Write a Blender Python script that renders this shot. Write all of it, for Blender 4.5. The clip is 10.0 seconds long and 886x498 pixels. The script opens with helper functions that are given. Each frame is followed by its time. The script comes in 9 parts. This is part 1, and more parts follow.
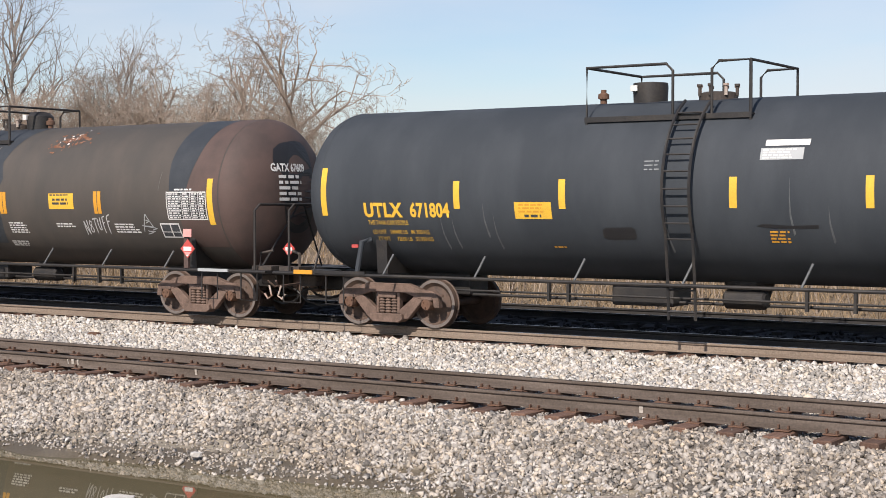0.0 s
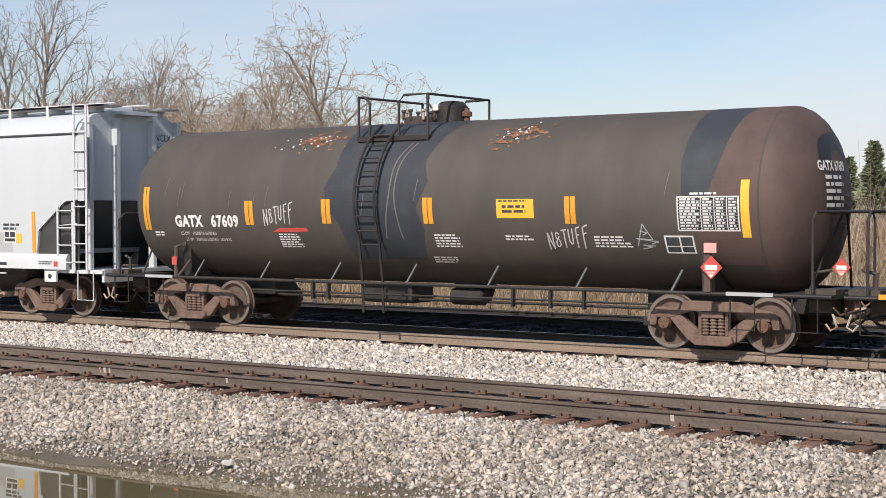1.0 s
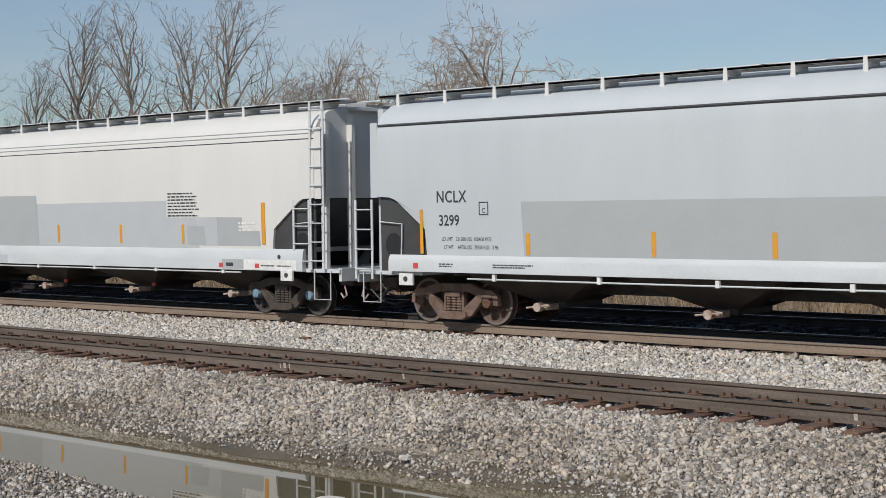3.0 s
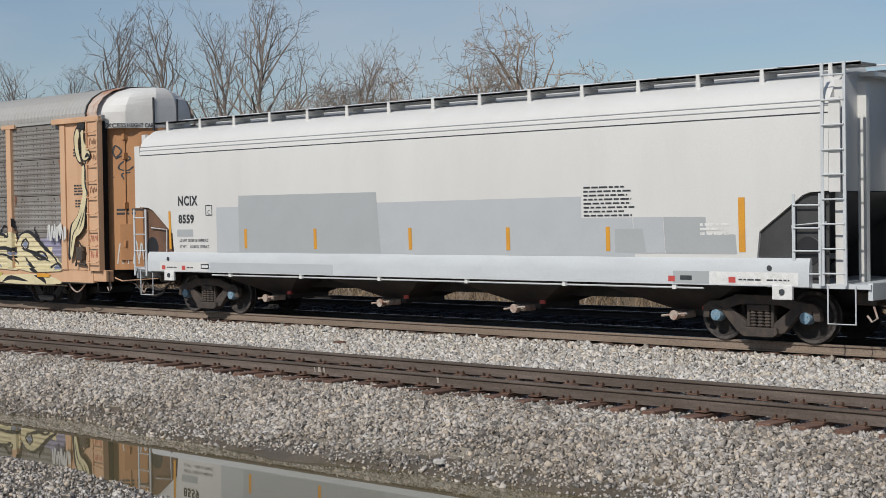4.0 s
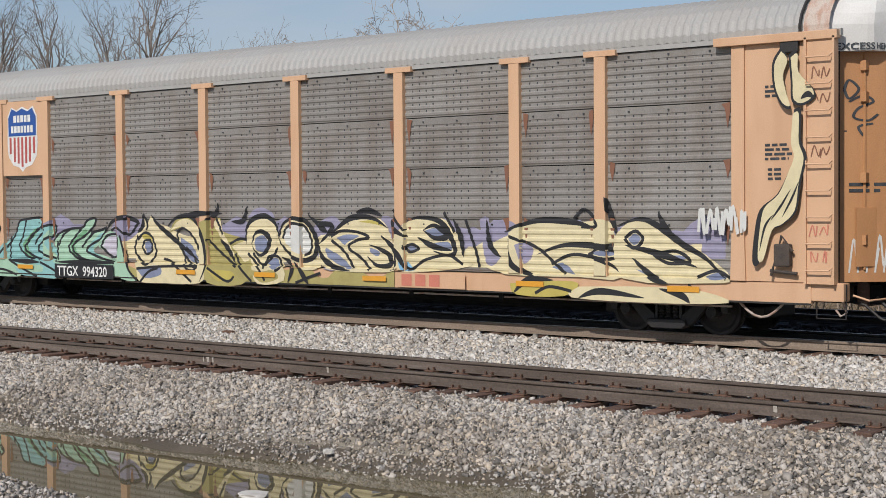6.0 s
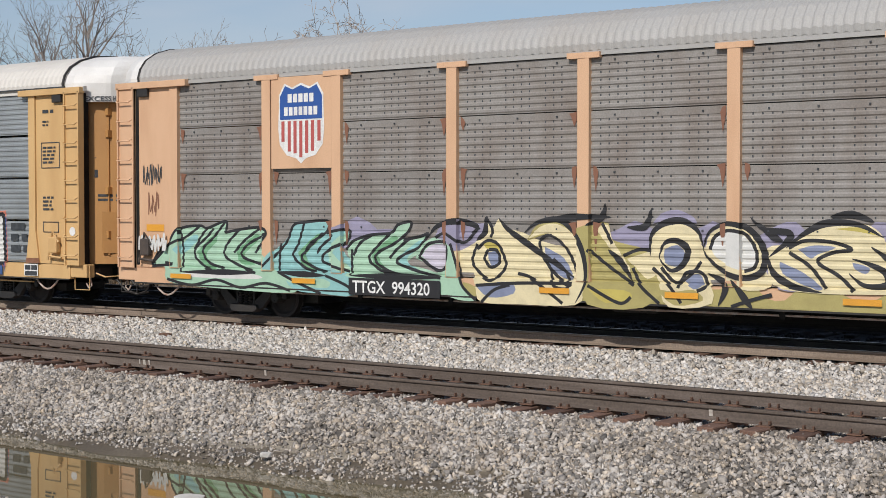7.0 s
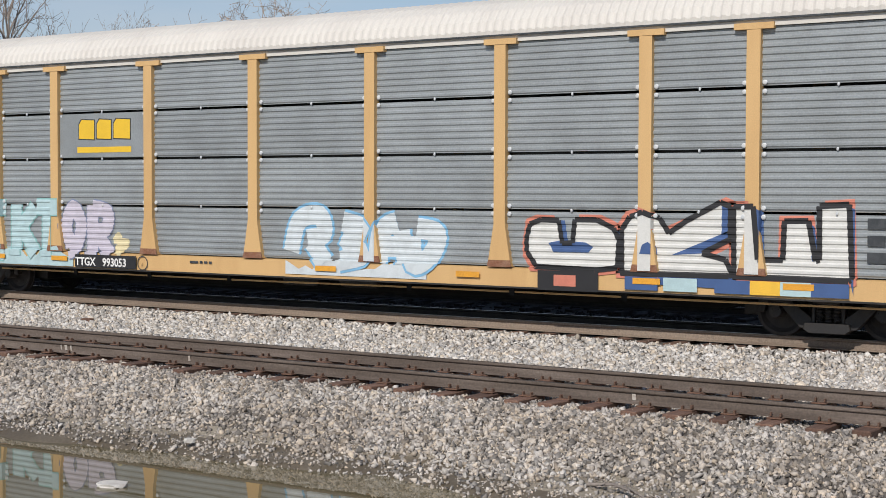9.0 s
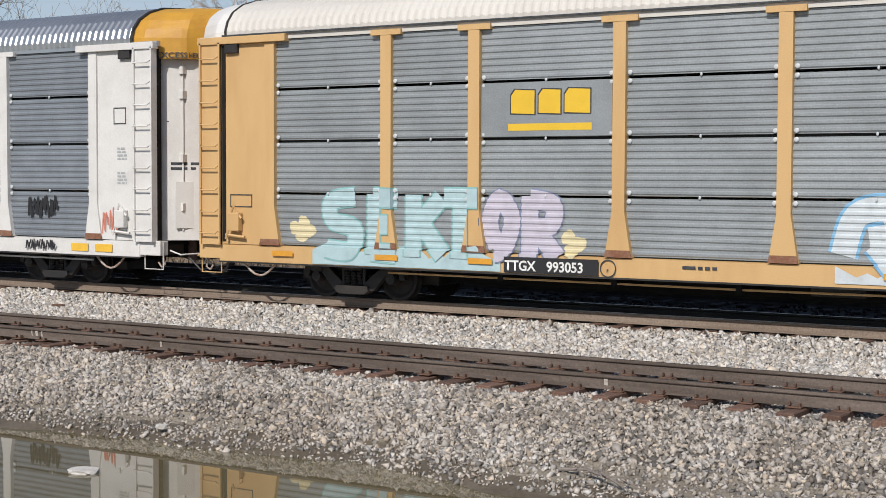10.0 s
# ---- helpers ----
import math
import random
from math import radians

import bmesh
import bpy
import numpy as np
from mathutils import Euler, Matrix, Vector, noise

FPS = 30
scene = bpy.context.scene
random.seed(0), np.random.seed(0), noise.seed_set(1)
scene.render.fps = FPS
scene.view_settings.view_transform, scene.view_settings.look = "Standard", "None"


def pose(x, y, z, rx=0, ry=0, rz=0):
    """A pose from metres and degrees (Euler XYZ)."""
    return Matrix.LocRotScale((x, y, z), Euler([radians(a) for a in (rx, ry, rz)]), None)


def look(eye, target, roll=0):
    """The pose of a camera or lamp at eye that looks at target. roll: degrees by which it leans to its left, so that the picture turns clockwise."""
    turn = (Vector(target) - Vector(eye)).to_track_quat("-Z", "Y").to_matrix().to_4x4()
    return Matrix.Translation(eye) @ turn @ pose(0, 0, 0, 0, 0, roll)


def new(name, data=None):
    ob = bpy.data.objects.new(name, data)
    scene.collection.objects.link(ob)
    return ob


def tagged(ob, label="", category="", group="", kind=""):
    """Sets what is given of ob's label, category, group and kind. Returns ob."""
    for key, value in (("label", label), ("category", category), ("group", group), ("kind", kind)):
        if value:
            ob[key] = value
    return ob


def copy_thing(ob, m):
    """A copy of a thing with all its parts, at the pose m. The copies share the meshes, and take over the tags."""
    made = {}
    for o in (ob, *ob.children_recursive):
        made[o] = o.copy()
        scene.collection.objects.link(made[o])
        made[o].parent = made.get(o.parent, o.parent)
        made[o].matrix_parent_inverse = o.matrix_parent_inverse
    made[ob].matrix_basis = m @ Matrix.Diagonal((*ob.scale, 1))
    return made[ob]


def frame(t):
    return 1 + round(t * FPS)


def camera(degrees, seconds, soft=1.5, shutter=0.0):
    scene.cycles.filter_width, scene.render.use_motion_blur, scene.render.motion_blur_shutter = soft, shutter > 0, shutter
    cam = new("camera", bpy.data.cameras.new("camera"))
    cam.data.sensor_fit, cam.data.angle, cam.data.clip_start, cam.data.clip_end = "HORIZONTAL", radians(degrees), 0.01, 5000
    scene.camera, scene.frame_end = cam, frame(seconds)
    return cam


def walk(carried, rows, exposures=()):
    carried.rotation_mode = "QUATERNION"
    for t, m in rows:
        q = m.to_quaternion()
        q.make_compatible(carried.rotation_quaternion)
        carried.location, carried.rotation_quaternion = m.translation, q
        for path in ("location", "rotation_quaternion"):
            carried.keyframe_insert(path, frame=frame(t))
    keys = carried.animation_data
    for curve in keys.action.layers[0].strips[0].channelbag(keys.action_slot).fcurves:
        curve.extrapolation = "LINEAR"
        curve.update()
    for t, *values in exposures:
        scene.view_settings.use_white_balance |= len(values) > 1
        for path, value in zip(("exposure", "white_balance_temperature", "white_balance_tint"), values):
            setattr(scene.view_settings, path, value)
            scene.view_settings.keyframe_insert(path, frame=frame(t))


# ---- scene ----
# ---- camera: hand-held, standing still, panning after the train ----
EYE = (0.0, 0.0, 2.32)
PAN = [  # seconds, yaw to the left, pitch, roll
    (0.0, 33.80, -1.71, -0.01), (0.5, 34.35, -1.21, 0.11), (1.0, 34.96, -1.39, -0.15), (1.5, 36.05, -1.61, 0.11),
    (2.0, 38.33, -2.31, 0.65), (2.5, 40.30, -1.97, -0.39), (2.7, 40.88, -1.70, -0.43), (3.8, 42.97, -1.38, -1.10),
    (4.0, 42.95, -1.32, -0.85), (4.5, 42.66, -1.28, -0.72), (5.0, 41.54, -1.73, -0.55), (5.5, 40.68, -1.48, -0.47),
    (5.7, 39.89, -1.61, -0.49), (6.8, 36.70, -1.61, -0.04), (7.0, 36.42, -1.64, -0.03), (7.5, 37.06, -1.99, -0.58),
    (8.0, 36.46, -2.02, -0.48), (8.5, 35.36, -2.25, -0.25), (9.0, 33.56, -2.21, 0.18), (9.5, 32.20, -2.77, 0.44),
    (10.0, 32.50, -2.76, 0.22)]


def gaze(yaw, pitch, roll):
    a, b = radians(yaw), radians(pitch)
    way = Vector((-math.sin(a) * math.cos(b), math.cos(a) * math.cos(b), math.sin(b)))
    return look(EYE, Vector(EYE) + way * 10, roll)


cam = camera(33.04, 10.0, soft=0.7)
walk(cam, [(t, gaze(*a)) for t, *a in PAN], exposures=[
    (0.0, 0.30, 6650, 15), (1.0, 0.28, 6700, 15), (1.5, 0.15, 6550, 13), (2.0, -0.13, 6550, 12), (2.5, -0.24, 6450, 11), (4.0, -0.38, 6300, 10),
    (4.5, -0.40, 6300, 10), (5.5, -0.31, 6350, 12), (7.0, -0.18, 6350, 12), (7.5, -0.17, 6350, 12), (9.0, -0.13, 6350, 12), (10.0, -0.10, 6350, 12)])

# how far the train has rolled, in metres
ROLL = [(0.0, -56.36), (0.5, -50.75), (1.0, -45.47), (1.5, -39.83), (2.0, -34.31), (2.5, -28.69), (2.7, -26.46),
        (3.8, -13.79), (4.0, -11.55), (4.5, -5.90), (5.0, 0.11), (5.5, 5.74), (5.7, 8.00), (6.8, 20.48), (7.0, 22.68),
        (7.5, 28.29), (8.0, 33.86), (8.5, 39.15), (9.0, 44.80), (9.5, 50.43), (10.0, 56.13)]

# ---- light: clear sky, sun high behind the camera, a little to its right ----
SUN_AZ, SUN_EL = -9.0, 40.0     # degrees left of straight behind the camera's side of the track, degrees up
world = bpy.data.worlds.new("sky")
scene.world = world
world.use_nodes = True
wn = world.node_tree.nodes
sky = wn.new("ShaderNodeTexSky")
sky.sky_type, sky.sun_disc = "NISHITA", False
sky.sun_elevation, sky.sun_rotation = radians(SUN_EL), radians(180 + SUN_AZ)
sky.air_density, sky.dust_density, sky.ozone_density = 1.0, 0.6, 3.0
wn["Background"].inputs["Strength"].default_value = 0.098
# thin high cloud over the whole sky
wl = world.node_tree.links
wc, wm, wnoise, wramp, wmix = (wn.new("ShaderNodeTexCoord"), wn.new("ShaderNodeMapping"), wn.new("ShaderNodeTexNoise"), wn.new("ShaderNodeMapRange"), wn.new("ShaderNodeMix"))
wm.inputs["Scale"].default_value = (2.0, 2.0, 9.0)
wnoise.inputs["Scale"].default_value, wnoise.inputs["Detail"].default_value = 1.3, 6
wramp.inputs["From Min"].default_value, wramp.inputs["From Max"].default_value, wramp.inputs["To Max"].default_value = 0.32, 0.72, 0.75
wmix.data_type = "RGBA"
wmix.inputs["B"].default_value = (6.3, 6.7, 7.2, 1)
wl.new(wc.outputs["Generated"], wm.inputs["Vector"])
wl.new(wm.outputs[0], wnoise.inputs["Vector"])
wl.new(wnoise.outputs["Fac"], wramp.inputs["Value"])
# the haze is thickest low over the horizon and thins towards the zenith
wsep, wfade, wmul = wn.new("ShaderNodeSeparateXYZ"), wn.new("ShaderNodeMapRange"), wn.new("ShaderNodeMath")
wfade.inputs["From Min"].default_value, wfade.inputs["From Max"].default_value = 0.22, 0.65
wfade.inputs["To Min"].default_value, wfade.inputs["To Max"].default_value = 1.0, 0.12
wmul.operation = "MULTIPLY"
wl.new(wc.outputs["Generated"], wsep.inputs[0])
wl.new(wsep.outputs["Z"], wfade.inputs["Value"])
wl.new(wramp.outputs[0], wmul.inputs[0])
wl.new(wfade.outputs[0], wmul.inputs[1])
wl.new(wmul.outputs[0], wmix.inputs["Factor"])
wl.new(sky.outputs[0], wmix.inputs["A"])
wl.new(wmix.outputs["Result"], wn["Background"].inputs["Color"])
sun = new("sun", bpy.data.lights.new("sun", "SUN"))
sun.data.energy, sun.data.angle, sun.data.color = 4.25, radians(0.55), (1.0, 0.94, 0.85)
_a, _e = radians(SUN_AZ), radians(SUN_EL)
sun.matrix_world = look((-30, -40, 40), Vector((-30, -40, 40)) + Vector((math.sin(_a) * math.cos(_e), math.cos(_a) * math.cos(_e), -math.sin(_e))))


# ---- materials ----
def mat(name, base, rough=0.6, metal=0.0, second=None, scale=3.0, amount=0.5, fine=60.0, grain=0.12, bump=0.15,
        stretch=(1, 1, 1), spec=0.5, islands=0.0, objects=0.0, bump_scale=None):
    """Base colour, large stains towards a second colour, fine grain and a little relief."""
    m = bpy.data.materials.new(name)
    m.use_nodes = True
    n, l = m.node_tree.nodes, m.node_tree.links
    b = n["Principled BSDF"]
    b.inputs["Roughness"].default_value, b.inputs["Metallic"].default_value = rough, metal
    b.inputs["Specular IOR Level"].default_value = spec
    tc, mp = n.new("ShaderNodeTexCoord"), n.new("ShaderNodeMapping")
    mp.inputs["Scale"].default_value = stretch
    l.new(tc.outputs["Object"], mp.inputs["Vector"])
    big, small = n.new("ShaderNodeTexNoise"), n.new("ShaderNodeTexNoise")
    big.inputs["Scale"].default_value, big.inputs["Detail"].default_value, big.inputs["Roughness"].default_value = scale, 5, 0.6
    small.inputs["Scale"].default_value, small.inputs["Detail"].default_value = fine, 3
    l.new(mp.outputs[0], big.inputs["Vector"])
    l.new(tc.outputs["Object"], small.inputs["Vector"])
    ramp = n.new("ShaderNodeMapRange")
    ramp.inputs["From Min"].default_value, ramp.inputs["From Max"].default_value = 0.42, 0.68
    ramp.inputs["To Max"].default_value = amount
    l.new(big.outputs["Fac"], ramp.inputs["Value"])
    mix = n.new("ShaderNodeMix")
    mix.data_type = "RGBA"
    mix.inputs["A"].default_value = (*base, 1)
    mix.inputs["B"].default_value = (*(second or [c * 0.7 for c in base]), 1)
    l.new(ramp.outputs[0], mix.inputs["Factor"])
    out = mix.outputs["Result"]
    hsv = n.new("ShaderNodeHueSaturation")
    val = n.new("ShaderNodeMapRange")
    val.inputs["From Min"].default_value, val.inputs["From Max"].default_value = 0.3, 0.7
    val.inputs["To Min"].default_value, val.inputs["To Max"].default_value = 1 - grain, 1 + grain
    l.new(small.outputs["Fac"], val.inputs["Value"])
    fac = val.outputs[0]
    if islands or objects:
        g = n.new("ShaderNodeNewGeometry") if islands else n.new("ShaderNodeObjectInfo")
        vr = n.new("ShaderNodeMapRange")
        k = islands or objects
        vr.inputs["To Min"].default_value, vr.inputs["To Max"].default_value = 1 - k, 1 + k
        l.new(g.outputs["Random Per Island" if islands else "Random"], vr.inputs["Value"])
        mu = n.new("ShaderNodeMath")
        mu.operation = "MULTIPLY"
        l.new(fac, mu.inputs[0])
        l.new(vr.outputs[0], mu.inputs[1])
        fac = mu.outputs[0]
        if islands:
            # some stones and stems are browner than the rest
            wr, gt, tan = n.new("ShaderNodeMath"), n.new("ShaderNodeMapRange"), n.new("ShaderNodeMix")
            wr.operation = "FRACT"
            m7 = n.new("ShaderNodeMath")
            m7.operation = "MULTIPLY"
            m7.inputs[1].default_value = 17.31
            l.new(g.outputs["Random Per Island"], m7.inputs[0])
            l.new(m7.outputs[0], wr.inputs[0])
            gt.inputs["From Min"].default_value, gt.inputs["From Max"].default_value = 0.45, 1.0
            l.new(wr.outputs[0], gt.inputs["Value"])
            tan.data_type = "RGBA"
            tan.inputs["B"].default_value = (base[0] * 0.95, base[1] * 0.85, base[2] * 0.72, 1)
            l.new(gt.outputs[0], tan.inputs["Factor"])
            l.new(out, tan.inputs["A"])
            out = tan.outputs["Result"]
    l.new(fac, hsv.inputs["Value"])
    l.new(out, hsv.inputs["Color"])
    l.new(hsv.outputs[0], b.inputs["Base Color"])
    if bump:
        bp = n.new("ShaderNodeBump")
        bp.inputs["Strength"].default_value, bp.inputs["Distance"].default_value = bump, 0.01
        if bump_scale:
            s2 = n.new("ShaderNodeTexNoise")
            s2.inputs["Scale"].default_value, s2.inputs["Detail"].default_value = bump_scale, 4
            l.new(tc.outputs["Object"], s2.inputs["Vector"])
            l.new(s2.outputs["Fac"], bp.inputs["Height"])
        else:
            l.new(small.outputs["Fac"], bp.inputs["Height"])
        l.new(bp.outputs[0], b.inputs["Normal"])
    return m


M_BALLAST = mat("ballast stone", (0.375, 0.35, 0.32), 0.9, second=(0.185, 0.155, 0.125), scale=0.7, amount=0.75, fine=90, grain=0.2, islands=0.62)
M_BALLAST_FAR = mat("pale ballast stone", (0.49, 0.468, 0.437), 0.9, second=(0.36, 0.325, 0.28), scale=0.7, amount=0.5, fine=90, grain=0.2, islands=0.42)
# near-black base: the train's shade is painted into the bed under it
M_BED_SHADE = mat("dark bed with train shade in its colour", (0.013, 0.012, 0.012), 0.95, second=(0.022, 0.02, 0.018), scale=0.8, amount=0.8, fine=30, grain=0.4, bump=0.6)
# base darkened so that gaps between the stones look shaded
M_BED = mat("ballast bed, dark for gap shade", (0.10, 0.092, 0.082), 0.95, second=(0.075, 0.06, 0.048), scale=0.7, amount=0.6, fine=30, grain=0.4, bump=0.8)
M_GROUND = mat("damp earth", (0.21, 0.18, 0.135), 0.85, second=(0.31, 0.275, 0.215), scale=0.5, amount=0.8, fine=25, grain=0.25, bump=0.6)
M_MUD = mat("wet brown mud", (0.095, 0.075, 0.048), 0.45, second=(0.15, 0.125, 0.09), scale=1.4, amount=0.8, fine=25, grain=0.2, bump=0.5)
M_WATER = mat("muddy water", (0.125, 0.105, 0.058), 0.015, second=(0.105, 0.088, 0.05), scale=0.3, fine=3, grain=0.05, bump=0.012, bump_scale=1.6)
M_WATER.node_tree.nodes["Principled BSDF"].inputs["IOR"].default_value = 1.36
M_RAIL = mat("rusty rail", (0.085, 0.064, 0.05), 0.75, second=(0.17, 0.135, 0.112), scale=1.5, amount=0.8, fine=40, grain=0.25, stretch=(0.3, 1, 4))
M_RAIL_TAN = mat("dusty rust rail", (0.225, 0.175, 0.133), 0.75, second=(0.16, 0.12, 0.09), scale=1.5, amount=0.8, fine=40, grain=0.25, stretch=(0.3, 1, 4))
M_RAILTOP = mat("worn rail head", (0.20, 0.19, 0.18), 0.32, 0.9, second=(0.1, 0.085, 0.07), scale=2, fine=40, stretch=(0.2, 1, 1))
M_DULLTOP = mat("dull rail head", (0.055, 0.045, 0.038), 0.5, 0.3, second=(0.11, 0.08, 0.06), scale=2, fine=40, stretch=(0.2, 1, 1))
M_TIE = mat("weathered timber", (0.115, 0.062, 0.042), 0.85, second=(0.19, 0.118, 0.083), scale=3, amount=0.7, fine=50, grain=0.3, stretch=(6, 0.6, 3), objects=0.3)
# darker copy of the timber, holding the train's shade on the back track
M_TIE_DARK = mat("timber darkened as train shade", (0.02, 0.017, 0.016), 0.9, second=(0.036, 0.029, 0.025), scale=3, amount=0.7, fine=50, grain=0.3, stretch=(6, 0.6, 3), objects=0.3)
M_IRON = mat("rusted iron", (0.135, 0.072, 0.045), 0.85, second=(0.075, 0.048, 0.035), scale=8, fine=80, grain=0.3)
M_BLACK = mat("grimy black steel", (0.018, 0.017, 0.017), 0.6, second=(0.042, 0.036, 0.03), scale=2.5, amount=0.8, fine=40, grain=0.25)
M_WHEEL = mat("rusty wheel steel", (0.105, 0.068, 0.05), 0.7, 0.0, second=(0.04, 0.03, 0.025), scale=5, amount=0.8, fine=60)
M_WHEEL_DARK = mat("near-black wheel steel", (0.022, 0.019, 0.018), 0.7, 0.0, second=(0.045, 0.036, 0.03), scale=5, fine=60)
M_RIM_DARK = mat("flaking dark rim", (0.035, 0.03, 0.028), 0.6, 0.1, second=(0.17, 0.15, 0.135), scale=9, amount=0.7, fine=60)
M_TREAD = mat("wheel rim", (0.19, 0.165, 0.15), 0.5, 0.2, second=(0.12, 0.09, 0.07), scale=6)
M_TRUCK = mat("rust-brown cast steel", (0.17, 0.113, 0.087), 0.8, second=(0.08, 0.053, 0.04), scale=5, amount=0.8, fine=50, grain=0.25)
M_TRUCK_DARK = mat("dark cast steel", (0.05, 0.041, 0.036), 0.8, second=(0.09, 0.066, 0.05), scale=5, amount=0.8, fine=50, grain=0.25)
M_TANK = mat("charcoal tank paint", (0.036, 0.043, 0.051), 0.72, second=(0.053, 0.061, 0.070), scale=0.9, amount=0.8, fine=60, grain=0.07, stretch=(1.3, 1, 0.35), bump=0.04, spec=0.3)
M_TANK_BROWN = mat("weathered brown tank paint", (0.060, 0.054, 0.048), 0.72, second=(0.086, 0.072, 0.061), scale=0.9, amount=0.8, fine=60, grain=0.08, stretch=(1.3, 1, 0.35), bump=0.05)
M_MAROON = mat("maroon brown primer", (0.095, 0.062, 0.053), 0.75, second=(0.055, 0.04, 0.036), scale=1.2, amount=0.8, fine=60, grain=0.08, bump=0.05)
M_PATCH = mat("blue-black repaint", (0.028, 0.034, 0.042), 0.65, second=(0.05, 0.056, 0.062), scale=2, fine=50, grain=0.08, bump=0.04)
M_SOOT = mat("black stain", (0.018, 0.018, 0.02), 0.55, scale=3, fine=50, bump=0.03)
M_RUSTCHIP = mat("bare rust", (0.2, 0.085, 0.045), 0.85, second=(0.3, 0.2, 0.14), scale=9, fine=70, grain=0.3)
M_WHITE = mat("white stencil paint", (0.72, 0.72, 0.70), 0.55, second=(0.5, 0.49, 0.46), scale=6, amount=0.6, bump=0.0)
M_YELLOW = mat("yellow reflective tape", (0.78, 0.47, 0.05), 0.45, second=(0.6, 0.36, 0.05), scale=3, amount=0.5, bump=0.0)
M_ORANGE = mat("orange reflective tape", (0.66, 0.31, 0.03), 0.5, second=(0.5, 0.24, 0.04), scale=3, amount=0.5, bump=0.0)
M_RED = mat("red sign paint", (0.52, 0.07, 0.06), 0.5, second=(0.4, 0.1, 0.09), scale=6, bump=0.0)
M_HOPPER = mat("pale grey hopper paint", (0.50, 0.535, 0.555), 0.5, second=(0.46, 0.495, 0.515), scale=0.6, amount=0.8, fine=40, grain=0.03, stretch=(1.2, 1, 0.3), bump=0.03)
M_HOPPER_W = mat("off-white hopper paint", (0.65, 0.645, 0.62), 0.5, second=(0.60, 0.59, 0.565), scale=0.6, amount=0.7, fine=40, grain=0.03, stretch=(1.2, 1, 0.3), bump=0.03)
M_GREY1 = mat("grey repaint", (0.385, 0.405, 0.41), 0.55, second=(0.355, 0.37, 0.375), scale=2, fine=40, grain=0.03, bump=0.02)
M_GREY2 = mat("blue-grey repaint", (0.455, 0.475, 0.49), 0.55, second=(0.42, 0.44, 0.455), scale=2, fine=40, grain=0.03, bump=0.02)
M_SILL = mat("pale sill paint", (0.55, 0.575, 0.585), 0.45, second=(0.48, 0.5, 0.51), scale=1.2, amount=0.7, fine=40, grain=0.04, stretch=(0.6, 1, 2), bump=0.03)
M_SEAM = mat("dark seam", (0.05, 0.055, 0.06), 0.6, bump=0.0)
M_INK = mat("dark stencil paint", (0.03, 0.035, 0.04), 0.6, second=(0.09, 0.095, 0.1), scale=8, amount=0.5, bump=0.0)
M_GALV = mat("galvanised sheet", (0.31, 0.335, 0.345), 0.5, 0.3, second=(0.24, 0.258, 0.262), scale=0.9, amount=0.9, fine=35, grain=0.1, stretch=(0.8, 1, 1.2), bump=0.04, objects=0.07)
M_GALV_OLD = mat("stained galvanised sheet", (0.265, 0.25, 0.23), 0.6, 0.2, second=(0.19, 0.16, 0.137), scale=0.8, amount=0.9, fine=35, grain=0.12, stretch=(1.2, 1, 0.8), bump=0.04, objects=0.07)
M_GALV_BLUE = mat("blue-grey sheet", (0.23, 0.255, 0.28), 0.5, 0.25, second=(0.18, 0.2, 0.22), scale=1.4, amount=0.9, fine=35, grain=0.1, bump=0.04, objects=0.06)
M_PEACH = mat("faded peach paint", (0.61, 0.385, 0.235), 0.6, second=(0.52, 0.31, 0.18), scale=1.0, amount=0.7, fine=50, grain=0.07, stretch=(2, 1, 0.4), bump=0.03)
M_TAN = mat("tan yellow paint", (0.58, 0.375, 0.165), 0.6, second=(0.50, 0.305, 0.125), scale=1.0, amount=0.7, fine=50, grain=0.07, stretch=(2, 1, 0.4), bump=0.03)
M_TANEND = mat("deep tan paint", (0.42, 0.22, 0.07), 0.6, second=(0.34, 0.165, 0.055), scale=1.2, amount=0.7, fine=50, grain=0.07, stretch=(2, 1, 0.4), bump=0.03)
M_ENDORANGE = mat("weathered orange paint", (0.47, 0.24, 0.105), 0.6, second=(0.36, 0.165, 0.07), scale=1.2, amount=0.7, fine=50, grain=0.08, stretch=(2, 1, 0.4), bump=0.03)
M_CARWHITE = mat("chalky white paint", (0.66, 0.65, 0.62), 0.55, second=(0.54, 0.52, 0.49), scale=1.2, amount=0.7, fine=40, grain=0.05, bump=0.03)
M_ROOF_GREY = mat("grey zinc roof", (0.36, 0.355, 0.34), 0.6, 0.0, second=(0.35, 0.335, 0.31), scale=0.5, amount=0.8, fine=40, grain=0.07, stretch=(2, 1, 1), bump=0.03)
M_ROOF_PALE = mat("pale cream roof", (0.59, 0.565, 0.515), 0.6, 0.0, second=(0.53, 0.5, 0.455), scale=0.5, amount=0.7, fine=40, grain=0.04, stretch=(2, 1, 1), bump=0.03)
M_ROOF_ZINC = mat("bright zinc roof", (0.5, 0.52, 0.54), 0.3, 0.8, second=(0.36, 0.38, 0.4), scale=0.5, amount=0.7, fine=40, grain=0.05, bump=0.03)
M_BARK = mat("bare bark", (0.28, 0.22, 0.172), 0.9, second=(0.39, 0.325, 0.265), scale=1.2, amount=0.9, fine=20, grain=0.2, bump=0.0)
M_BARK_DARK = mat("dark bare bark", (0.20, 0.172, 0.15), 0.9, second=(0.30, 0.26, 0.225), scale=1.2, amount=0.9, fine=20, grain=0.2, bump=0.0)
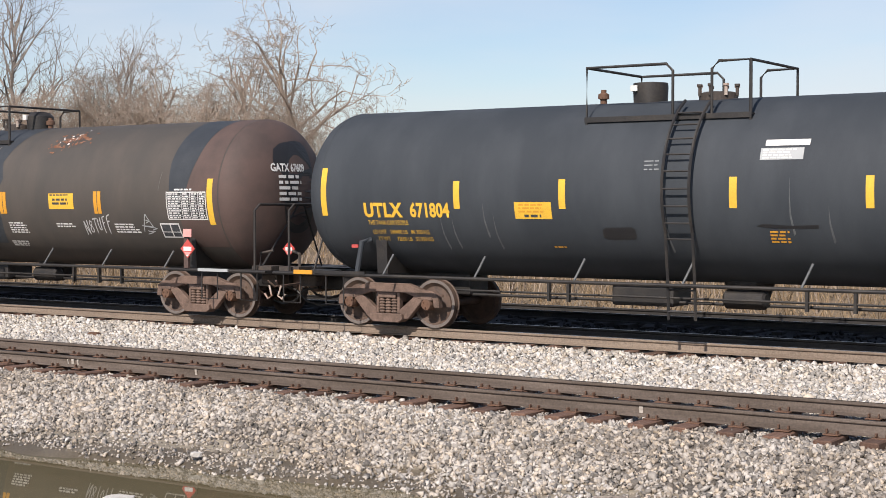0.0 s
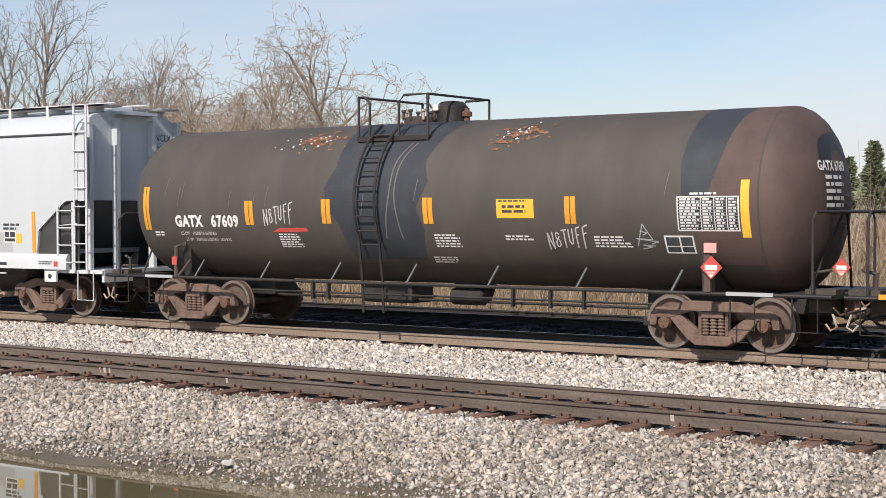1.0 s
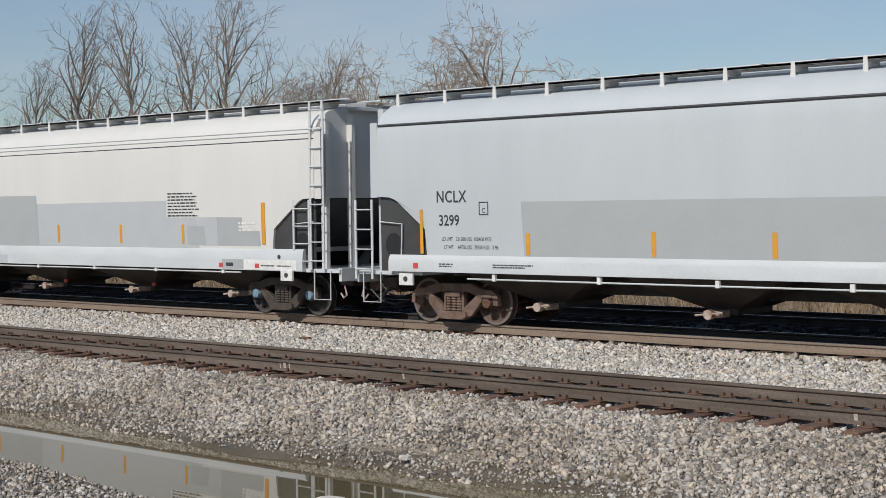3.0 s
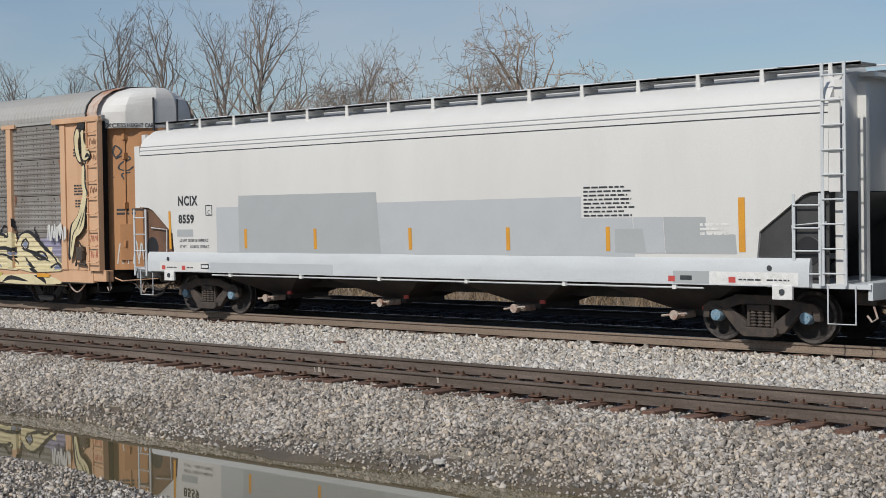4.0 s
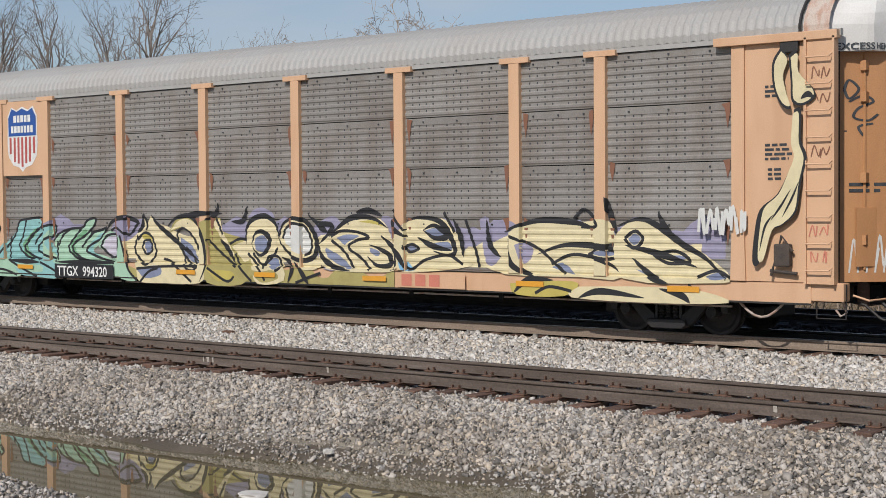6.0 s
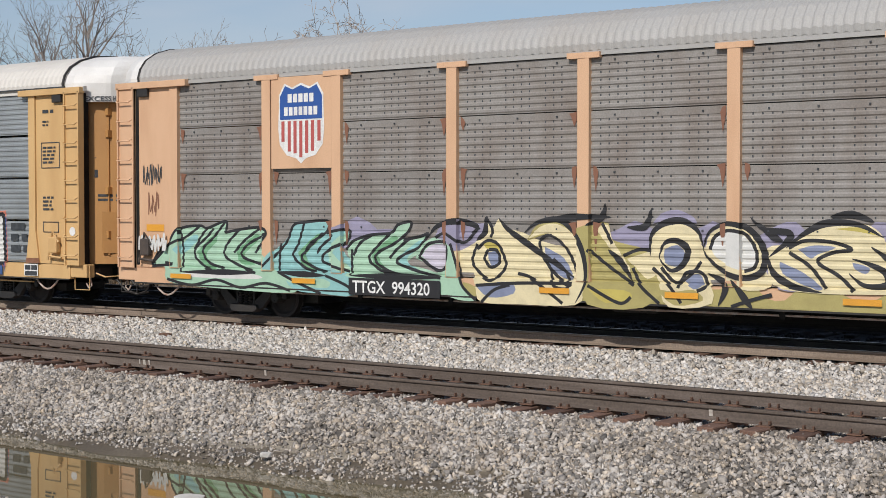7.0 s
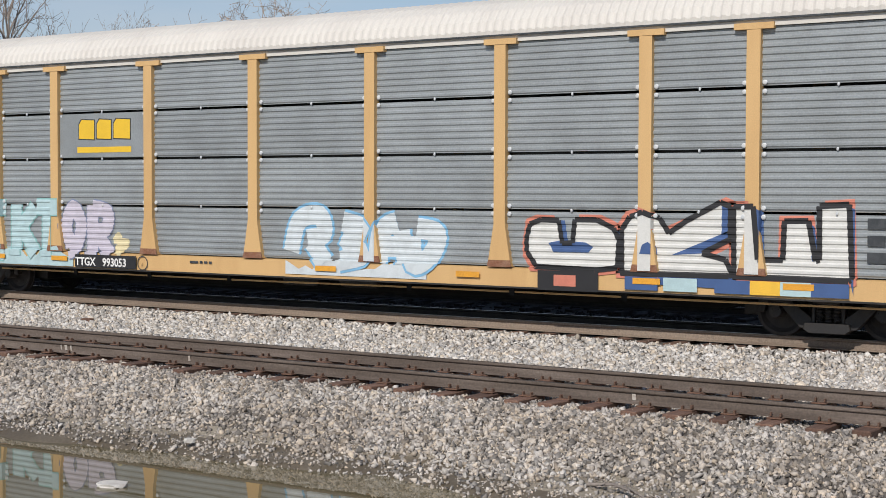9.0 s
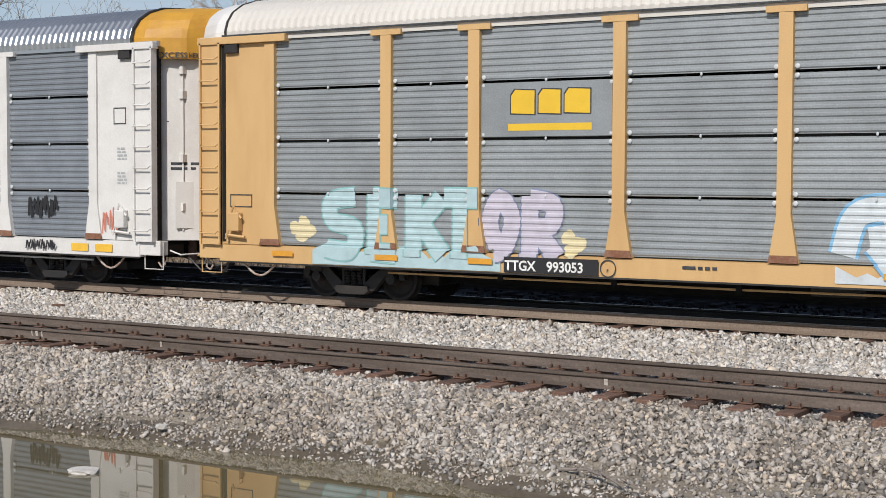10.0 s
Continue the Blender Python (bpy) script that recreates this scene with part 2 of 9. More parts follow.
M_STRAW = mat("dry straw", (0.27, 0.205, 0.13), 0.9, second=(0.16, 0.115, 0.075), scale=1.0, amount=0.9, fine=20, grain=0.2, islands=0.4, bump=0.0)
M_SCRUB = mat("dry scrub ground", (0.2, 0.15, 0.095), 0.95, second=(0.13, 0.095, 0.06), scale=0.4, amount=0.9, fine=10, grain=0.3, bump=0.6)
M_NEEDLE = mat("evergreen needles", (0.12, 0.15, 0.085), 0.8, second=(0.17, 0.185, 0.11), scale=1.0, amount=0.8, islands=0.4, bump=0.0)
M_HILL = mat("distant wooded hill", (0.16, 0.17, 0.165), 1.0, second=(0.21, 0.2, 0.18), scale=0.02, amount=0.9, fine=0.3, grain=0.15, bump=0.0)

M_ROOFRUST = mat("rust breaking through white paint", (0.50, 0.42, 0.36), 0.75, second=(0.36, 0.125, 0.045), scale=2.6, amount=1.0, fine=50, grain=0.15, stretch=(1.5, 1, 0.5))
M_OUTLET = mat("pale corroded casting", (0.42, 0.36, 0.31), 0.7, second=(0.28, 0.15, 0.1), scale=7, amount=0.9)


def paint(name, c, dark=0.8):
    return mat(name, c, 0.6, second=[v * dark for v in c], scale=4, amount=0.7, fine=60, grain=0.06, bump=0.0)


# ---- mesh helpers ----
def part(name, bm, material, parent, label=""):
    me = bpy.data.meshes.new(name)
    bm.to_mesh(me)
    bm.free()
    me.materials.append(material)
    ob = new(name, me)
    ob.parent = parent
    if label:
        ob["label"] = label
    return ob


def share(name, ob, parent, m):
    o = new(name, ob.data)
    o.parent = parent
    o.matrix_basis = m
    return o


def thing(name, label, category, group="", kind="", at=None):
    ob = new(name)
    ob.empty_display_size = 0.3
    if at is not None:
        ob.matrix_basis = at
    return tagged(ob, label, category, group, kind)


def box(bm, x0, x1, y0, y1, z0, z1, bevel=0.0):
    r = bmesh.ops.create_cube(bm, size=1, matrix=Matrix.Translation(((x0 + x1) / 2, (y0 + y1) / 2, (z0 + z1) / 2)) @ Matrix.Diagonal((x1 - x0, y1 - y0, z1 - z0, 1)))
    if bevel:
        es = list({e for v in r["verts"] for e in v.link_edges})
        bmesh.ops.bevel(bm, geom=es, offset=bevel, segments=2, affect="EDGES", profile=0.6)
    return bm


def tube(bm, pts, r, n=6):
    """A round bar along points."""
    pts = [Vector(p) for p in pts]
    rings = []
    for i, p in enumerate(pts):
        d = (pts[min(i + 1, len(pts) - 1)] - pts[max(i - 1, 0)]).normalized()
        u = d.orthogonal().normalized() if abs(d.z) > 0.9 else d.cross(Vector((0, 0, 1))).normalized()
        v = d.cross(u)
        rr = r[i] if isinstance(r, (list, tuple)) else r
        rings.append([bm.verts.new(p + (u * math.cos(2 * math.pi * k / n) + v * math.sin(2 * math.pi * k / n)) * rr) for k in range(n)])
    for a, b in zip(rings, rings[1:]):
        for k in range(n):
            bm.faces.new((a[k], a[(k + 1) % n], b[(k + 1) % n], b[k]))
    bm.faces.new(rings[0][::-1])
    bm.faces.new(rings[-1])
    return bm


def lathe(bm, prof, axis="x", n=32, at=(0, 0, 0), caps=True):
    """Turn a profile of (along, radius) round an axis."""
    rings = []
    for a, r in prof:
        ring = []
        for k in range(n):
            c, s = math.cos(2 * math.pi * k / n) * r, math.sin(2 * math.pi * k / n) * r
            p = {"x": (a, c, s), "y": (c, a, s), "z": (c, s, a)}[axis]
            ring.append(bm.verts.new(Vector(p) + Vector(at)))
        rings.append(ring)
    for a, b in zip(rings, rings[1:]):
        for k in range(n):
            bm.faces.new((a[k], a[(k + 1) % n], b[(k + 1) % n], b[k]))
    if caps:
        bm.faces.new(rings[0][::-1])
        bm.faces.new(rings[-1])
    bmesh.ops.recalc_face_normals(bm, faces=bm.faces)
    return bm


def slab(bm, outline, y0, y1):
    """A flat outline in x and z with thickness in y."""
    a = [bm.verts.new((x, y0, z)) for x, z in outline]
    b = [bm.verts.new((x, y1, z)) for x, z in outline]
    n = len(outline)
    fs = [bm.faces.new(a), bm.faces.new(b[::-1])]
    for k in range(n):
        fs.append(bm.faces.new((a[k], b[k], b[(k + 1) % n], a[(k + 1) % n])))
    bmesh.ops.recalc_face_normals(bm, faces=fs)
    return bm


def smooth(ob, degrees=35):
    me = ob.data
    me.polygons.foreach_set("use_smooth", [True] * len(me.polygons))
    me.set_sharp_from_angle(angle=radians(degrees))
    return ob


def loft(bm, stations, closed=False, caps=True):
    rings = [[bm.verts.new(p) for p in st] for st in stations]
    n = len(rings[0])
    for a, b in zip(rings, rings[1:]):
        for k in range(n if closed else n - 1):
            bm.faces.new((a[k], a[(k + 1) % n], b[(k + 1) % n], b[k]))
    if caps:
        bm.faces.new(rings[0][::-1])
        bm.faces.new(rings[-1])
    bmesh.ops.recalc_face_normals(bm, faces=bm.faces)
    return bm


# a wall for lettering and patches: maps (x, z) on to a surface, d metres proud of it
def flat(y):
    return lambda x, z, d: (x, y - d, z)


def drum(radius, zc):
    return lambda x, z, d: (x, -(radius + d) * math.cos((z - zc) / radius), zc + (radius + d) * math.sin((z - zc) / radius))


def shape(bm, wall, outline, d, steps=0.12):
    """A thin painted patch; long edges are cut so that it follows the wall."""
    pts = []
    for (x, z), (x2, z2) in zip(outline, outline[1:] + outline[:1]):
        k = max(1, int(math.hypot(x2 - x, z2 - z) / steps)) if steps else 1
        pts += [(x + (x2 - x) * i / k, z + (z2 - z) * i / k) for i in range(k)]
    tmp = bmesh.new()
    f = tmp.faces.new([tmp.verts.new((x, 0, z)) for x, z in pts])
    f.normal_update()
    bmesh.ops.triangulate(tmp, faces=[f])
    zs = [z for _, z in pts]
    n = int((max(zs) - min(zs)) / 0.07) if steps else 0
    for i in range(1, n):
        c = min(zs) + (max(zs) - min(zs)) * i / n
        bmesh.ops.bisect_plane(tmp, geom=tmp.verts[:] + tmp.edges[:] + tmp.faces[:], plane_co=(0, 0, c), plane_no=(0, 0, 1))
    made = {v: bm.verts.new(wall(v.co.x, v.co.z, d)) for v in tmp.verts}
    for q in tmp.faces:
        bm.faces.new([made[v] for v in q.verts])
    tmp.free()
    return bm


def rect(bm, wall, x0, x1, z0, z1, d=0.004):
    nz = max(1, int(abs(z1 - z0) / 0.08))
    for i in range(nz):
        a, b = z0 + (z1 - z0) * i / nz, z0 + (z1 - z0) * (i + 1) / nz
        bm.faces.new([bm.verts.new(wall(x, z, d)) for x, z in ((x0, a), (x1, a), (x1, b), (x0, b))])
    return bm


def letters(text, size, wall, x, z, material, parent, d=0.005, bold=0.0, width=1.0, name="lettering", spacing=1.0):
    cu = bpy.data.curves.new("letters", "FONT")
    cu.body, cu.size, cu.offset, cu.space_character, cu.resolution_u = text, size, bold, spacing, 3
    ob = new("letters", cu)
    dg = bpy.context.evaluated_depsgraph_get()
    me = bpy.data.meshes.new_from_object(ob.evaluated_get(dg))
    bpy.data.objects.remove(ob)
    for v in me.vertices:
        v.co = wall(x + v.co.x * width, z + v.co.y, d)
    me.name = name
    me.materials.clear()
    me.materials.append(material)
    o = new(name, me)
    o.parent = parent
    return o


def bars(bm, wall, x, z, w, rows, pitch, seed=0, height=0.55, d=0.004):
    """Lines of writing too small to read."""
    rnd = random.Random(seed)
    for i in range(rows):
        a, end = x, x + w * rnd.uniform(0.75, 1)
        while a < end:
            b = min(end, a + pitch * rnd.uniform(0.8, 2.6))
            rect(bm, wall, a, b, z - i * pitch - pitch * height, z - i * pitch, d)
            a = b + pitch * 0.45
    return bm
# ---- ground and tracks ----
YC = 23.95                      # middle of the train's track
Y_NEAR, Z_NEAR = 17.38, -0.12   # middle and rail height of the near track
WATER = -1.04


def shore(x):
    """The uneven foot of the ballast, where the puddle's hollow begins."""
    edge = 13.90 + 0.22 * math.sin(x * 0.55 + 1.0) + 0.10 * math.sin(x * 1.7) + 0.05 * math.sin(x * 4.1)
    return edge - 0.55 * max(0.0, min(1.0, (x + 9.5) / 4.0))


def ground_height(x, y):
    """Cross-section of the place: puddle lot, ballast shoulder, two tracks, scrub bank."""
    # the lot sinks below the water in a hollow with an uneven edge
    edge = shore(x)
    lot = -1.04 + 0.07 * noise.noise((x * 0.25, y * 0.3, 0))
    spit = max(0.0, 1.25 - math.hypot((x + 17.0) / 5.5, (y - 9.9 + 0.06 * (x + 17)) / 1.15) + 0.25 * noise.noise((x * 1.1, y * 1.4, 5)))
    pool = -0.14 if y < edge else 0.0
    if y < edge:
        k = min(1.0, (edge - y) / 0.5)
        lot = -1.02 - 0.16 * k + 0.30 * min(1, spit * 1.6)
    if x > -6.0 and y < edge:
        lot += 0.3 * min(1.0, (x + 6.0) / 2)
    if x < -24 and y < edge:
        lot += 0.3 * min(1.0, (-24 - x) / 2)
    prof = [(edge, -1.0), (edge + 0.45, -0.94), (14.75, -0.87), (15.35, -0.62), (15.95, -0.40), (16.2, -0.375), (18.6, -0.375), (19.2, -0.35), (20.5, -0.36),
            (21.8, -0.33), (22.6, -0.225), (25.4, -0.225), (26.4, -0.30), (27.4, -0.25), (31.0, -0.25), (32.0, -0.3), (35, 0.1), (40, 0.9), (48, 1.4), (70, 1.6), (140, 2.0), (900, 4.0), (3000, 8.0)]
    if y < edge:
        return lot
    for (a, za), (b, zb) in zip(prof, prof[1:]):
        if y <= b:
            z = za + (zb - za) * (y - a) / (b - a)
            return z + 0.03 * noise.noise((x * 0.9, y * 0.9, 3)) * (1 if y < 28 else 6)
    return 8.0


def make_sheet(name, xs, ys, material, height, label, lift=0.0):
    me = bpy.data.meshes.new(name)
    vs = [(x, y, height(x, y) + lift) for y in ys for x in xs]
    n = len(xs)
    me.from_pydata(vs, [], [(j * n + i, j * n + i + 1, (j + 1) * n + i + 1, (j + 1) * n + i) for j in range(len(ys) - 1) for i in range(n - 1)])
    me.polygons.foreach_set("use_smooth", [True] * len(me.polygons))
    me.materials.append(material)
    return tagged(new(name, me), label, kind="structure")


def steps(a, b, d):
    return [a + (b - a) * i / max(1, round((b - a) / d)) for i in range(max(1, round((b - a) / d)) + 1)]


XS = [-3000, -900, -300, -120, -70] + steps(-50, -34, 2)[1:] + steps(-34, -1, 0.22)[1:] + [2, 5, 10, 25, 60, 150, 500, 2000]
YS = [-600, -100, -30, -8, 0, 5, 8, 9.5] + steps(10, 16.4, 0.11) + steps(16.4, 33, 0.4)[1:] + steps(33, 50, 1.6)[1:] + [60, 75, 100, 140, 250, 500, 900, 3000]
ground = make_sheet("ground", XS, YS, M_GROUND, ground_height, "damp brown earth with tracks and a scrubby bank")
# gravel bed and scrub are paint regions of the one sheet
ground.data.materials.append(M_BED)
ground.data.materials.append(M_SCRUB)
ground.data.materials.append(M_BED_SHADE)
ground.data.materials.append(M_MUD)
# index 3, from the train's track back, is the bed blackened as shade
for poly in ground.data.polygons:
    x, y = poly.center.x, poly.center.y
    wet = y - shore(x) - 0.18 + 0.3 * noise.noise((x * 0.8, y * 1.3, 7)) + 0.15 * noise.noise((x * 3.1, y * 3.5, 2))
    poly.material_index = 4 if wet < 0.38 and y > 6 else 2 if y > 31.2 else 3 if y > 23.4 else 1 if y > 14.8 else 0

bm = bmesh.new()
box(bm, -60, 6, 4, 14.6, WATER - 0.004, WATER)
water = part("water", bm, M_WATER, None)
tagged(water, "still muddy rain puddle beside the ballast", "puddle", kind="structure")


def rail_mesh(bm, x0, x1, y, z):
    """A flat-bottomed rail: head, web and foot."""
    half = [(0.070, -0.172), (0.070, -0.158), (0.018, -0.138), (0.010, -0.05), (0.032, -0.040), (0.037, -0.030), (0.036, -0.006), (0.030, 0.0)]
    ring = [(a, b) for a, b in half] + [(-a, b) for a, b in half[::-1]]
    loft(bm, [[(x, y + a, z + b) for a, b in ring] for x in (x0, x1)], closed=True)
    return bm


def make_track(name, yc, z, steel, top, label, x0=-260, x1=140):
    root = thing(name, label, "railway track", kind="structure")
    for s in (-1, 1):
        y = yc + s * 0.7525
        # rails behind the train's near rail are black: shade put into the colour
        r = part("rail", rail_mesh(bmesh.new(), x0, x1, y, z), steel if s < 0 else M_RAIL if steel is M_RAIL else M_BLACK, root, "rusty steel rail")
        part("rail_head", box(bmesh.new(), x0, x1, y - 0.028, y + 0.028, z, z + 0.003), top, r, "worn top of the rail")
    return root


track_near = make_track("track_near", Y_NEAR, Z_NEAR, M_RAIL, M_DULLTOP, "disused rusty railway track on timber ties")
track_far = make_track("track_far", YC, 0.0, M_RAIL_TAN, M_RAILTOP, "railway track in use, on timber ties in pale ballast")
# black steel here paints in the shade that the train throws back
track_back = make_track("track_back", 29.15, 0.0, M_BLACK, M_RAILTOP, "third railway track behind the train, blackened as its shade")


def make_tie(root, x, yc, z, mesh):
    o = new("tie", mesh)
    o.parent = root
    o.matrix_basis = pose(x, yc + random.uniform(-0.06, 0.06), z + random.uniform(-0.012, 0.008), random.uniform(-0.6, 0.6), random.uniform(-1, 1), random.uniform(-1.6, 1.6))


def block_mesh(name, dx, dy, dz, material, bevel=0.012):
    bm = bmesh.new()
    box(bm, -dx / 2, dx / 2, -dy / 2, dy / 2, -dz, 0)
    bmesh.ops.bevel(bm, geom=list(bm.edges), offset=bevel, segments=1, affect="EDGES")
    me = bpy.data.meshes.new(name)
    bm.to_mesh(me)
    bm.free()
    me.materials.append(material)
    return me


TIE = block_mesh("tie", 0.22, 2.55, 0.18, M_TIE)
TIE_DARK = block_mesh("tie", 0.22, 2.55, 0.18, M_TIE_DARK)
PLATE = block_mesh("tie_plate", 0.19, 0.34, 0.015, M_IRON, 0.003)
SPIKE = block_mesh("spike", 0.022, 0.05, 0.045, M_IRON, 0.004)
JOINT = block_mesh("joint_bar", 0.9, 0.02, 0.085, M_RAIL, 0.006)


def lay(root, yc, z, pitch, x0, x1, plates, mesh):
    x = x0
    while x < x1:
        make_tie(root, x, yc, z - 0.187, mesh)
        if plates:
            for s in (-1, 1):
                o = new("tie_plate", PLATE)
                o.parent = root
                o.matrix_basis = pose(x, yc + s * 0.7525, z - 0.170)
                for dx, dy in ((-0.06, -0.10), (0.06, -0.10), (0.05, 0.10)):
                    k = new("spike", SPIKE)
                    k.parent = root
                    k.matrix_basis = pose(x + dx, yc + s * 0.7525 + dy, z - 0.125 + random.uniform(-0.01, 0.012), 0, 0, random.uniform(-9, 9))
        x += pitch * random.uniform(0.96, 1.04)
# ---- loose stone ----
def stones(name, material, label, count, place, size, seed):
    """Many small broken stones, joined, each a rough jittered block."""
    rng = np.random.default_rng(seed)
    base = np.array([[x, y, z] for x in (-1, 1) for y in (-1, 1) for z in (-1, 1)], float) * 0.62
    faces = np.array([[0, 1, 3, 2], [4, 6, 7, 5], [0, 4, 5, 1], [2, 3, 7, 6], [0, 2, 6, 4], [1, 5, 7, 3]])
    c = place(rng, count)
    n = len(c)
    v = base[None] + rng.normal(0, 0.25, (n, 8, 3))
    v *= (size * rng.lognormal(0, 0.17, n))[:, None, None] * rng.uniform(0.42, 1.55, (n, 1, 3))
    q = rng.normal(size=(n, 4))
    q /= np.linalg.norm(q, axis=1)[:, None]
    w, x, y, z = q.T
    rot = np.stack([1 - 2 * (y * y + z * z), 2 * (x * y - z * w), 2 * (x * z + y * w), 2 * (x * y + z * w), 1 - 2 * (x * x + z * z),
                    2 * (y * z - x * w), 2 * (x * z - y * w), 2 * (y * z + x * w), 1 - 2 * (x * x + y * y)], 1).reshape(n, 3, 3)
    v = np.einsum("nij,nkj->nki", rot, v) + c[:, None]
    f = (faces[None] + (np.arange(n) * 8)[:, None, None]).reshape(-1, 4)
    me = bpy.data.meshes.new(name)
    me.vertices.add(n * 8)
    me.vertices.foreach_set("co", v.reshape(-1))
    me.loops.add(len(f) * 4)
    me.loops.foreach_set("vertex_index", f.reshape(-1))
    me.polygons.add(len(f))
    me.polygons.foreach_set("loop_start", np.arange(len(f)) * 4)
    me.update(calc_edges=True)
    me.materials.append(material)
    return tagged(new(name, me), label, "gravel", kind="stuff")


def spread(x0, x1, y0, y1, lift=0.006, thin=None):
    def place(rng, count):
        # denser where the camera is nearer
        x, y = rng.uniform(x0, x1, count), rng.uniform(y0, y1, count)
        keep = (x / y < -0.19) & (x / y > -1.95)
        if thin:
            keep &= rng.uniform(0, 1, count) < thin(x, y)
        x, y = x[keep], y[keep]
        return np.stack([x, y, np.array([ground_height(a, b) for a, b in zip(x, y)]) + rng.uniform(-0.4, 1, len(x)) * lift * 2], 1)
    return place


toe = lambda x, y: np.clip((y - 14.38 - 0.18 * np.sin(x * 0.8) - 0.1 * np.sin(x * 2.3)) / 0.85, 0.07, 1)
stones("shoulder_ballast", M_BALLAST, "grey and tan crushed stone on the ballast shoulder", 84000, spread(-33, -2.6, 13.7, 16.14, 0.013, toe), 0.030, 1)
stones("crib_ballast", M_BALLAST, "crushed stone between the ties of the near track", 17000, spread(-36, -2.6, 16.3, 18.7, 0.004), 0.024, 2)
stones("pale_ballast", M_BALLAST_FAR, "pale crushed limestone between the two tracks", 60000, spread(-46, -3, 18.6, 22.78, 0.015), 0.037, 3)
stones("tie_end_ballast", M_BALLAST, "stones heaped over the ends of the ties", 2600, spread(-36, -2.6, 15.95, 16.5, 0.012), 0.028, 14)
stones("under_train_ballast", M_BED_SHADE, "crushed stone under the train, blackened as its shade", 9000, spread(-46, -4, 23.4, 31.2, 0.012), 0.040, 4)
bank = lambda x, y: np.clip(1.5 - 1.15 * np.hypot((x + 17.0) / 5.5, (y - 9.9 + 0.06 * (x + 17)) / 1.15), 0, 1)
stones("puddle_gravel", M_BALLAST, "wet gravel spit at the edge of the puddle", 16000, spread(-26, -10, 8.9, 12.2, 0.008, bank), 0.024, 5)
stones("earth_pebbles", M_BALLAST, "scattered pebbles on damp earth", 8200, spread(-31, -3, 13.7, 15.0, 0.003), 0.016, 6)


# ---- growth behind the train ----
def strips(name, material, label, category, count, place, height, width, seed, lean=0.35):
    """Blades and stems, each a thin tapered three-sided spike."""
    rng = np.random.default_rng(seed)
    c = place(rng, count)
    n = len(c)
    h = height * rng.lognormal(0, 0.35, n)
    a = rng.uniform(0, 6.283, n)
    tip = c + np.stack([np.cos(a) * lean * h * rng.uniform(0, 1, n), np.sin(a) * lean * h * rng.uniform(0, 1, n), h], 1)
    w = width * rng.uniform(0.5, 1.4, n)
    b = rng.uniform(0, 6.283, n)
    ring = [c + np.stack([np.cos(b + k * 2.094) * w, np.sin(b + k * 2.094) * w, np.full(n, -0.05)], 1) for k in range(3)]
    v = np.stack(ring + [tip], 1)
    f = (np.array([[0, 1, 3], [1, 2, 3], [2, 0, 3]])[None] + (np.arange(n) * 4)[:, None, None]).reshape(-1, 3)
    me = bpy.data.meshes.new(name)
    me.from_pydata(v.reshape(-1, 3).tolist(), [], f.tolist())
    me.materials.append(material)
    return tagged(new(name, me), label, category, kind="stuff")


strips("dry_grass", M_STRAW, "tall dead straw-coloured grass on the bank", "grass", 46000, spread(-95, -6, 31.4, 54, 0.0), 0.5, 0.018, 7, 1.1)
strips("dry_stems", M_BARK, "tangled bare brush stems behind the track", "brush", 9000, spread(-95, -6, 32, 58, 0.0), 1.3, 0.016, 8, 0.7)


def branch_out(segs, p, d, length, r, depth, rng, spread_a, up):
    """A limb that bends on its way and forks into thinner ones."""
    k = 4 if depth > 1 else 2
    pts, rad = [p], [r]
    for i in range(k):
        d = (d + Vector((rng.gauss(0, 0.15), rng.gauss(0, 0.15), rng.gauss(0, 0.10) + up * 0.09))).normalized()
        p = p + d * (length / k)
        pts.append(p)
        rad.append(r * (1 - 0.5 * (i + 1) / k))
        if depth > 0 and (i > 0 or depth == 1):
            for _ in range(2 if depth == 1 and i else 1):
                ax = d.orthogonal().normalized()
                ax.rotate(Matrix.Rotation(rng.uniform(0, 6.28), 3, d))
                nd = d.copy()
                nd.rotate(Matrix.Rotation(rng.uniform(0.3, spread_a), 3, ax))
                branch_out(segs, p, nd, length * rng.uniform(0.42, 0.68), rad[-1] * rng.uniform(0.5, 0.75), depth - 1, rng, spread_a, up)
    segs.append((pts, rad, depth))


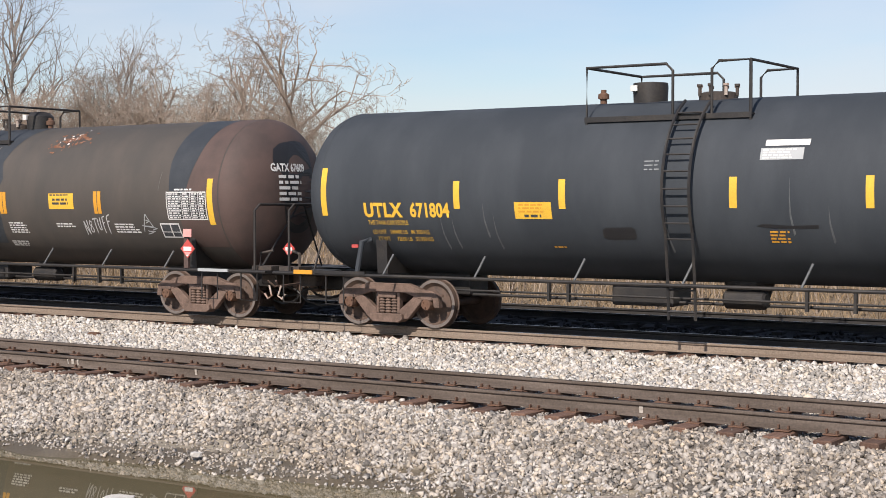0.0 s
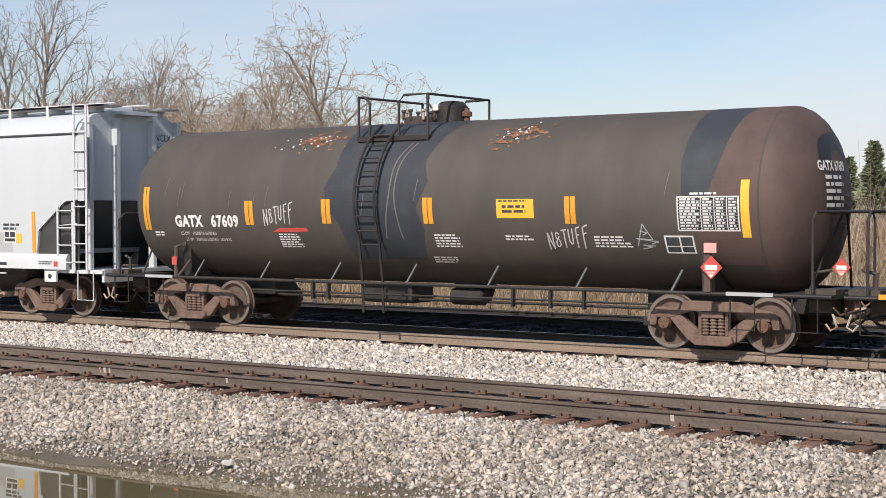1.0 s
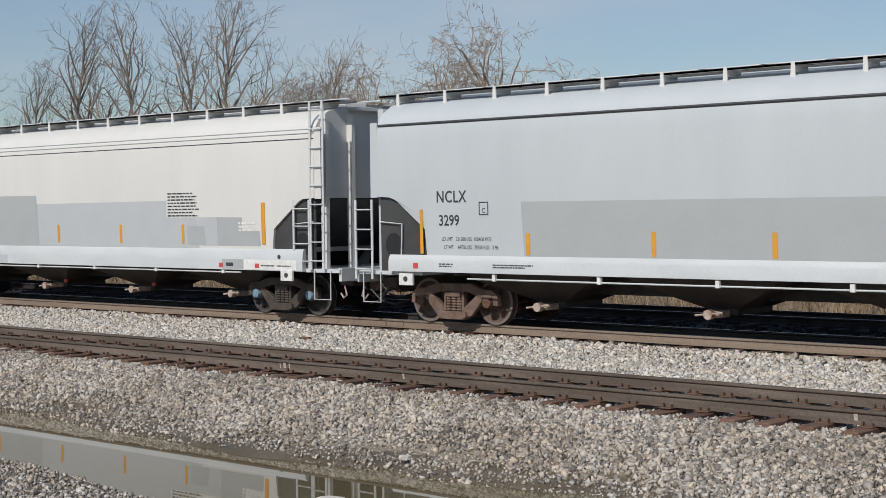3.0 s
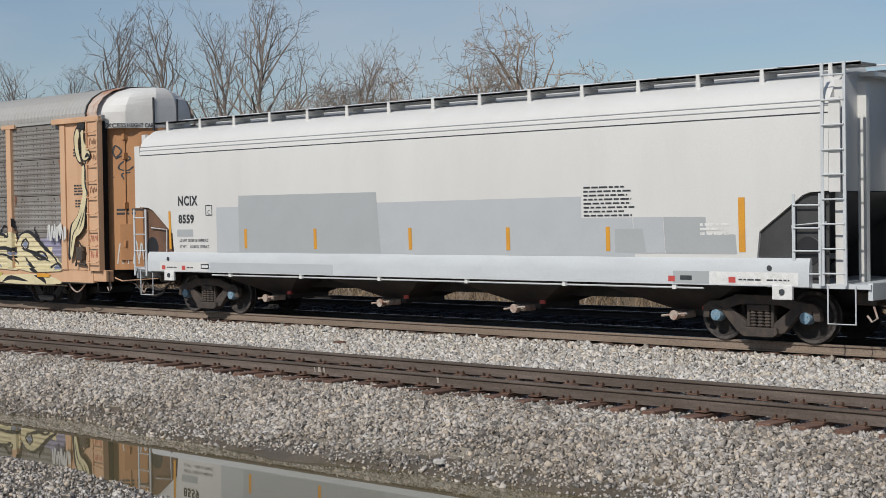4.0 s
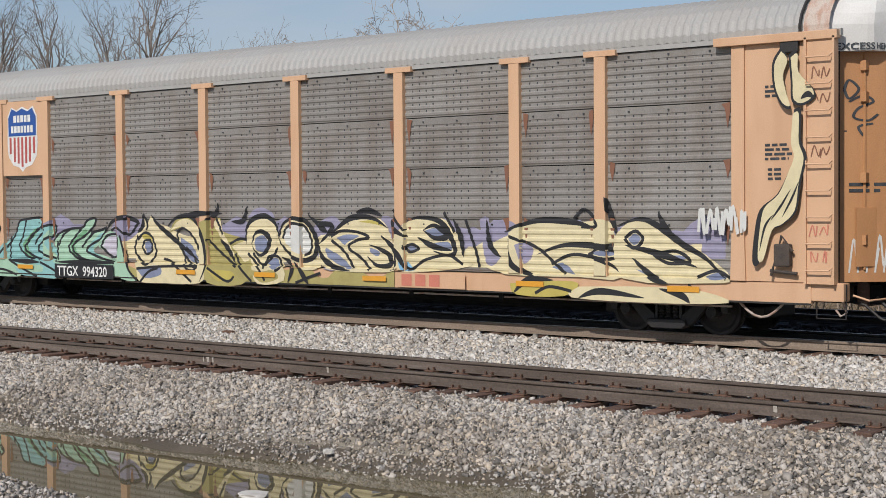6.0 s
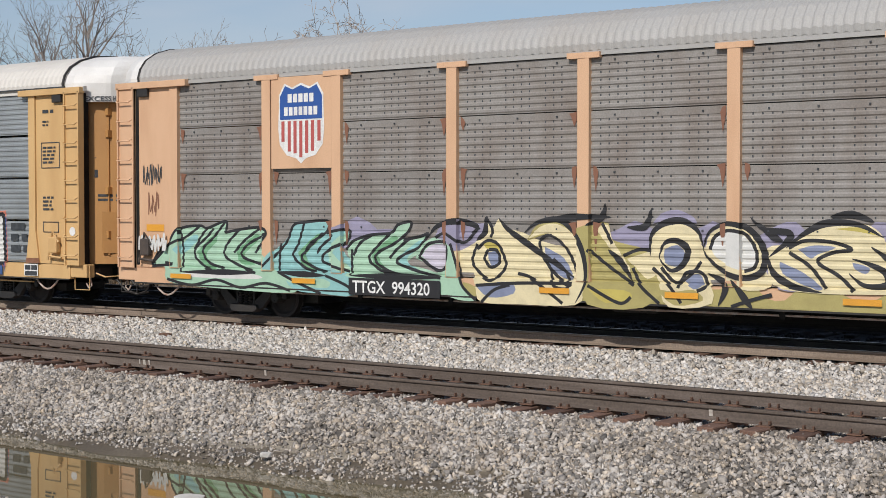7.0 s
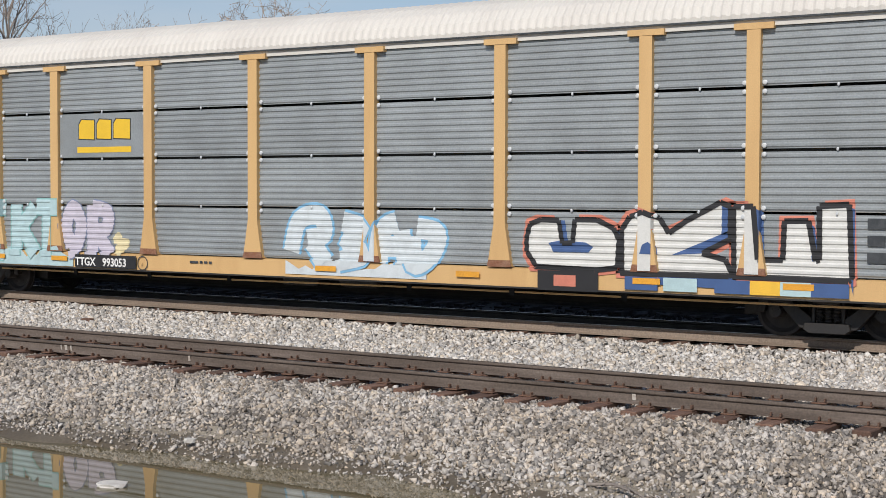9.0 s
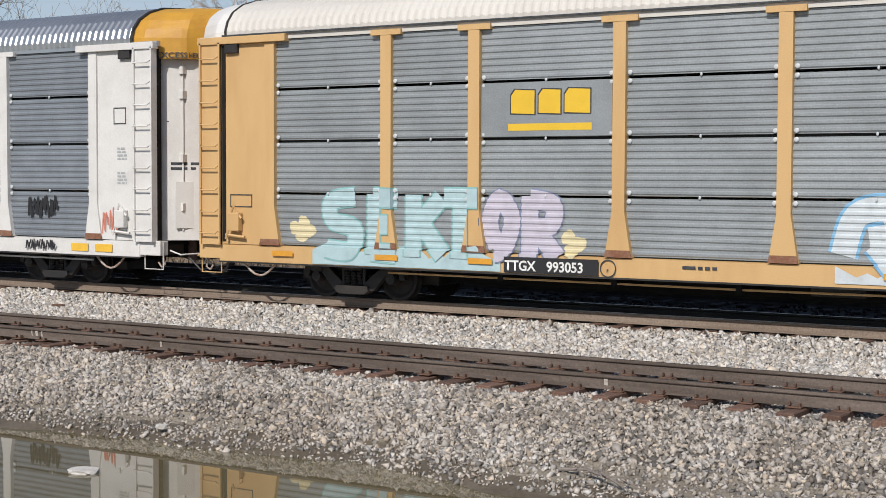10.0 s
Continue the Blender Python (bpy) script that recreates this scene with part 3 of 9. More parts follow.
def make_tree(height, seed, limbs, spread_a, up, bark, label, depth=4, trunks=1, crown=0.75):
    rng = random.Random(seed)
    segs = []
    for k in range(trunks):
        lean = Vector((rng.uniform(-0.45, 0.45) * (trunks > 1), rng.uniform(-0.2, 0.2) * (trunks > 1), 1)).normalized()
        r0 = height * 0.017 / math.sqrt(trunks)
        line = [Vector((rng.uniform(-0.7, 0.7) * (trunks > 1), 0, -0.3))]
        for i in range(6):
            line.append(line[-1] + lean * height * crown / 6 + Vector((rng.gauss(0, 0.018), rng.gauss(0, 0.018), 0)) * height)
        segs.append((line, [r0 * (1 - 0.135 * i) for i in range(7)], 9))
        for i in range(limbs):
            f = 0.28 + 0.72 * (i + rng.random()) / limbs
            a = i * 2.4 + rng.uniform(-0.5, 0.5)
            t = rng.uniform(0.45, spread_a) * (1.3 - f * 0.75)
            d = Vector((math.cos(a) * math.sin(t), math.sin(a) * math.sin(t), math.cos(t)))
            q = f * 6
            at = line[min(int(q), 5)].lerp(line[min(int(q), 5) + 1], q - min(int(q), 5))
            branch_out(segs, at, d, height * rng.uniform(0.26, 0.37) * (1.15 - 0.55 * f), r0 * 0.55 * (1.15 - 0.65 * f), depth, rng, spread_a, up)
    root = thing("bare_tree", label, "tree", "bare trees behind the track")
    for nm, lo, hi in (("trunk", 9, 9), ("branchwork", 3, 8), ("crown", 0, 2)):
        bmv, bmf = [], []
        for pts, rad, dp in segs:
            if not lo <= dp <= hi:
                continue
            n = 7 if dp > 5 else 4 if dp > 2 else 3
            first = len(bmv)
            for i, (p, r) in enumerate(zip(pts, rad)):
                d = (pts[min(i + 1, len(pts) - 1)] - pts[max(i - 1, 0)]).normalized()
                u = d.orthogonal().normalized()
                v = d.cross(u)
                r = max(r, 0.0115)
                bmv += [p + (u * math.cos(6.2832 * k / n) + v * math.sin(6.2832 * k / n)) * r for k in range(n)]
            for i in range(len(pts) - 1):
                for k in range(n):
                    a, b = first + i * n + k, first + i * n + (k + 1) % n
                    bmf.append((a, b, b + n, a + n))
        me = bpy.data.meshes.new(nm)
        me.from_pydata([tuple(v) for v in bmv], [], bmf)
        me.materials.append(bark)
        o = new(nm, me)
        o.parent = root
    return root


def stand(tree, x, y, turn, size):
    return copy_thing(tree, Matrix.Translation((x, y, ground_height(x, y) - 0.1)) @ Matrix.Rotation(radians(turn), 4, "Z") @ Matrix.Scale(size, 4))


BROAD = "leafless broad-crowned tree with dense tan twigs behind the track"
TALL = "leafless tall upright tree with fine bare twigs"
broad = make_tree(13.7, 3, 18, 1.5, 0.05, M_BARK, BROAD, 4, 1, 0.60)
tall = make_tree(15.5, 5, 20, 1.0, 0.7, M_BARK_DARK, TALL, 3, 1, 0.88)
bushy = make_tree(10.4, 8, 15, 1.15, 0.6, M_BARK, "leafless many-stemmed thicket tree with tan twigs", 3, 6)
broad.matrix_basis = Matrix.Translation((-66, 75, ground_height(-66, 75) - 0.1)) @ Matrix.Scale(1.06, 4)
tall.matrix_basis = Matrix.Translation((-107, 75, ground_height(-107, 75) - 0.1)) @ Matrix.Scale(1.08, 4)
bushy.matrix_basis = Matrix.Translation((-75, 70, ground_height(-75, 70) - 0.1))
for x, y, a, s in ((-61.5, 75, 70, 1.1), (-57.5, 77, 200, 0.6), (-71, 73, 140, 0.92), (-77, 76, 260, 0.8)):
    stand(broad, x, y, a, s)
for x, y, a, s in ((-88, 75, 40, 1.0), (-95, 76, 130, 0.93), (-100.5, 74, 220, 0.96), (-79, 77, 300, 0.72), (-117, 77, 20, 0.8), (-126, 76, 170, 0.85)):
    stand(tall, x, y, a, s)
for x, y, a, s in ((-64, 69, 50, 0.7), (-69, 68, 120, 0.75), (-80, 69, 200, 0.85), (-86, 68, 290, 0.8), (-92, 70, 10, 0.75), (-98, 69, 80, 0.75), (-105, 70, 160, 0.7), (-58, 71, 240, 0.65), (-112, 70, 60, 0.7), (-120, 71, 100, 0.7), (-60.5, 73, 15, 0.8), (-66.5, 72, 330, 0.85), (-62.5, 72, 95, 0.7), (-72, 71, 185, 0.8), (-77.5, 72, 275, 0.8), (-83, 73, 35, 0.85), (-89.5, 73, 110, 0.8), (-75.5, 77, 215, 0.8)):
    stand(bushy, x, y, a, s)


def make_evergreen(height, seed):
    rng = random.Random(seed)
    root = thing("evergreen_tree", "dark green juniper beyond the dry field", "tree", "evergreens in the distance")
    part("trunk", tube(bmesh.new(), [(0, 0, -0.2), (0, 0, height * 0.9)], [0.14, 0.03]), M_BARK_DARK, root)
    bm = bmesh.new()
    for i in range(1500):
        f = rng.random() ** 0.8
        z = height * (0.08 + 0.92 * f)
        r = height * 0.26 * (1 - f) ** 0.8 * math.sqrt(rng.random()) * (0.75 + 0.35 * math.sin(f * 23 + rng.random() * 2))
        a = rng.uniform(0, 6.283)
        c = Vector((r * math.cos(a), r * math.sin(a), z))
        d = Vector((math.cos(a), math.sin(a), rng.uniform(-0.1, 0.7))).normalized() * rng.uniform(0.18, 0.42)
        u = d.orthogonal().normalized() * rng.uniform(0.05, 0.12)
        w = d.cross(u).normalized() * rng.uniform(0.05, 0.1)
        v = [bm.verts.new(c + q) for q in (u, -u + w, -u - w, d)]
        for t in ((0, 1, 3), (1, 2, 3), (2, 0, 3)):
            bm.faces.new([v[k] for k in t])
    part("crown", bm, M_NEEDLE, root)
    return root


ever = make_evergreen(4.1, 4)
ever.matrix_basis = pose(-25.3, 74, ground_height(-25.3, 74))
for x, y, s, a in ((-28.0, 78, 0.85, 40), (-22.5, 72, 0.9, 90), (-30.5, 82, 0.8, 200), (-19.0, 76, 1.05, 20), (-33.5, 86, 0.85, 60), (-16, 74, 0.9, 130)):
    copy_thing(ever, Matrix.Translation((x, y, ground_height(x, y))) @ Matrix.Rotation(a, 4, "Z") @ Matrix.Scale(s, 4))

# a low wooded ridge far away
hx = steps(-2600, 700, 25)
make_sheet("distant_hill", hx, [900, 940, 1000, 1150], M_HILL,
           lambda x, y: (-5 if y < 905 else 4 if y > 1100 else (10 + 12 * (noise.noise((x * 0.004, 0, 9)) + 0.5) + 2.2 * noise.noise((x * 0.05, 0, 2))) * (0.6 if y < 950 else 1.6)),
           "hazy wooded ridge on the horizon")
# ---- rolling stock: each car stands with its middle at x = 0 and rail top at z = 0; the seen side is at negative y ----
CARS, WHEELS = [], []
M_PALE = mat("pale dried run", (0.10, 0.108, 0.112), 0.6, second=(0.06, 0.065, 0.07), scale=9, amount=0.9, bump=0.0)


def make_truck(car, x, steel, r=0.457, base=0.89, springs=True, cap=None, plate=None, rim=None):
    """A two-axle truck: bolster, two side frames, spring nests, bearings, wheelsets."""
    bm = box(bmesh.new(), x - 0.16, x + 0.16, -0.92, 0.92, 0.46, 0.70, 0.03)
    truck = part("truck", bm, steel, car, "cast steel two-axle truck")
    for s in (-1, 1):
        y = s * 1.03
        # the bow-shaped frame with its two windows
        bm = bmesh.new()
        top = [(-1.17, 0.40), (-1.15, 0.62), (-1.02, 0.715), (-0.80, 0.72), (-0.46, 0.835), (0.46, 0.835), (0.80, 0.72), (1.02, 0.715), (1.15, 0.62), (1.17, 0.40)]
        slab(bm, [(x + a, b) for a, b in top + [(1.05, 0.40), (1.02, 0.56), (0.72, 0.555), (0.40, 0.66), (-0.40, 0.66), (-0.72, 0.555), (-1.02, 0.56), (-1.05, 0.40)]], y - 0.07, y + 0.07)
        slab(bm, [(x + a, b) for a, b in [(-0.86, 0.60), (-0.60, 0.60), (-0.27, 0.34), (-0.27, 0.15), (-0.46, 0.17)]], y - 0.06, y + 0.06)
        slab(bm, [(x + a, b) for a, b in [(0.86, 0.60), (0.46, 0.17), (0.27, 0.15), (0.27, 0.34), (0.60, 0.60)]], y - 0.06, y + 0.06)
        slab(bm, [(x + a, b) for a, b in [(-0.38, 0.16), (-0.29, 0.10), (0.29, 0.10), (0.38, 0.16), (0.36, 0.265), (-0.36, 0.265)]], y - 0.14, y + 0.10)
        for a in (-0.27, 0.21):
            box(bm, x + a, x + a + 0.06, y - 0.06, y + 0.06, 0.26, 0.67)
        bmesh.ops.bevel(bm, geom=list(bm.edges), offset=0.012, segments=1, affect="EDGES")
        part("side_frame", bm, steel, truck)
        for a in (-0.14, 0, 0.14):
            coil = [(0.268 + k * 0.0275, 0.068 if k % 2 else 0.046) for k in range(12)]
            part("spring", lathe(bmesh.new(), coil, "z", 10, (x + a, y - 0.03, 0)), steel if springs else M_IRON, truck, "rusty coil spring")
        bm = box(bmesh.new(), x - 0.2, x + 0.2, y - 0.10, y + 0.09, 0.56, 0.66, 0.015)
        part("bolster_end", bm, M_TRUCK_DARK if steel is M_BLACK else steel, truck)
        for a in (-base, base):
            bm = lathe(bmesh.new(), [(-0.10, 0.05), (-0.095, 0.10), (-0.03, 0.115), (0.10, 0.115)], "y", 14, (x + a, y + s * 0.0, r))
            if s > 0:
                bmesh.ops.scale(bm, vec=(1, -1, 1), space=Matrix.Translation((0, -y, 0)), verts=bm.verts)
                bmesh.ops.reverse_faces(bm, faces=bm.faces)
            for k in range(3):
                c, t = math.cos(2.09 * k + 0.5) * 0.06, math.sin(2.09 * k + 0.5) * 0.06
                lathe(bm, [(-0.115, 0.014), (-0.09, 0.018)], "y", 6, (x + a + c, y, r + t))
            part("bearing_cap", bm, cap or steel, truck, "round axle bearing cap")
            part("bearing_adapter", box(bmesh.new(), x + a - 0.13, x + a + 0.13, y - 0.085, y + 0.085, r + 0.08, 0.62, 0.02), steel, truck)
    for a in (-base, base):
        bm = bmesh.new()
        lathe(bm, [(-0.95, 0.06), (-0.62, 0.075), (0.62, 0.075), (0.95, 0.06)], "y", 12)
        for s in (-1, 1):
            prof = [(-0.075, 0.10), (-0.07, 0.13), (-0.03, 0.18), (-0.015, r * 0.72), (-0.05, r * 0.82), (-0.07, r * 0.86), (-0.07, r), (0.035, r + 0.004), (0.045, r + 0.028), (0.075, r + 0.02), (0.075, r * 0.86), (0.05, r * 0.8), (0.06, 0.18), (0.06, 0.10)]
            lathe(bm, [(s * (0.76 - p), q) for p, q in prof], "y", 40)
            # cast marks on the plate
            for k in range(6):
                c, t = math.cos(1.047 * k), math.sin(1.047 * k)
                box(bm, c * r * 0.5 - 0.02, c * r * 0.5 + 0.02, s * 0.775 - 0.02, s * 0.775 + 0.02, t * r * 0.5 - 0.02, t * r * 0.5 + 0.02)
        w = smooth(part("wheelset", bm, plate or M_WHEEL, truck, "steel wheels on an axle"))
        w.matrix_basis = pose(x + a, 0, r)
        for s in (-1, 1):
            bm = lathe(bmesh.new(), [(s * (0.76 + 0.071), r * 0.865), (s * (0.76 + 0.0735), r * 0.87), (s * (0.76 + 0.0735), r * 0.985), (s * (0.76 + 0.071), r * 0.99)], "y", 40, caps=False)
            o = part("wheel_rim", bm, rim or M_TREAD, truck, "worn bright wheel rim")
            o.matrix_basis = pose(x + a, 0, r)
        WHEELS.append((w, x + a, r))
    return truck


def make_coupler(car, x, s):
    bm = box(bmesh.new(), min(x, x + s * 0.75), max(x, x + s * 0.75), -0.11, 0.11, 0.72, 0.93, 0.03)
    box(bm, min(x + s * 0.65, x + s * 1.0), max(x + s * 0.65, x + s * 1.0), -0.17, 0.15, 0.66, 0.97, 0.05)
    part("coupler", bm, M_TRUCK_DARK, car, "cast steel knuckle coupler")
    bm = tube(bmesh.new(), [(x + s * 0.2, -0.35, 0.72), (x + s * 0.45, -0.36, 0.50), (x + s * 0.75, -0.33, 0.44), (x + s * 1.05, -0.3, 0.52)], 0.028)
    part("brake_hose", bm, M_BLACK, car, "black rubber air hose")
    a, b = sorted((x - s * 0.12, x + s * 0.08))
    part("striker", box(bmesh.new(), a, b, -0.42, 0.42, 0.56, 1.0, 0.04), M_TRUCK, car, "rusty striker casting round the coupler")
    bm = tube(bmesh.new(), [(x - s * 0.25, -0.55, 0.66), (x + s * 0.1, -0.58, 0.60), (x + s * 0.35, -0.55, 0.38), (x + s * 0.7, -0.5, 0.30), (x + s * 1.0, -0.45, 0.36)], 0.024)
    part("drain_hose", bm, M_BLACK, car, "sagging black hose")
    bm = tube(bmesh.new(), [(x + s * 0.05, -1.35, 0.72), (x + s * 0.12, -1.36, 0.52), (x + s * 0.02, -1.36, 0.46), (x - s * 0.06, -1.36, 0.56)], 0.020)
    part("lever_handle", bm, M_OUTLET, car, "pale bent lever handle")
    bm = box(bmesh.new(), min(x - s * 0.5, x - s * 0.1), max(x - s * 0.5, x - s * 0.1), -0.95, -0.55, 0.70, 0.92, 0.03)
    part("end_casting", bm, M_TRUCK_DARK, car, "grimy casting on the end sill")


def make_rungs(parent, xs, y, z0, z1, n, material, r=0.016, stiles=0.028, depth=0.0, name="ladder", label=""):
    """A ladder of two stiles and round rungs."""
    bm = bmesh.new()
    for x in xs:
        box(bm, x - stiles, x + stiles, y - 0.012, y + 0.012, z0, z1)
    lad = part(name, bm, material, parent, label)
    for i in range(n):
        z = z0 + (z1 - z0) * (i + 0.5) / n
        part("rung", tube(bmesh.new(), [(xs[0], y - 0.02, z), (xs[1], y - 0.02, z)], r), material, lad)
    return lad


def make_stirrup(car, x, y, z0, z1, material, w=0.42):
    bm = tube(bmesh.new(), [(x - w / 2, y, z1), (x - w / 2, y, z0), (x + w / 2, y, z0), (x + w / 2, y, z1)], 0.016)
    part("step", bm, material, car, "bent-bar step")


def make_tank_car(name, cx, label, skin, half, radius, zc, truck_x, steel):
    car = thing(name, label, "tank car", "cars of the freight train", at=pose(cx, YC, 0))
    CARS.append((car, cx))
    # barrel with dished heads
    prof = [(-half - 0.78 * math.sin(a), radius * math.cos(a)) for a in (1.5, 1.3, 1.1, 0.9, 0.7, 0.5, 0.3, 0.12)] + [(-half, radius)]
    prof = prof + [(-half + 2 * half * i / 8, radius) for i in range(1, 8)] + [(-a, r) for a, r in prof[::-1]]
    tank = smooth(part("tank", lathe(bmesh.new(), prof, "x", 72, (0, 0, zc)), skin, car), 50)
    for x in (-half, half):
        bm = lathe(bmesh.new(), [(x - 0.015, radius - 0.002), (x - 0.008, radius + 0.006), (x + 0.008, radius + 0.006), (x + 0.015, radius - 0.002)], "x", 72, (0, 0, zc))
        part("weld_seam", bm, skin, tank)
    # frame under the barrel: stub sills, saddles, walkway pipe
    for s in (-1, 1):
        a, b = s * (half - 2.6), s * (half + 1.15)
        part("stub_sill", box(bmesh.new(), min(a, b), max(a, b), -0.32, 0.32, 0.62, 1.02, 0.02), M_BLACK, car)
        bm = bmesh.new()
        slab(bm, [(y, z) for y, z in [(-1.25, 1.02), (1.25, 1.02), (1.30, 1.75), (0.7, 1.12), (-0.7, 1.12), (-1.30, 1.75)]], -0.12, 0.12)
        bmesh.ops.rotate(bm, matrix=Matrix.Rotation(radians(90), 3, "Z"), verts=bm.verts)
        bmesh.ops.translate(bm, vec=(s * truck_x, 0, 0), verts=bm.verts)
        part("saddle", bm, M_BLACK, car)
        # end platform with its hand rail
        e = s * (half + 0.35)
        part("end_platform", box(bmesh.new(), min(e, e + s * 0.85), max(e, e + s * 0.85), -1.5, 1.5, 0.95, 1.02), M_BLACK, car)
        bm = bmesh.new()
        e2 = s * (half + 0.86)
        tube(bm, [(e2, -1.45, 1.0), (e2, -1.45, 2.2), (e2, -1.3, 2.32), (e2, 1.3, 2.32), (e2, 1.45, 2.2), (e2, 1.45, 1.0)], 0.026, 8)
        tube(bm, [(e2, -0.1, 2.3), (e2 - s * 0.25, -1.0, 1.0)], 0.022)
        tube(bm, [(e2, 0.1, 2.3), (e2 - s * 0.25, 1.0, 1.0)], 0.022)
        part("hand_rail", bm, M_BLACK, car, "black bent-pipe hand rail")
        make_coupler(car, s * (half + 1.1), s)
        for xx in (half + 0.75, half - 0.3):
            make_stirrup(car, s * xx, -1.5, 0.42, 1.0, M_BLACK)
        make_truck(car, s * truck_x, steel, cap=M_IRON)
        part("brake_beam", box(bmesh.new(), s * truck_x - 1.5, s * truck_x - 1.2, -0.7, 0.7, 0.35, 0.5, 0.02), M_BLACK, car)
        # bolster strut beside the truck, with placard holder
    for y in (-1.52, 1.52):
        bm = tube(bmesh.new(), [(-half - 1.2, y, 0.99), (half + 1.2, y, 0.99)], 0.032, 8)
        part("side_rail", bm, M_BLACK, car, "thin black steel side rail")
    for i in range(7):
        x = -half + 1.5 + i * (2 * half - 3) / 6
        bm = tube(bmesh.new(), [(x - 0.06, -1.52, 0.99), (x + 0.08, -1.36, zc - 1.16)], 0.022)
        part("rail_bracket", bm, M_PALE, car)
    # brake gear hanging below the middle
    bm = box(bmesh.new(), -1.9, -0.7, -0.45, 0.3, 0.55, 0.92, 0.06)
    part("air_tank", lathe(bmesh.new(), [(0.2, 0.12), (0.24, 0.16), (0.91, 0.16), (0.95, 0.12)], "x", 16, (0, -0.35, 0.72)), M_BLACK, car)
    part("brake_cylinder", bm, M_BLACK, car)
    for s in (-1, 1):
        e = s * (half + 1.2)
        part("uncoupling_rod", tube(bmesh.new(), [(e, -1.45, 0.82), (e + s * 0.05, -1.3, 0.70), (e + s * 0.05, -0.35, 0.74), (e + s * 0.3, -0.15, 0.95)], 0.018), M_TRUCK, car, "bent uncoupling lever")
        part("angle_cock", tube(bmesh.new(), [(e - s * 0.2, -0.38, 0.70), (e + s * 0.1, -0.38, 0.74), (e + s * 0.18, -0.38, 0.66)], 0.04, 8), M_OUTLET, car, "pale air-line valve")
        bm = box(bmesh.new(), min(e - s * 0.5, e), max(e - s * 0.5, e), -1.35, -0.95, 1.02, 1.10)
        tube(bm, [(e - s * 0.4, -1.2, 1.1), (e - s * 0.4, -1.2, 1.35), (e - s * 0.15, -1.1, 1.4)], 0.03)
        part("brake_stand", bm, M_TRUCK_DARK, car)
    bm = bmesh.new()
    tube(bm, [(-half + 1, -0.6, 0.72), (half - 1, -0.6, 0.72)], 0.022)
    tube(bm, [(-half + 1.6, -0.2, 0.62), (half - 1.6, -0.2, 0.62)], 0.03)
    for x in (-3.1, -2.7, 1.7, 2.5, 3.2):
        box(bm, x, x + 0.05, -0.64, -0.56, 0.58, 0.95)
    part("brake_rigging", bm, M_BLACK, car)
    bm = lathe(bmesh.new(), [(0.55, 0.14), (0.62, 0.3), (0.98, 0.42), (1.1, 0.42)], "z", 20, (0.5, 0, 0))
    part("bottom_outlet", bm, M_BLACK, car)
    return car, tank


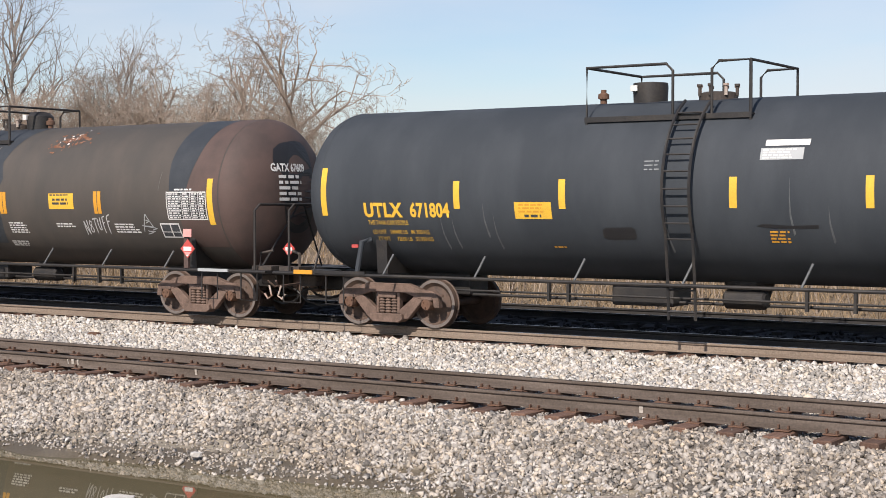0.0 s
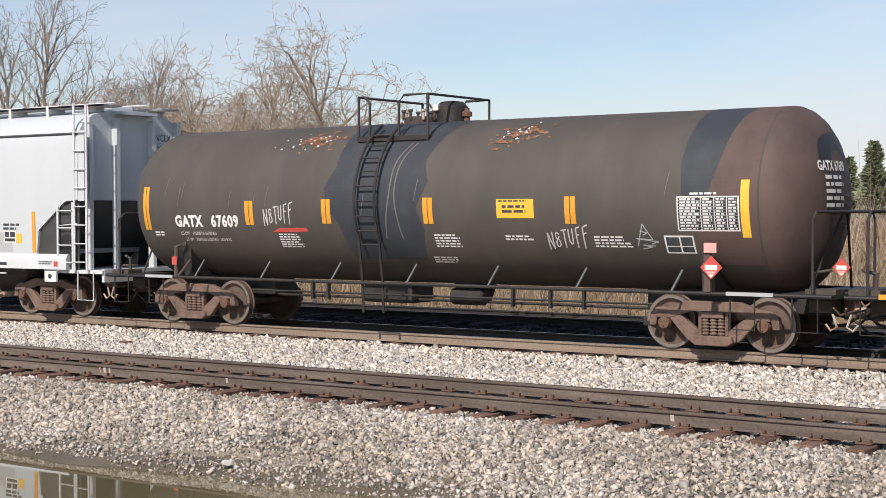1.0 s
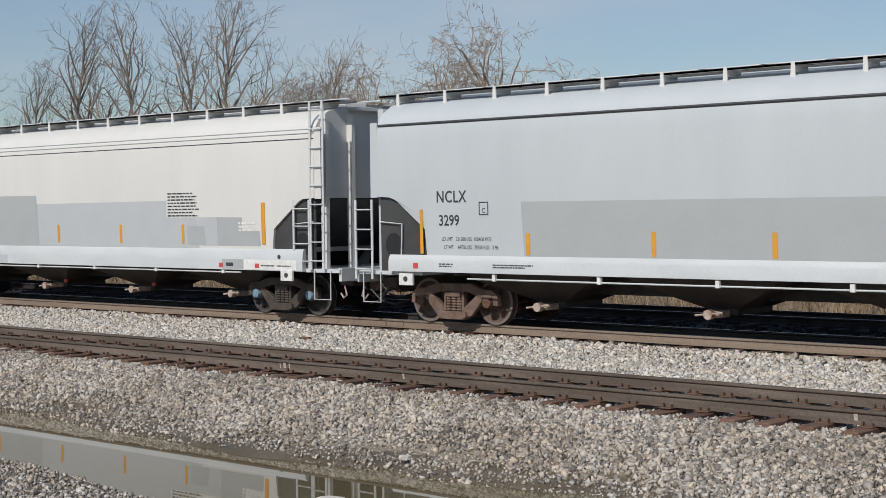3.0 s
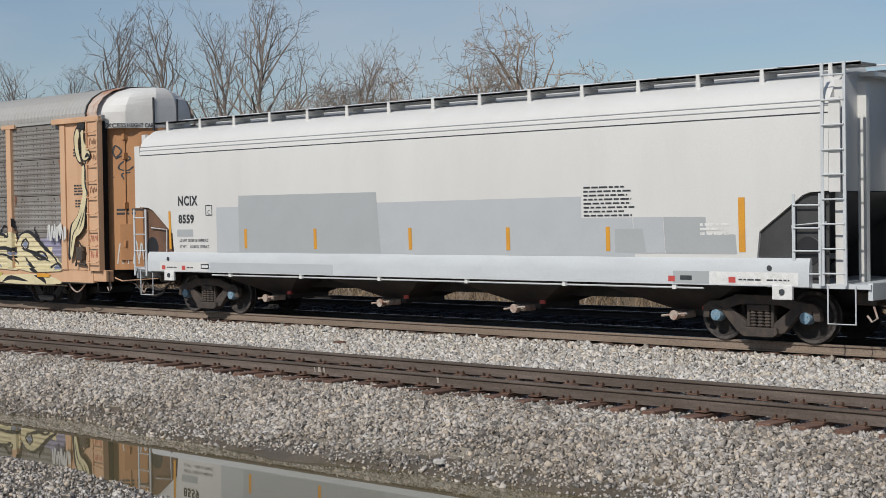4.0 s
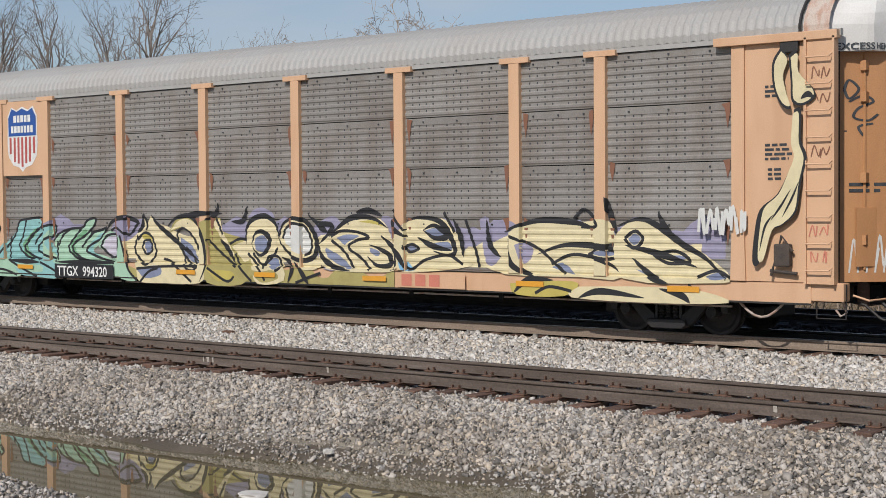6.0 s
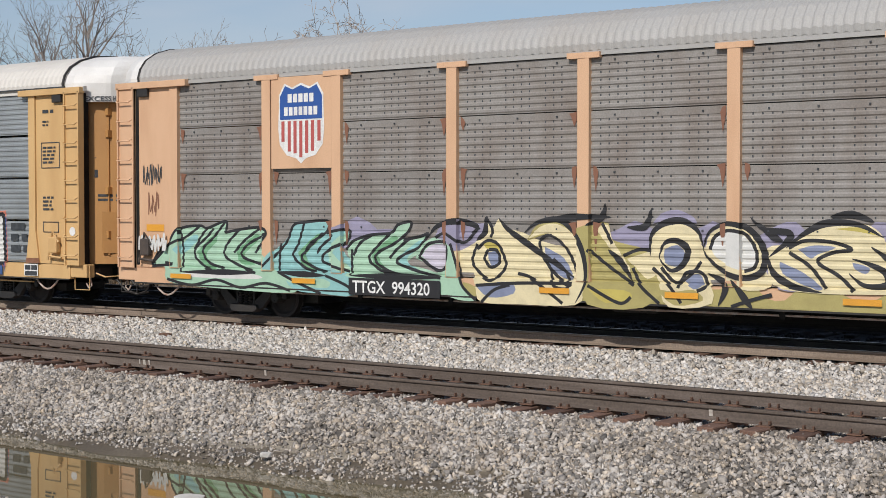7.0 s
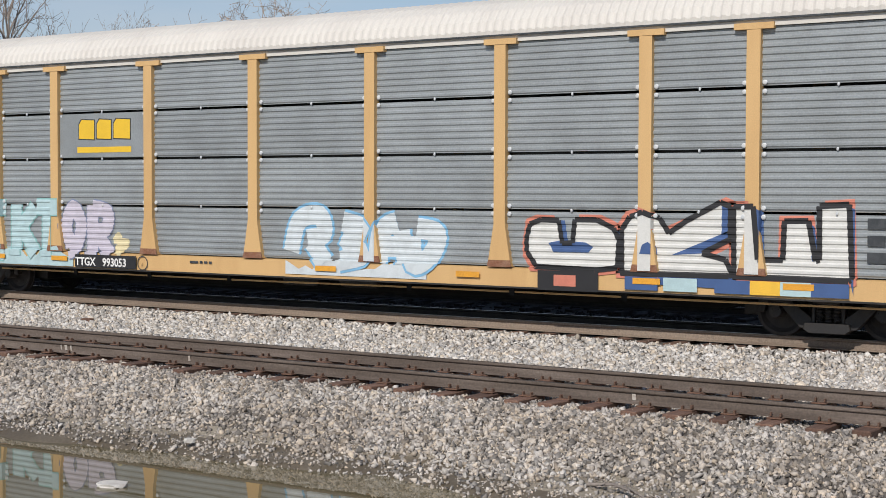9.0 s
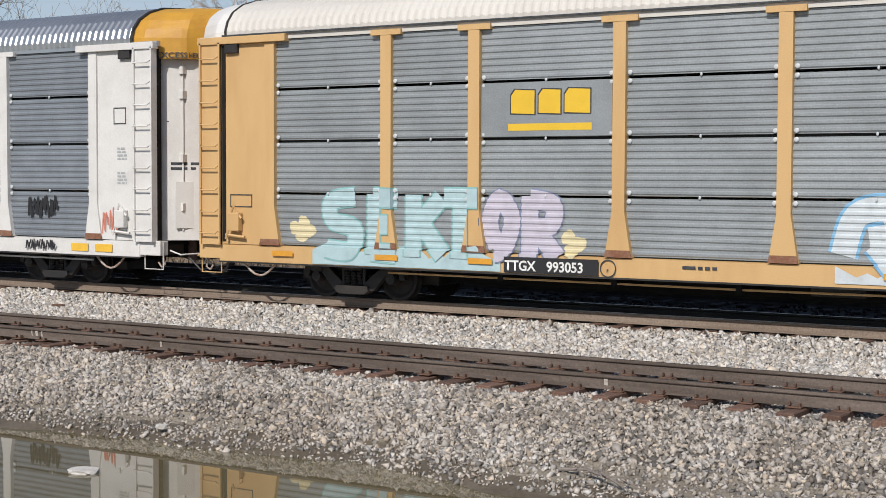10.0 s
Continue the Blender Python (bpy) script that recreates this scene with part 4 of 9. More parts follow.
def make_top_works(car, radius, zc, lad_x, plat, dome, valve_x, post_x, rail_h):
    top = zc + radius
    x0, x1 = plat
    y0 = -0.80
    zp = zc + 1.24
    for s in (-1, 1):
        bm = bmesh.new()
        a, b = (y0 - 0.28, y0) if s < 0 else (-y0, -y0 + 0.28)
        for k in range(7):
            box(bm, x0, x1, a + k * 0.045, a + k * 0.045 + 0.02, zp - 0.02, zp + 0.02)
        for k in range(40):
            x = x0 + (x1 - x0) * k / 39
            box(bm, x - 0.008, x + 0.008, a, a + 0.29, zp - 0.016, zp + 0.014)
        box(bm, x0, x1, a - 0.012, a, zp - 0.06, zp + 0.03)
        part("walkway", bm, M_BLACK, car, "black grated walkway")
    h = rail_h
    bm = bmesh.new()
    lx0, lx1 = lad_x - 0.30, lad_x + 0.30
    for (a, b) in ((x0 + 0.03, lx0 - 0.05), (lx1 + 0.05, x1 - 0.03)):
        y = y0 - 0.26
        d = 1 if a < lx0 else -1
        p = [(a, y, zp - 0.1), (a, y, zp + h), (b - 0.12, y, zp + h), (b, y, zp + h - 0.12), (b, y, zp)] if d > 0 else [(a, y, zp), (a, y, zp + h - 0.12), (a + 0.12, y, zp + h), (b, y, zp + h), (b, y, zp - 0.1)]
        tube(bm, p, 0.026, 8)
        q = [(m, -n, o) for m, n, o in p]
        tube(bm, q, 0.026, 8)
    for x in (x0 + 0.03, x1 - 0.03):
        tube(bm, [(x, y0 - 0.26, zp + h), (x, -y0 + 0.26, zp + h)], 0.024, 8)
    tube(bm, [(post_x, y0 - 0.26, zp - 0.1), (post_x, y0 - 0.26, zp + h)], 0.026, 8)
    part("guard_rail", bm, M_BLACK, car, "black tube guard rail")
    # housing and valves
    dx, dr, dh, rounded = dome
    prof = [(top - 0.05, dr * 0.96), (top + dh * 0.75, dr), (top + dh, dr * (0.72 if rounded else 0.98)), (top + dh + 0.02, dr * 0.3)]
    smooth(part("valve_housing", lathe(bmesh.new(), prof, "z", 28, (dx, 0.0, 0)), M_BLACK, car, "black steel bonnet"), 40)
    part("housing_label", box(bmesh.new(), dx - dr * 0.75, dx - dr * 0.35, -dr - 0.02, -dr * 0.6, top + dh * 0.55, top + dh * 0.85), M_WHITE, car)
    bm = lathe(bmesh.new(), [(top - 0.03, 0.33), (top + 0.10, 0.33), (top + 0.12, 0.26)], "z", 24, (valve_x, 0, 0))
    cover = part("manway", bm, M_TRUCK_DARK, car, "bolted manway cover")
    for k in range(8):
        c, t = math.cos(k * 0.785), math.sin(k * 0.785)
        part("bolt", lathe(bmesh.new(), [(top + 0.05, 0.03), (top + 0.2, 0.03), (top + 0.21, 0.05), (top + 0.25, 0.05)], "z", 8, (valve_x + c * 0.34, t * 0.34, 0)), M_OUTLET if k % 3 == 1 else M_TRUCK_DARK, cover)
    bm = lathe(bmesh.new(), [(top - 0.05, 0.06), (top + 0.08, 0.06), (top + 0.09, 0.1), (top + 0.17, 0.1), (top + 0.2, 0.05), (top + 0.25, 0.05)], "z", 14, (x0 - 0.2 if x0 < -2 else x1 + 0.15, 0, 0))
    part("safety_valve", bm, M_IRON, car, "small brass relief valve")
    # ladder bent round the barrel
    lad = None
    for x in (lad_x - 0.24, lad_x + 0.24):
        pts = []
        for k in range(15):
            a = radians(-38 + k * (100 / 14))
            pts.append((x, -(radius + 0.14) * math.cos(a), zc + (radius + 0.14) * math.sin(a)))
        pts = [(x, -1.42, 0.42), (x, -1.46, 1.1)] + pts[2:]
        o = part("ladder", tube(bmesh.new(), pts, 0.028, 6), M_BLACK, car, "black steel ladder bent round the tank") if lad is None else part("stile", tube(bmesh.new(), pts, 0.028, 6), M_BLACK, lad)
        lad = lad or o
    for k in range(11):
        if k < 2:
            y, z = -1.44, 0.55 + k * 0.36
        else:
            a = radians(-28 + (k - 2) * 9.6)
            y, z = -(radius + 0.14) * math.cos(a), zc + (radius + 0.14) * math.sin(a)
        part("rung", tube(bmesh.new(), [(lad_x - 0.24, y, z), (lad_x + 0.24, y, z)], 0.017), M_BLACK, lad)


def stripe(parent, wall, x, z0, z1, w, material, d=0.004, twin=False):
    bm = rect(bmesh.new(), wall, x - w / 2, x + w / 2, z0, z1, d)
    o = part("reflective_stripe", bm, material, parent)
    if twin:
        part("stripe_line", rect(bmesh.new(), wall, x - 0.008, x + 0.008, z0, z1, d + 0.002), M_INK, o)
    return o


def placard(car, x, y, z, s=0.29):
    """A red and white diamond sign with an illegible number."""
    bm = slab(bmesh.new(), [(x, z - s / 1.35), (x + s / 1.35, z), (x, z + s / 1.35), (x - s / 1.35, z)], y - 0.02, y)
    p = part("placard", bm, M_RED, car, "red and white hazard diamond")
    part("placard_foot", slab(bmesh.new(), [(x, z - s / 1.5), (x + s * 0.36, z - s * 0.24), (x - s * 0.36, z - s * 0.24)], y - 0.023, y - 0.02), M_PINK, p)
    part("placard_number", box(bmesh.new(), x - s * 0.42, x + s * 0.42, y - 0.024, y - 0.02, z - s * 0.16, z + s * 0.16), M_WHITE, p)
    part("placard_border", slab(bmesh.new(), [(x, z - s / 1.7), (x + 0.05, z - s / 2.1), (x - 0.05, z - s / 2.1)], y - 0.024, y - 0.02), M_WHITE, p)


def blob(wall, x, z, rx, rz, seed, bm, d, n=40, rough=0.25):
    rnd = random.Random(seed)
    ph = [rnd.uniform(0, 6.28) for _ in range(4)]
    out = []
    for k in range(n):
        a = 6.2832 * k / n
        f = 1 + rough * (math.sin(3 * a + ph[0]) * 0.5 + math.sin(5 * a + ph[1]) * 0.35 + math.sin(9 * a + ph[2]) * 0.25)
        out.append((x + rx * f * math.cos(a), z + rz * f * math.sin(a)))
    shape(bm, wall, out, d, steps=0)


# -- the charcoal tank car --
def charcoal_tank():
    R, ZC = 1.57, 2.55
    car, tank = make_tank_car("tank_car", 46.1, "charcoal grey tank car with yellow lettering and black ladder", M_TANK, 7.55, R, ZC, 6.3, M_TRUCK)
    make_top_works(car, R, ZC, -0.1, (-2.1, 0.95), (-1.37, 0.31, 0.33, False), -0.09, 0.93, 0.88)
    w = drum(R, ZC)
    yel = M_YELLOW
    for x, a, b in ((-4.44, 2.24, 2.74), (-2.28, 2.24, 2.75), (0.84, 2.26, 2.76), (3.05, 2.26, 2.76), (5.3, 2.26, 2.76)):
        stripe(car, w, x, a, b, 0.13, yel)
    stripe(car, w, -7.46, 2.1, 3.02, 0.13, yel)
    stripe(car, w, 7.46, 2.1, 3.02, 0.13, yel)
    letters("UTLX", 0.36, w, -6.53, 2.09, yel, car, bold=0.016, width=0.90, spacing=1.08)
    letters("671804", 0.36, w, -5.48, 2.09, yel, car, bold=0.013, width=0.79, spacing=1.02)
    letters("THE TANK CAR PEOPLE", 0.125, w, -6.47, 1.93, yel, car, width=0.68)
    letters("LD LMT   190400 LB   86 350 KG", 0.125, w, -6.42, 1.74, yel, car, width=0.74)
    letters("LT WT      72600 LB   32 950 KG", 0.125, w, -6.34, 1.59, yel, car, width=0.72)
    sign = part("warning_panel", rect(bmesh.new(), w, -3.24, -2.5, 2.06, 2.36, 0.004), yel, car, "yellow warning panel with small writing")
    part("panel_writing", bars(bmesh.new(), w, -3.16, 2.33, 0.6, 3, 0.06, 3, d=0.006), M_ORANGE, sign)
    part("panel_digits", bars(bmesh.new(), w, -3.05, 2.14, 0.42, 1, 0.09, 4, d=0.006), M_INK, sign)
    part("black_panel", shape(bmesh.new(), w, [(-1.57, 1.72), (-1.5, 1.68), (-1.0, 1.69), (-0.94, 1.74), (-0.95, 1.88), (-1.0, 1.92), (-1.5, 1.91), (-1.57, 1.86)], 0.004), M_SOOT, car, "black painted-out panel")
    bm = rect(bmesh.new(), w, 1.32, 2.05, 3.27, 3.38, 0.004)
    pl = part("white_panel", bm, M_WHITE, car, "white panel with small writing")
    part("lower_panel", rect(bmesh.new(), w, 1.26, 1.97, 3.03, 3.23, 0.004), M_GREY1, pl)
    part("panel_writing", bars(bmesh.new(), w, 1.30, 3.21, 0.6, 4, 0.045, 5, d=0.006), M_WHITE, pl)
    part("painted_out_line", shape(bmesh.new(), w, [(1.2, 1.96), (1.4, 1.93), (1.9, 1.92), (2.22, 1.93), (2.22, 1.99), (1.8, 1.97), (1.3, 2.0)], 0.004), M_SOOT, car)
    part("orange_writing", bars(bmesh.new(), w, 1.41, 1.88, 0.34, 4, 0.06, 6), M_ORANGE, car)
    part("orange_writing", bars(bmesh.new(), w, -2.6, 1.52, 0.3, 1, 0.05, 7), M_ORANGE, car)
    part("chalk_scribble", bars(bmesh.new(), w, -0.75, 3.05, 0.3, 3, 0.07, 17, height=0.2), M_GREY1, car)
    # pale runs down the barrel
    rnd = random.Random(4)
    for k in range(11):
        x = rnd.uniform(-7, 7)
        z = rnd.uniform(1.7, 2.3)
        part("rust_run", shape(bmesh.new(), w, [(x, z + rnd.uniform(0.2, 0.7)), (x + 0.02, z), (x + 0.06, z - 0.3), (x + 0.025, z - 0.35), (x - 0.01, z)], 0.003), M_PALE, car, "pale dried run")
    bm = tube(bmesh.new(), [(-6.72, -1.5, 1.02), (-6.66, -1.42, 1.62), (-6.52, -1.30, 1.66)], 0.05, 8)
    part("jack_post", bm, M_TANK, car, "grey steel corner post")
    part("red_lamp", box(bmesh.new(), -6.95, -6.80, -1.36, -1.28, 1.5, 1.56), M_RED, car)
    part("side_band", box(bmesh.new(), -7.7, -6.5, -1.56, -1.50, 1.0, 1.06), M_BLACK, car)
    part("yellow_tag", box(bmesh.new(), -8.2, -7.75, -1.575, -1.55, 0.98, 1.06), M_ORANGE, car)


# -- the brown tank car --
def brown_tank():
    R, ZC = 1.57, 2.52
    car, tank = make_tank_car("tank_car", 29.0, "weathered brown tank car with dark repaint bands and rust", M_TANK_BROWN, 6.95, R, ZC, 5.95, M_TRUCK)
    make_top_works(car, R, ZC, -0.9, (-1.55, 0.15), (-0.05, 0.31, 0.38, True), -0.8, 0.13, 0.80)
    w = drum(R, ZC)
    hi = ZC + R * 1.50
    lo = ZC - R * 0.75
    part("repaint_band", shape(bmesh.new(), w, [(-1.85, hi), (-1.8, 3.2), (-2.0, 2.8), (-1.9, 2.4), (-1.65, 2.1), (-1.5, lo), (0.2, lo), (0.35, 2.0), (0.2, 2.4), (0.45, 2.9), (0.3, 3.3), (0.75, hi)], 0.003), M_PATCH, car, "blue-black repainted band")
    part("repaint_band", shape(bmesh.new(), w, [(5.62, hi), (5.55, 3.2), (5.6, 2.6), (6.05, 2.55), (6.15, 2.9), (6.25, 3.3), (6.45, hi)], 0.003), M_PATCH, car, "blue-black repainted band")
    part("primer_band", shape(bmesh.new(), w, [(6.46, hi), (6.26, 3.3), (6.16, 2.9), (6.06, 2.55), (5.8, 2.5), (5.9, lo), (6.93, lo), (6.93, hi)], 0.003), M_MAROON, car, "maroon primer band")
    # the dished head in primer, with the dark stain on it
    prof = [(6.952, R + 0.0035)] + [(6.95 + 0.783 * math.sin(a), (R + 0.0035) * math.cos(a)) for a in (0.12, 0.3, 0.5, 0.7, 0.9, 1.1, 1.3, 1.5)]
    smooth(part("primer_head", lathe(bmesh.new(), prof, "x", 72, (0, 0, ZC)), M_MAROON, car, "maroon primed tank head"), 50)
    head = lambda y, z, d: (6.95 + 0.783 * math.sqrt(max(0, 1 - (y * y + (z - ZC) ** 2) / (R + 0.004) ** 2)) + d, y, z)
    part("head_stain", shape(bmesh.new(), head, curve_through([(-0.55, 3.45), (-0.2, 3.6), (0.5, 3.5), (0.55, 2.1), (0.3, 1.75), (-0.2, 1.8), (-0.4, 2.3), (-0.35, 2.8), (-0.62, 3.15), (-0.55, 3.45)], 4)[:-1], 0.006), M_SOOT, car, "dark stain on the head")
    letters("GATX 67609", 0.22, head, -0.72, 3.0, M_WHITE, car, d=0.014, width=0.8, bold=0.008)
    part("head_writing", bars(bmesh.new(), head, -0.55, 2.92, 0.72, 5, 0.115, 3, d=0.014), M_WHITE, car)
    for x, a, b in ((-3.95, 2.08, 2.57), (-1.95, 2.11, 2.59), (0.47, 2.11, 2.60), (3.49, 2.12, 2.60)):
        stripe(car, w, x, a, b, 0.22, M_ORANGE, 0.006, True)
    stripe(car, w, -6.86, 1.96, 2.88, 0.17, M_ORANGE, 0.006, True)
    stripe(car, w, 6.72, 1.89, 2.84, 0.15, M_YELLOW, 0.006)
    letters("GATX", 0.32, w, -6.04, 2.05, M_WHITE, car, bold=0.016, width=0.82, spacing=1.12)
    letters("67609", 0.32, w, -5.02, 2.05, M_WHITE, car, bold=0.014, width=0.86, spacing=1.12)
    letters("LD LMT   192200 LB 86750 KG", 0.10, w, -5.95, 1.86, M_WHITE, car, width=0.78)
    letters("LT WT   70800 LB 32550 KG   LGV 9-93", 0.10, w, -5.85, 1.72, M_WHITE, car, width=0.75)
    sg = part("contact_panel", rect(bmesh.new(), w, 1.98, 2.76, 2.22, 2.56, 0.006), M_YELLOW, car, "yellow panel with black border and writing")
    part("panel_border", bars(bmesh.new(), w, 2.02, 2.54, 0.72, 1, 0.05, 3, d=0.008), M_INK, sg)
    part("panel_writing", bars(bmesh.new(), w, 2.10, 2.45, 0.58, 2, 0.085, 4, d=0.008), M_INK, sg)
    bd = part("data_board", rect(bmesh.new(), w, 5.52, 6.62, 2.0, 2.58, 0.006), M_SOOT, car, "black board with white rules and columns of small data")
    for a, b, c, e in ((5.52, 6.62, 2.0, 2.022), (5.52, 6.62, 2.558, 2.58), (5.52, 5.542, 2.022, 2.558), (6.598, 6.62, 2.022, 2.558), (5.94, 5.955, 2.022, 2.558), (6.18, 6.195, 2.022, 2.558), (6.40, 6.415, 2.022, 2.558)):
        part("board_rule", rect(bmesh.new(), w, a, b, c, e, 0.0085), M_WHITE, bd)
    for k in range(10):
        part("board_rule", rect(bmesh.new(), w, 5.542, 6.598, 2.068 + k * 0.049, 2.076 + k * 0.049, 0.0085), M_GREY1, bd)
    for a, ww in ((5.57, 0.36), (5.98, 0.17), (6.22, 0.15), (6.44, 0.14)):
        part("board_writing", bars(bmesh.new(), w, a, 2.546, ww, 11, 0.049, int(a * 10), height=0.5, d=0.009), M_WHITE, bd)
    part("board_writing", bars(bmesh.new(), w, 5.75, 2.64, 0.6, 1, 0.06, 8, d=0.006), M_WHITE, bd)
    bx = part("data_box", rect(bmesh.new(), w, 5.23, 5.77, 1.58, 1.92, 0.006), M_WHITE, car, "small white-framed data box")
    for a, b, c, e in ((5.26, 5.50, 1.73, 1.89), (5.53, 5.74, 1.73, 1.89), (5.26, 5.50, 1.61, 1.71), (5.53, 5.74, 1.61, 1.71)):
        part("box_field", rect(bmesh.new(), w, a, b, c, e, 0.008), M_INK, bx)
    for x, z, ww, n, p in ((0.54, 1.91, 0.6, 5, 0.058), (2.1, 1.90, 0.6, 2, 0.06), (3.9, 1.90, 0.72, 4, 0.06), (0.35, 1.42, 0.6, 3, 0.06), (-3.25, 1.90, 0.6, 6, 0.055), (-6.7, 1.93, 0.3, 2, 0.06)):
        part("stencilled_writing", bars(bmesh.new(), w, x, z, ww, n, p, int(x * 10) + 50, d=0.006), M_WHITE, car)
    part("red_smear", shape(bmesh.new(), w, [(-3.4, 1.93), (-3.2, 2.02), (-2.5, 2.03), (-2.45, 1.95), (-3.0, 1.93)], 0.005), M_RED, car, "faded red smear")
    # flaked paint patches near the top
    rnd = random.Random(9)
    bm = bmesh.new()
    for cx2, cz, n in ((-2.6, ZC + 1.75 * 0.83, 46), (2.2, ZC + 1.44, 40), (-2.5, ZC + 1.30, 16), (1.95, ZC + 1.28, 20)):
        for k in range(n):
            blob(w, cx2 + rnd.gauss(0, 0.26), cz + rnd.gauss(0, 0.13), rnd.uniform(0.015, 0.085), rnd.uniform(0.015, 0.045), rnd.random(), bm, 0.005 + 0.0004 * k, 9, 0.6)
    part("rust_flakes", bm, M_RUSTCHIP, car, "flaked rusty patches near the top")
    bm = bmesh.new()
    for cx2, cz, n in ((-2.6, ZC + 1.45, 16), (2.1, ZC + 1.42, 12), (-3.4, ZC + 1.25, 6)):
        for k in range(n):
            blob(w, cx2 + rnd.gauss(0, 0.25), cz + rnd.gauss(0, 0.11), rnd.uniform(0.012, 0.04), rnd.uniform(0.01, 0.026), rnd.random(), bm, 0.016 + 0.0004 * k, 8, 0.6)
    part("paint_flakes", bm, M_WHITE, car, "curled white paint flakes")
    # loose hand-sprayed marks
    spray_word(car, w, -3.56, 2.06, 0.78, 0.42, M_CHALK, 0.013)
    spray_word(car, w, 2.98, 1.62, 0.84, 0.42, M_CHALK, 0.013)
    for line in ([(4.72, 1.72), (4.86, 2.12), (5.02, 1.84), (4.70, 1.86), (5.12, 1.80), (4.98, 1.76)], [(4.80, 1.66), (4.98, 1.70), (4.82, 1.74), (5.04, 1.72)], [(4.80, 2.0), (4.93, 1.96), (4.84, 1.92)]):
        bm = bmesh.new()
        for a, b in zip(line, line[1:]):
            stroke(bm, w, [a, b], 0.009, 0.007)
        part("sprayed_scrawl", bm, M_GREY1, car, "grey chalked boat-like doodle")
    for k in range(9):
        x, z = rnd.uniform(-6.5, 6.5), rnd.uniform(2.6, 3.6)
        part("scratch", shape(bmesh.new(), w, [(x, z), (x + 0.015, z), (x - 0.05, z - 0.4), (x - 0.065, z - 0.4)], 0.005), M_GREY_SCR, car, "pale scratch")
    for x, dx in ((-0.42, -0.1), (-0.30, 0.08)):
        bm = bmesh.new()
        stroke(bm, w, [(x + 0.25, 3.75), (x + 0.05, 3.3), (x, 2.7), (x + dx, 2.1), (x + dx * 1.5, 1.8)], 0.016, 0.008)
        part("pale_scrape", bm, M_GREY_SCR, car, "pale scrape beside the ladder")
    # corner bracket and placards
    part("placard_holder", box(bmesh.new(), 6.0, 6.12, -1.56, -1.50, 1.02, 1.75), M_MAROON, car)
    part("pink_tag", box(bmesh.new(), 6.02, 6.24, -1.60, -1.57, 1.66, 1.82), M_PINK, car)
    placard(car, 6.16, -1.60, 1.42, 0.26)
    placard(car, 7.95, -0.55, 1.42, 0.21)
    bm = tube(bmesh.new(), [(-6.05, -1.5, 1.0), (-6.05, -1.5, 1.62), (-5.9, -1.36, 1.68)], 0.05, 8)
    tube(bm, [(-6.0, -1.5, 1.0), (-5.75, -1.38, 1.35)], 0.03)
    part("jack_post", bm, M_MAROON, car, "brown steel corner post")
    part("red_tag", box(bmesh.new(), -6.12, -5.98, -1.56, -1.545, 1.25, 1.42), M_RED, car)
    part("white_edge", box(bmesh.new(), -6.9, -6.1, -1.58, -1.545, 0.97, 1.03), M_GREY1, car)
    part("white_edge", box(bmesh.new(), 6.4, 7.2, -1.58, -1.545, 0.97, 1.03), M_GREY1, car)


def spray_word(car, wall, x, z, w, h, material, r):
    """The hand-sprayed word N8TUFF, a mark for each letter."""
    marks = [[[(0.0, 0.0), (0.03, 1.0)], [(0.03, 1.0), (0.75, 0.05)], [(0.75, 0.05), (0.80, 1.05)]],
             [[(0.8, 0.85), (0.35, 0.95), (0.2, 0.7), (0.7, 0.5), (0.75, 0.25), (0.3, 0.15), (0.15, 0.4), (0.75, 0.75)]],
             [[(0.0, 1.0), (0.95, 1.05)], [(0.5, 1.0), (0.45, 0.0)]],
             [[(0.1, 1.0), (0.08, 0.4), (0.3, 0.2), (0.6, 0.3), (0.75, 1.05)]],
             [[(0.2, 1.0), (0.12, -0.1)], [(0.2, 1.0), (0.85, 1.08)], [(0.16, 0.6), (0.65, 0.66)]],
             [[(0.2, 1.0), (0.10, -0.2)], [(0.2, 1.0), (1.0, 1.12)], [(0.16, 0.6), (0.75, 0.70)]]]
    for k, lines in enumerate(marks):
        bm = bmesh.new()
        for line in lines:
            stroke(bm, wall, [(x + (k + 0.86 * a) * w / 6, z + h * (b * 0.8 + 0.05 * k)) for a, b in line], r, 0.007)
        part("sprayed_letter", bm, material, car, "thin white hand-sprayed letter")


def scrawl(car, wall, x, z, w, h, n, material, seed, r=0.02, d=0.006, name="sprayed_scrawl"):
    """Quick connected spray strokes."""
    rnd = random.Random(seed)
    bm = bmesh.new()
    for k in range(n):
        a = x + w * k / n
        pts = [(a + rnd.uniform(0, 0.4) * w / n, z + h * rnd.uniform(0.0, 0.2)), (a + w / n * rnd.uniform(0.2, 0.6), z + h * rnd.uniform(0.75, 1.0)), (a + w / n * rnd.uniform(0.6, 1.0), z + h * rnd.uniform(0.0, 0.4)), (a + w / n * rnd.uniform(0.7, 1.2), z + h * rnd.uniform(0.5, 1.0))]
        stroke(bm, wall, pts, r, d + 0.0003 * k)
    return part(name, bm, material, car)


def curve_through(pts, n=6):
    """Smooth points through a few corner points."""
    out = []
    for i in range(len(pts) - 1):
        p0, p1, p2, p3 = pts[max(i - 1, 0)], pts[i], pts[i + 1], pts[min(i + 2, len(pts) - 1)]
        for k in range(n):
            t = k / n
            out.append(tuple(0.5 * (2 * b + (c - a) * t + (2 * a - 5 * b + 4 * c - e) * t * t + (3 * b - a - 3 * c + e) * t ** 3) for a, b, c, e in zip(p0, p1, p2, p3)))
    return out + [pts[-1]]


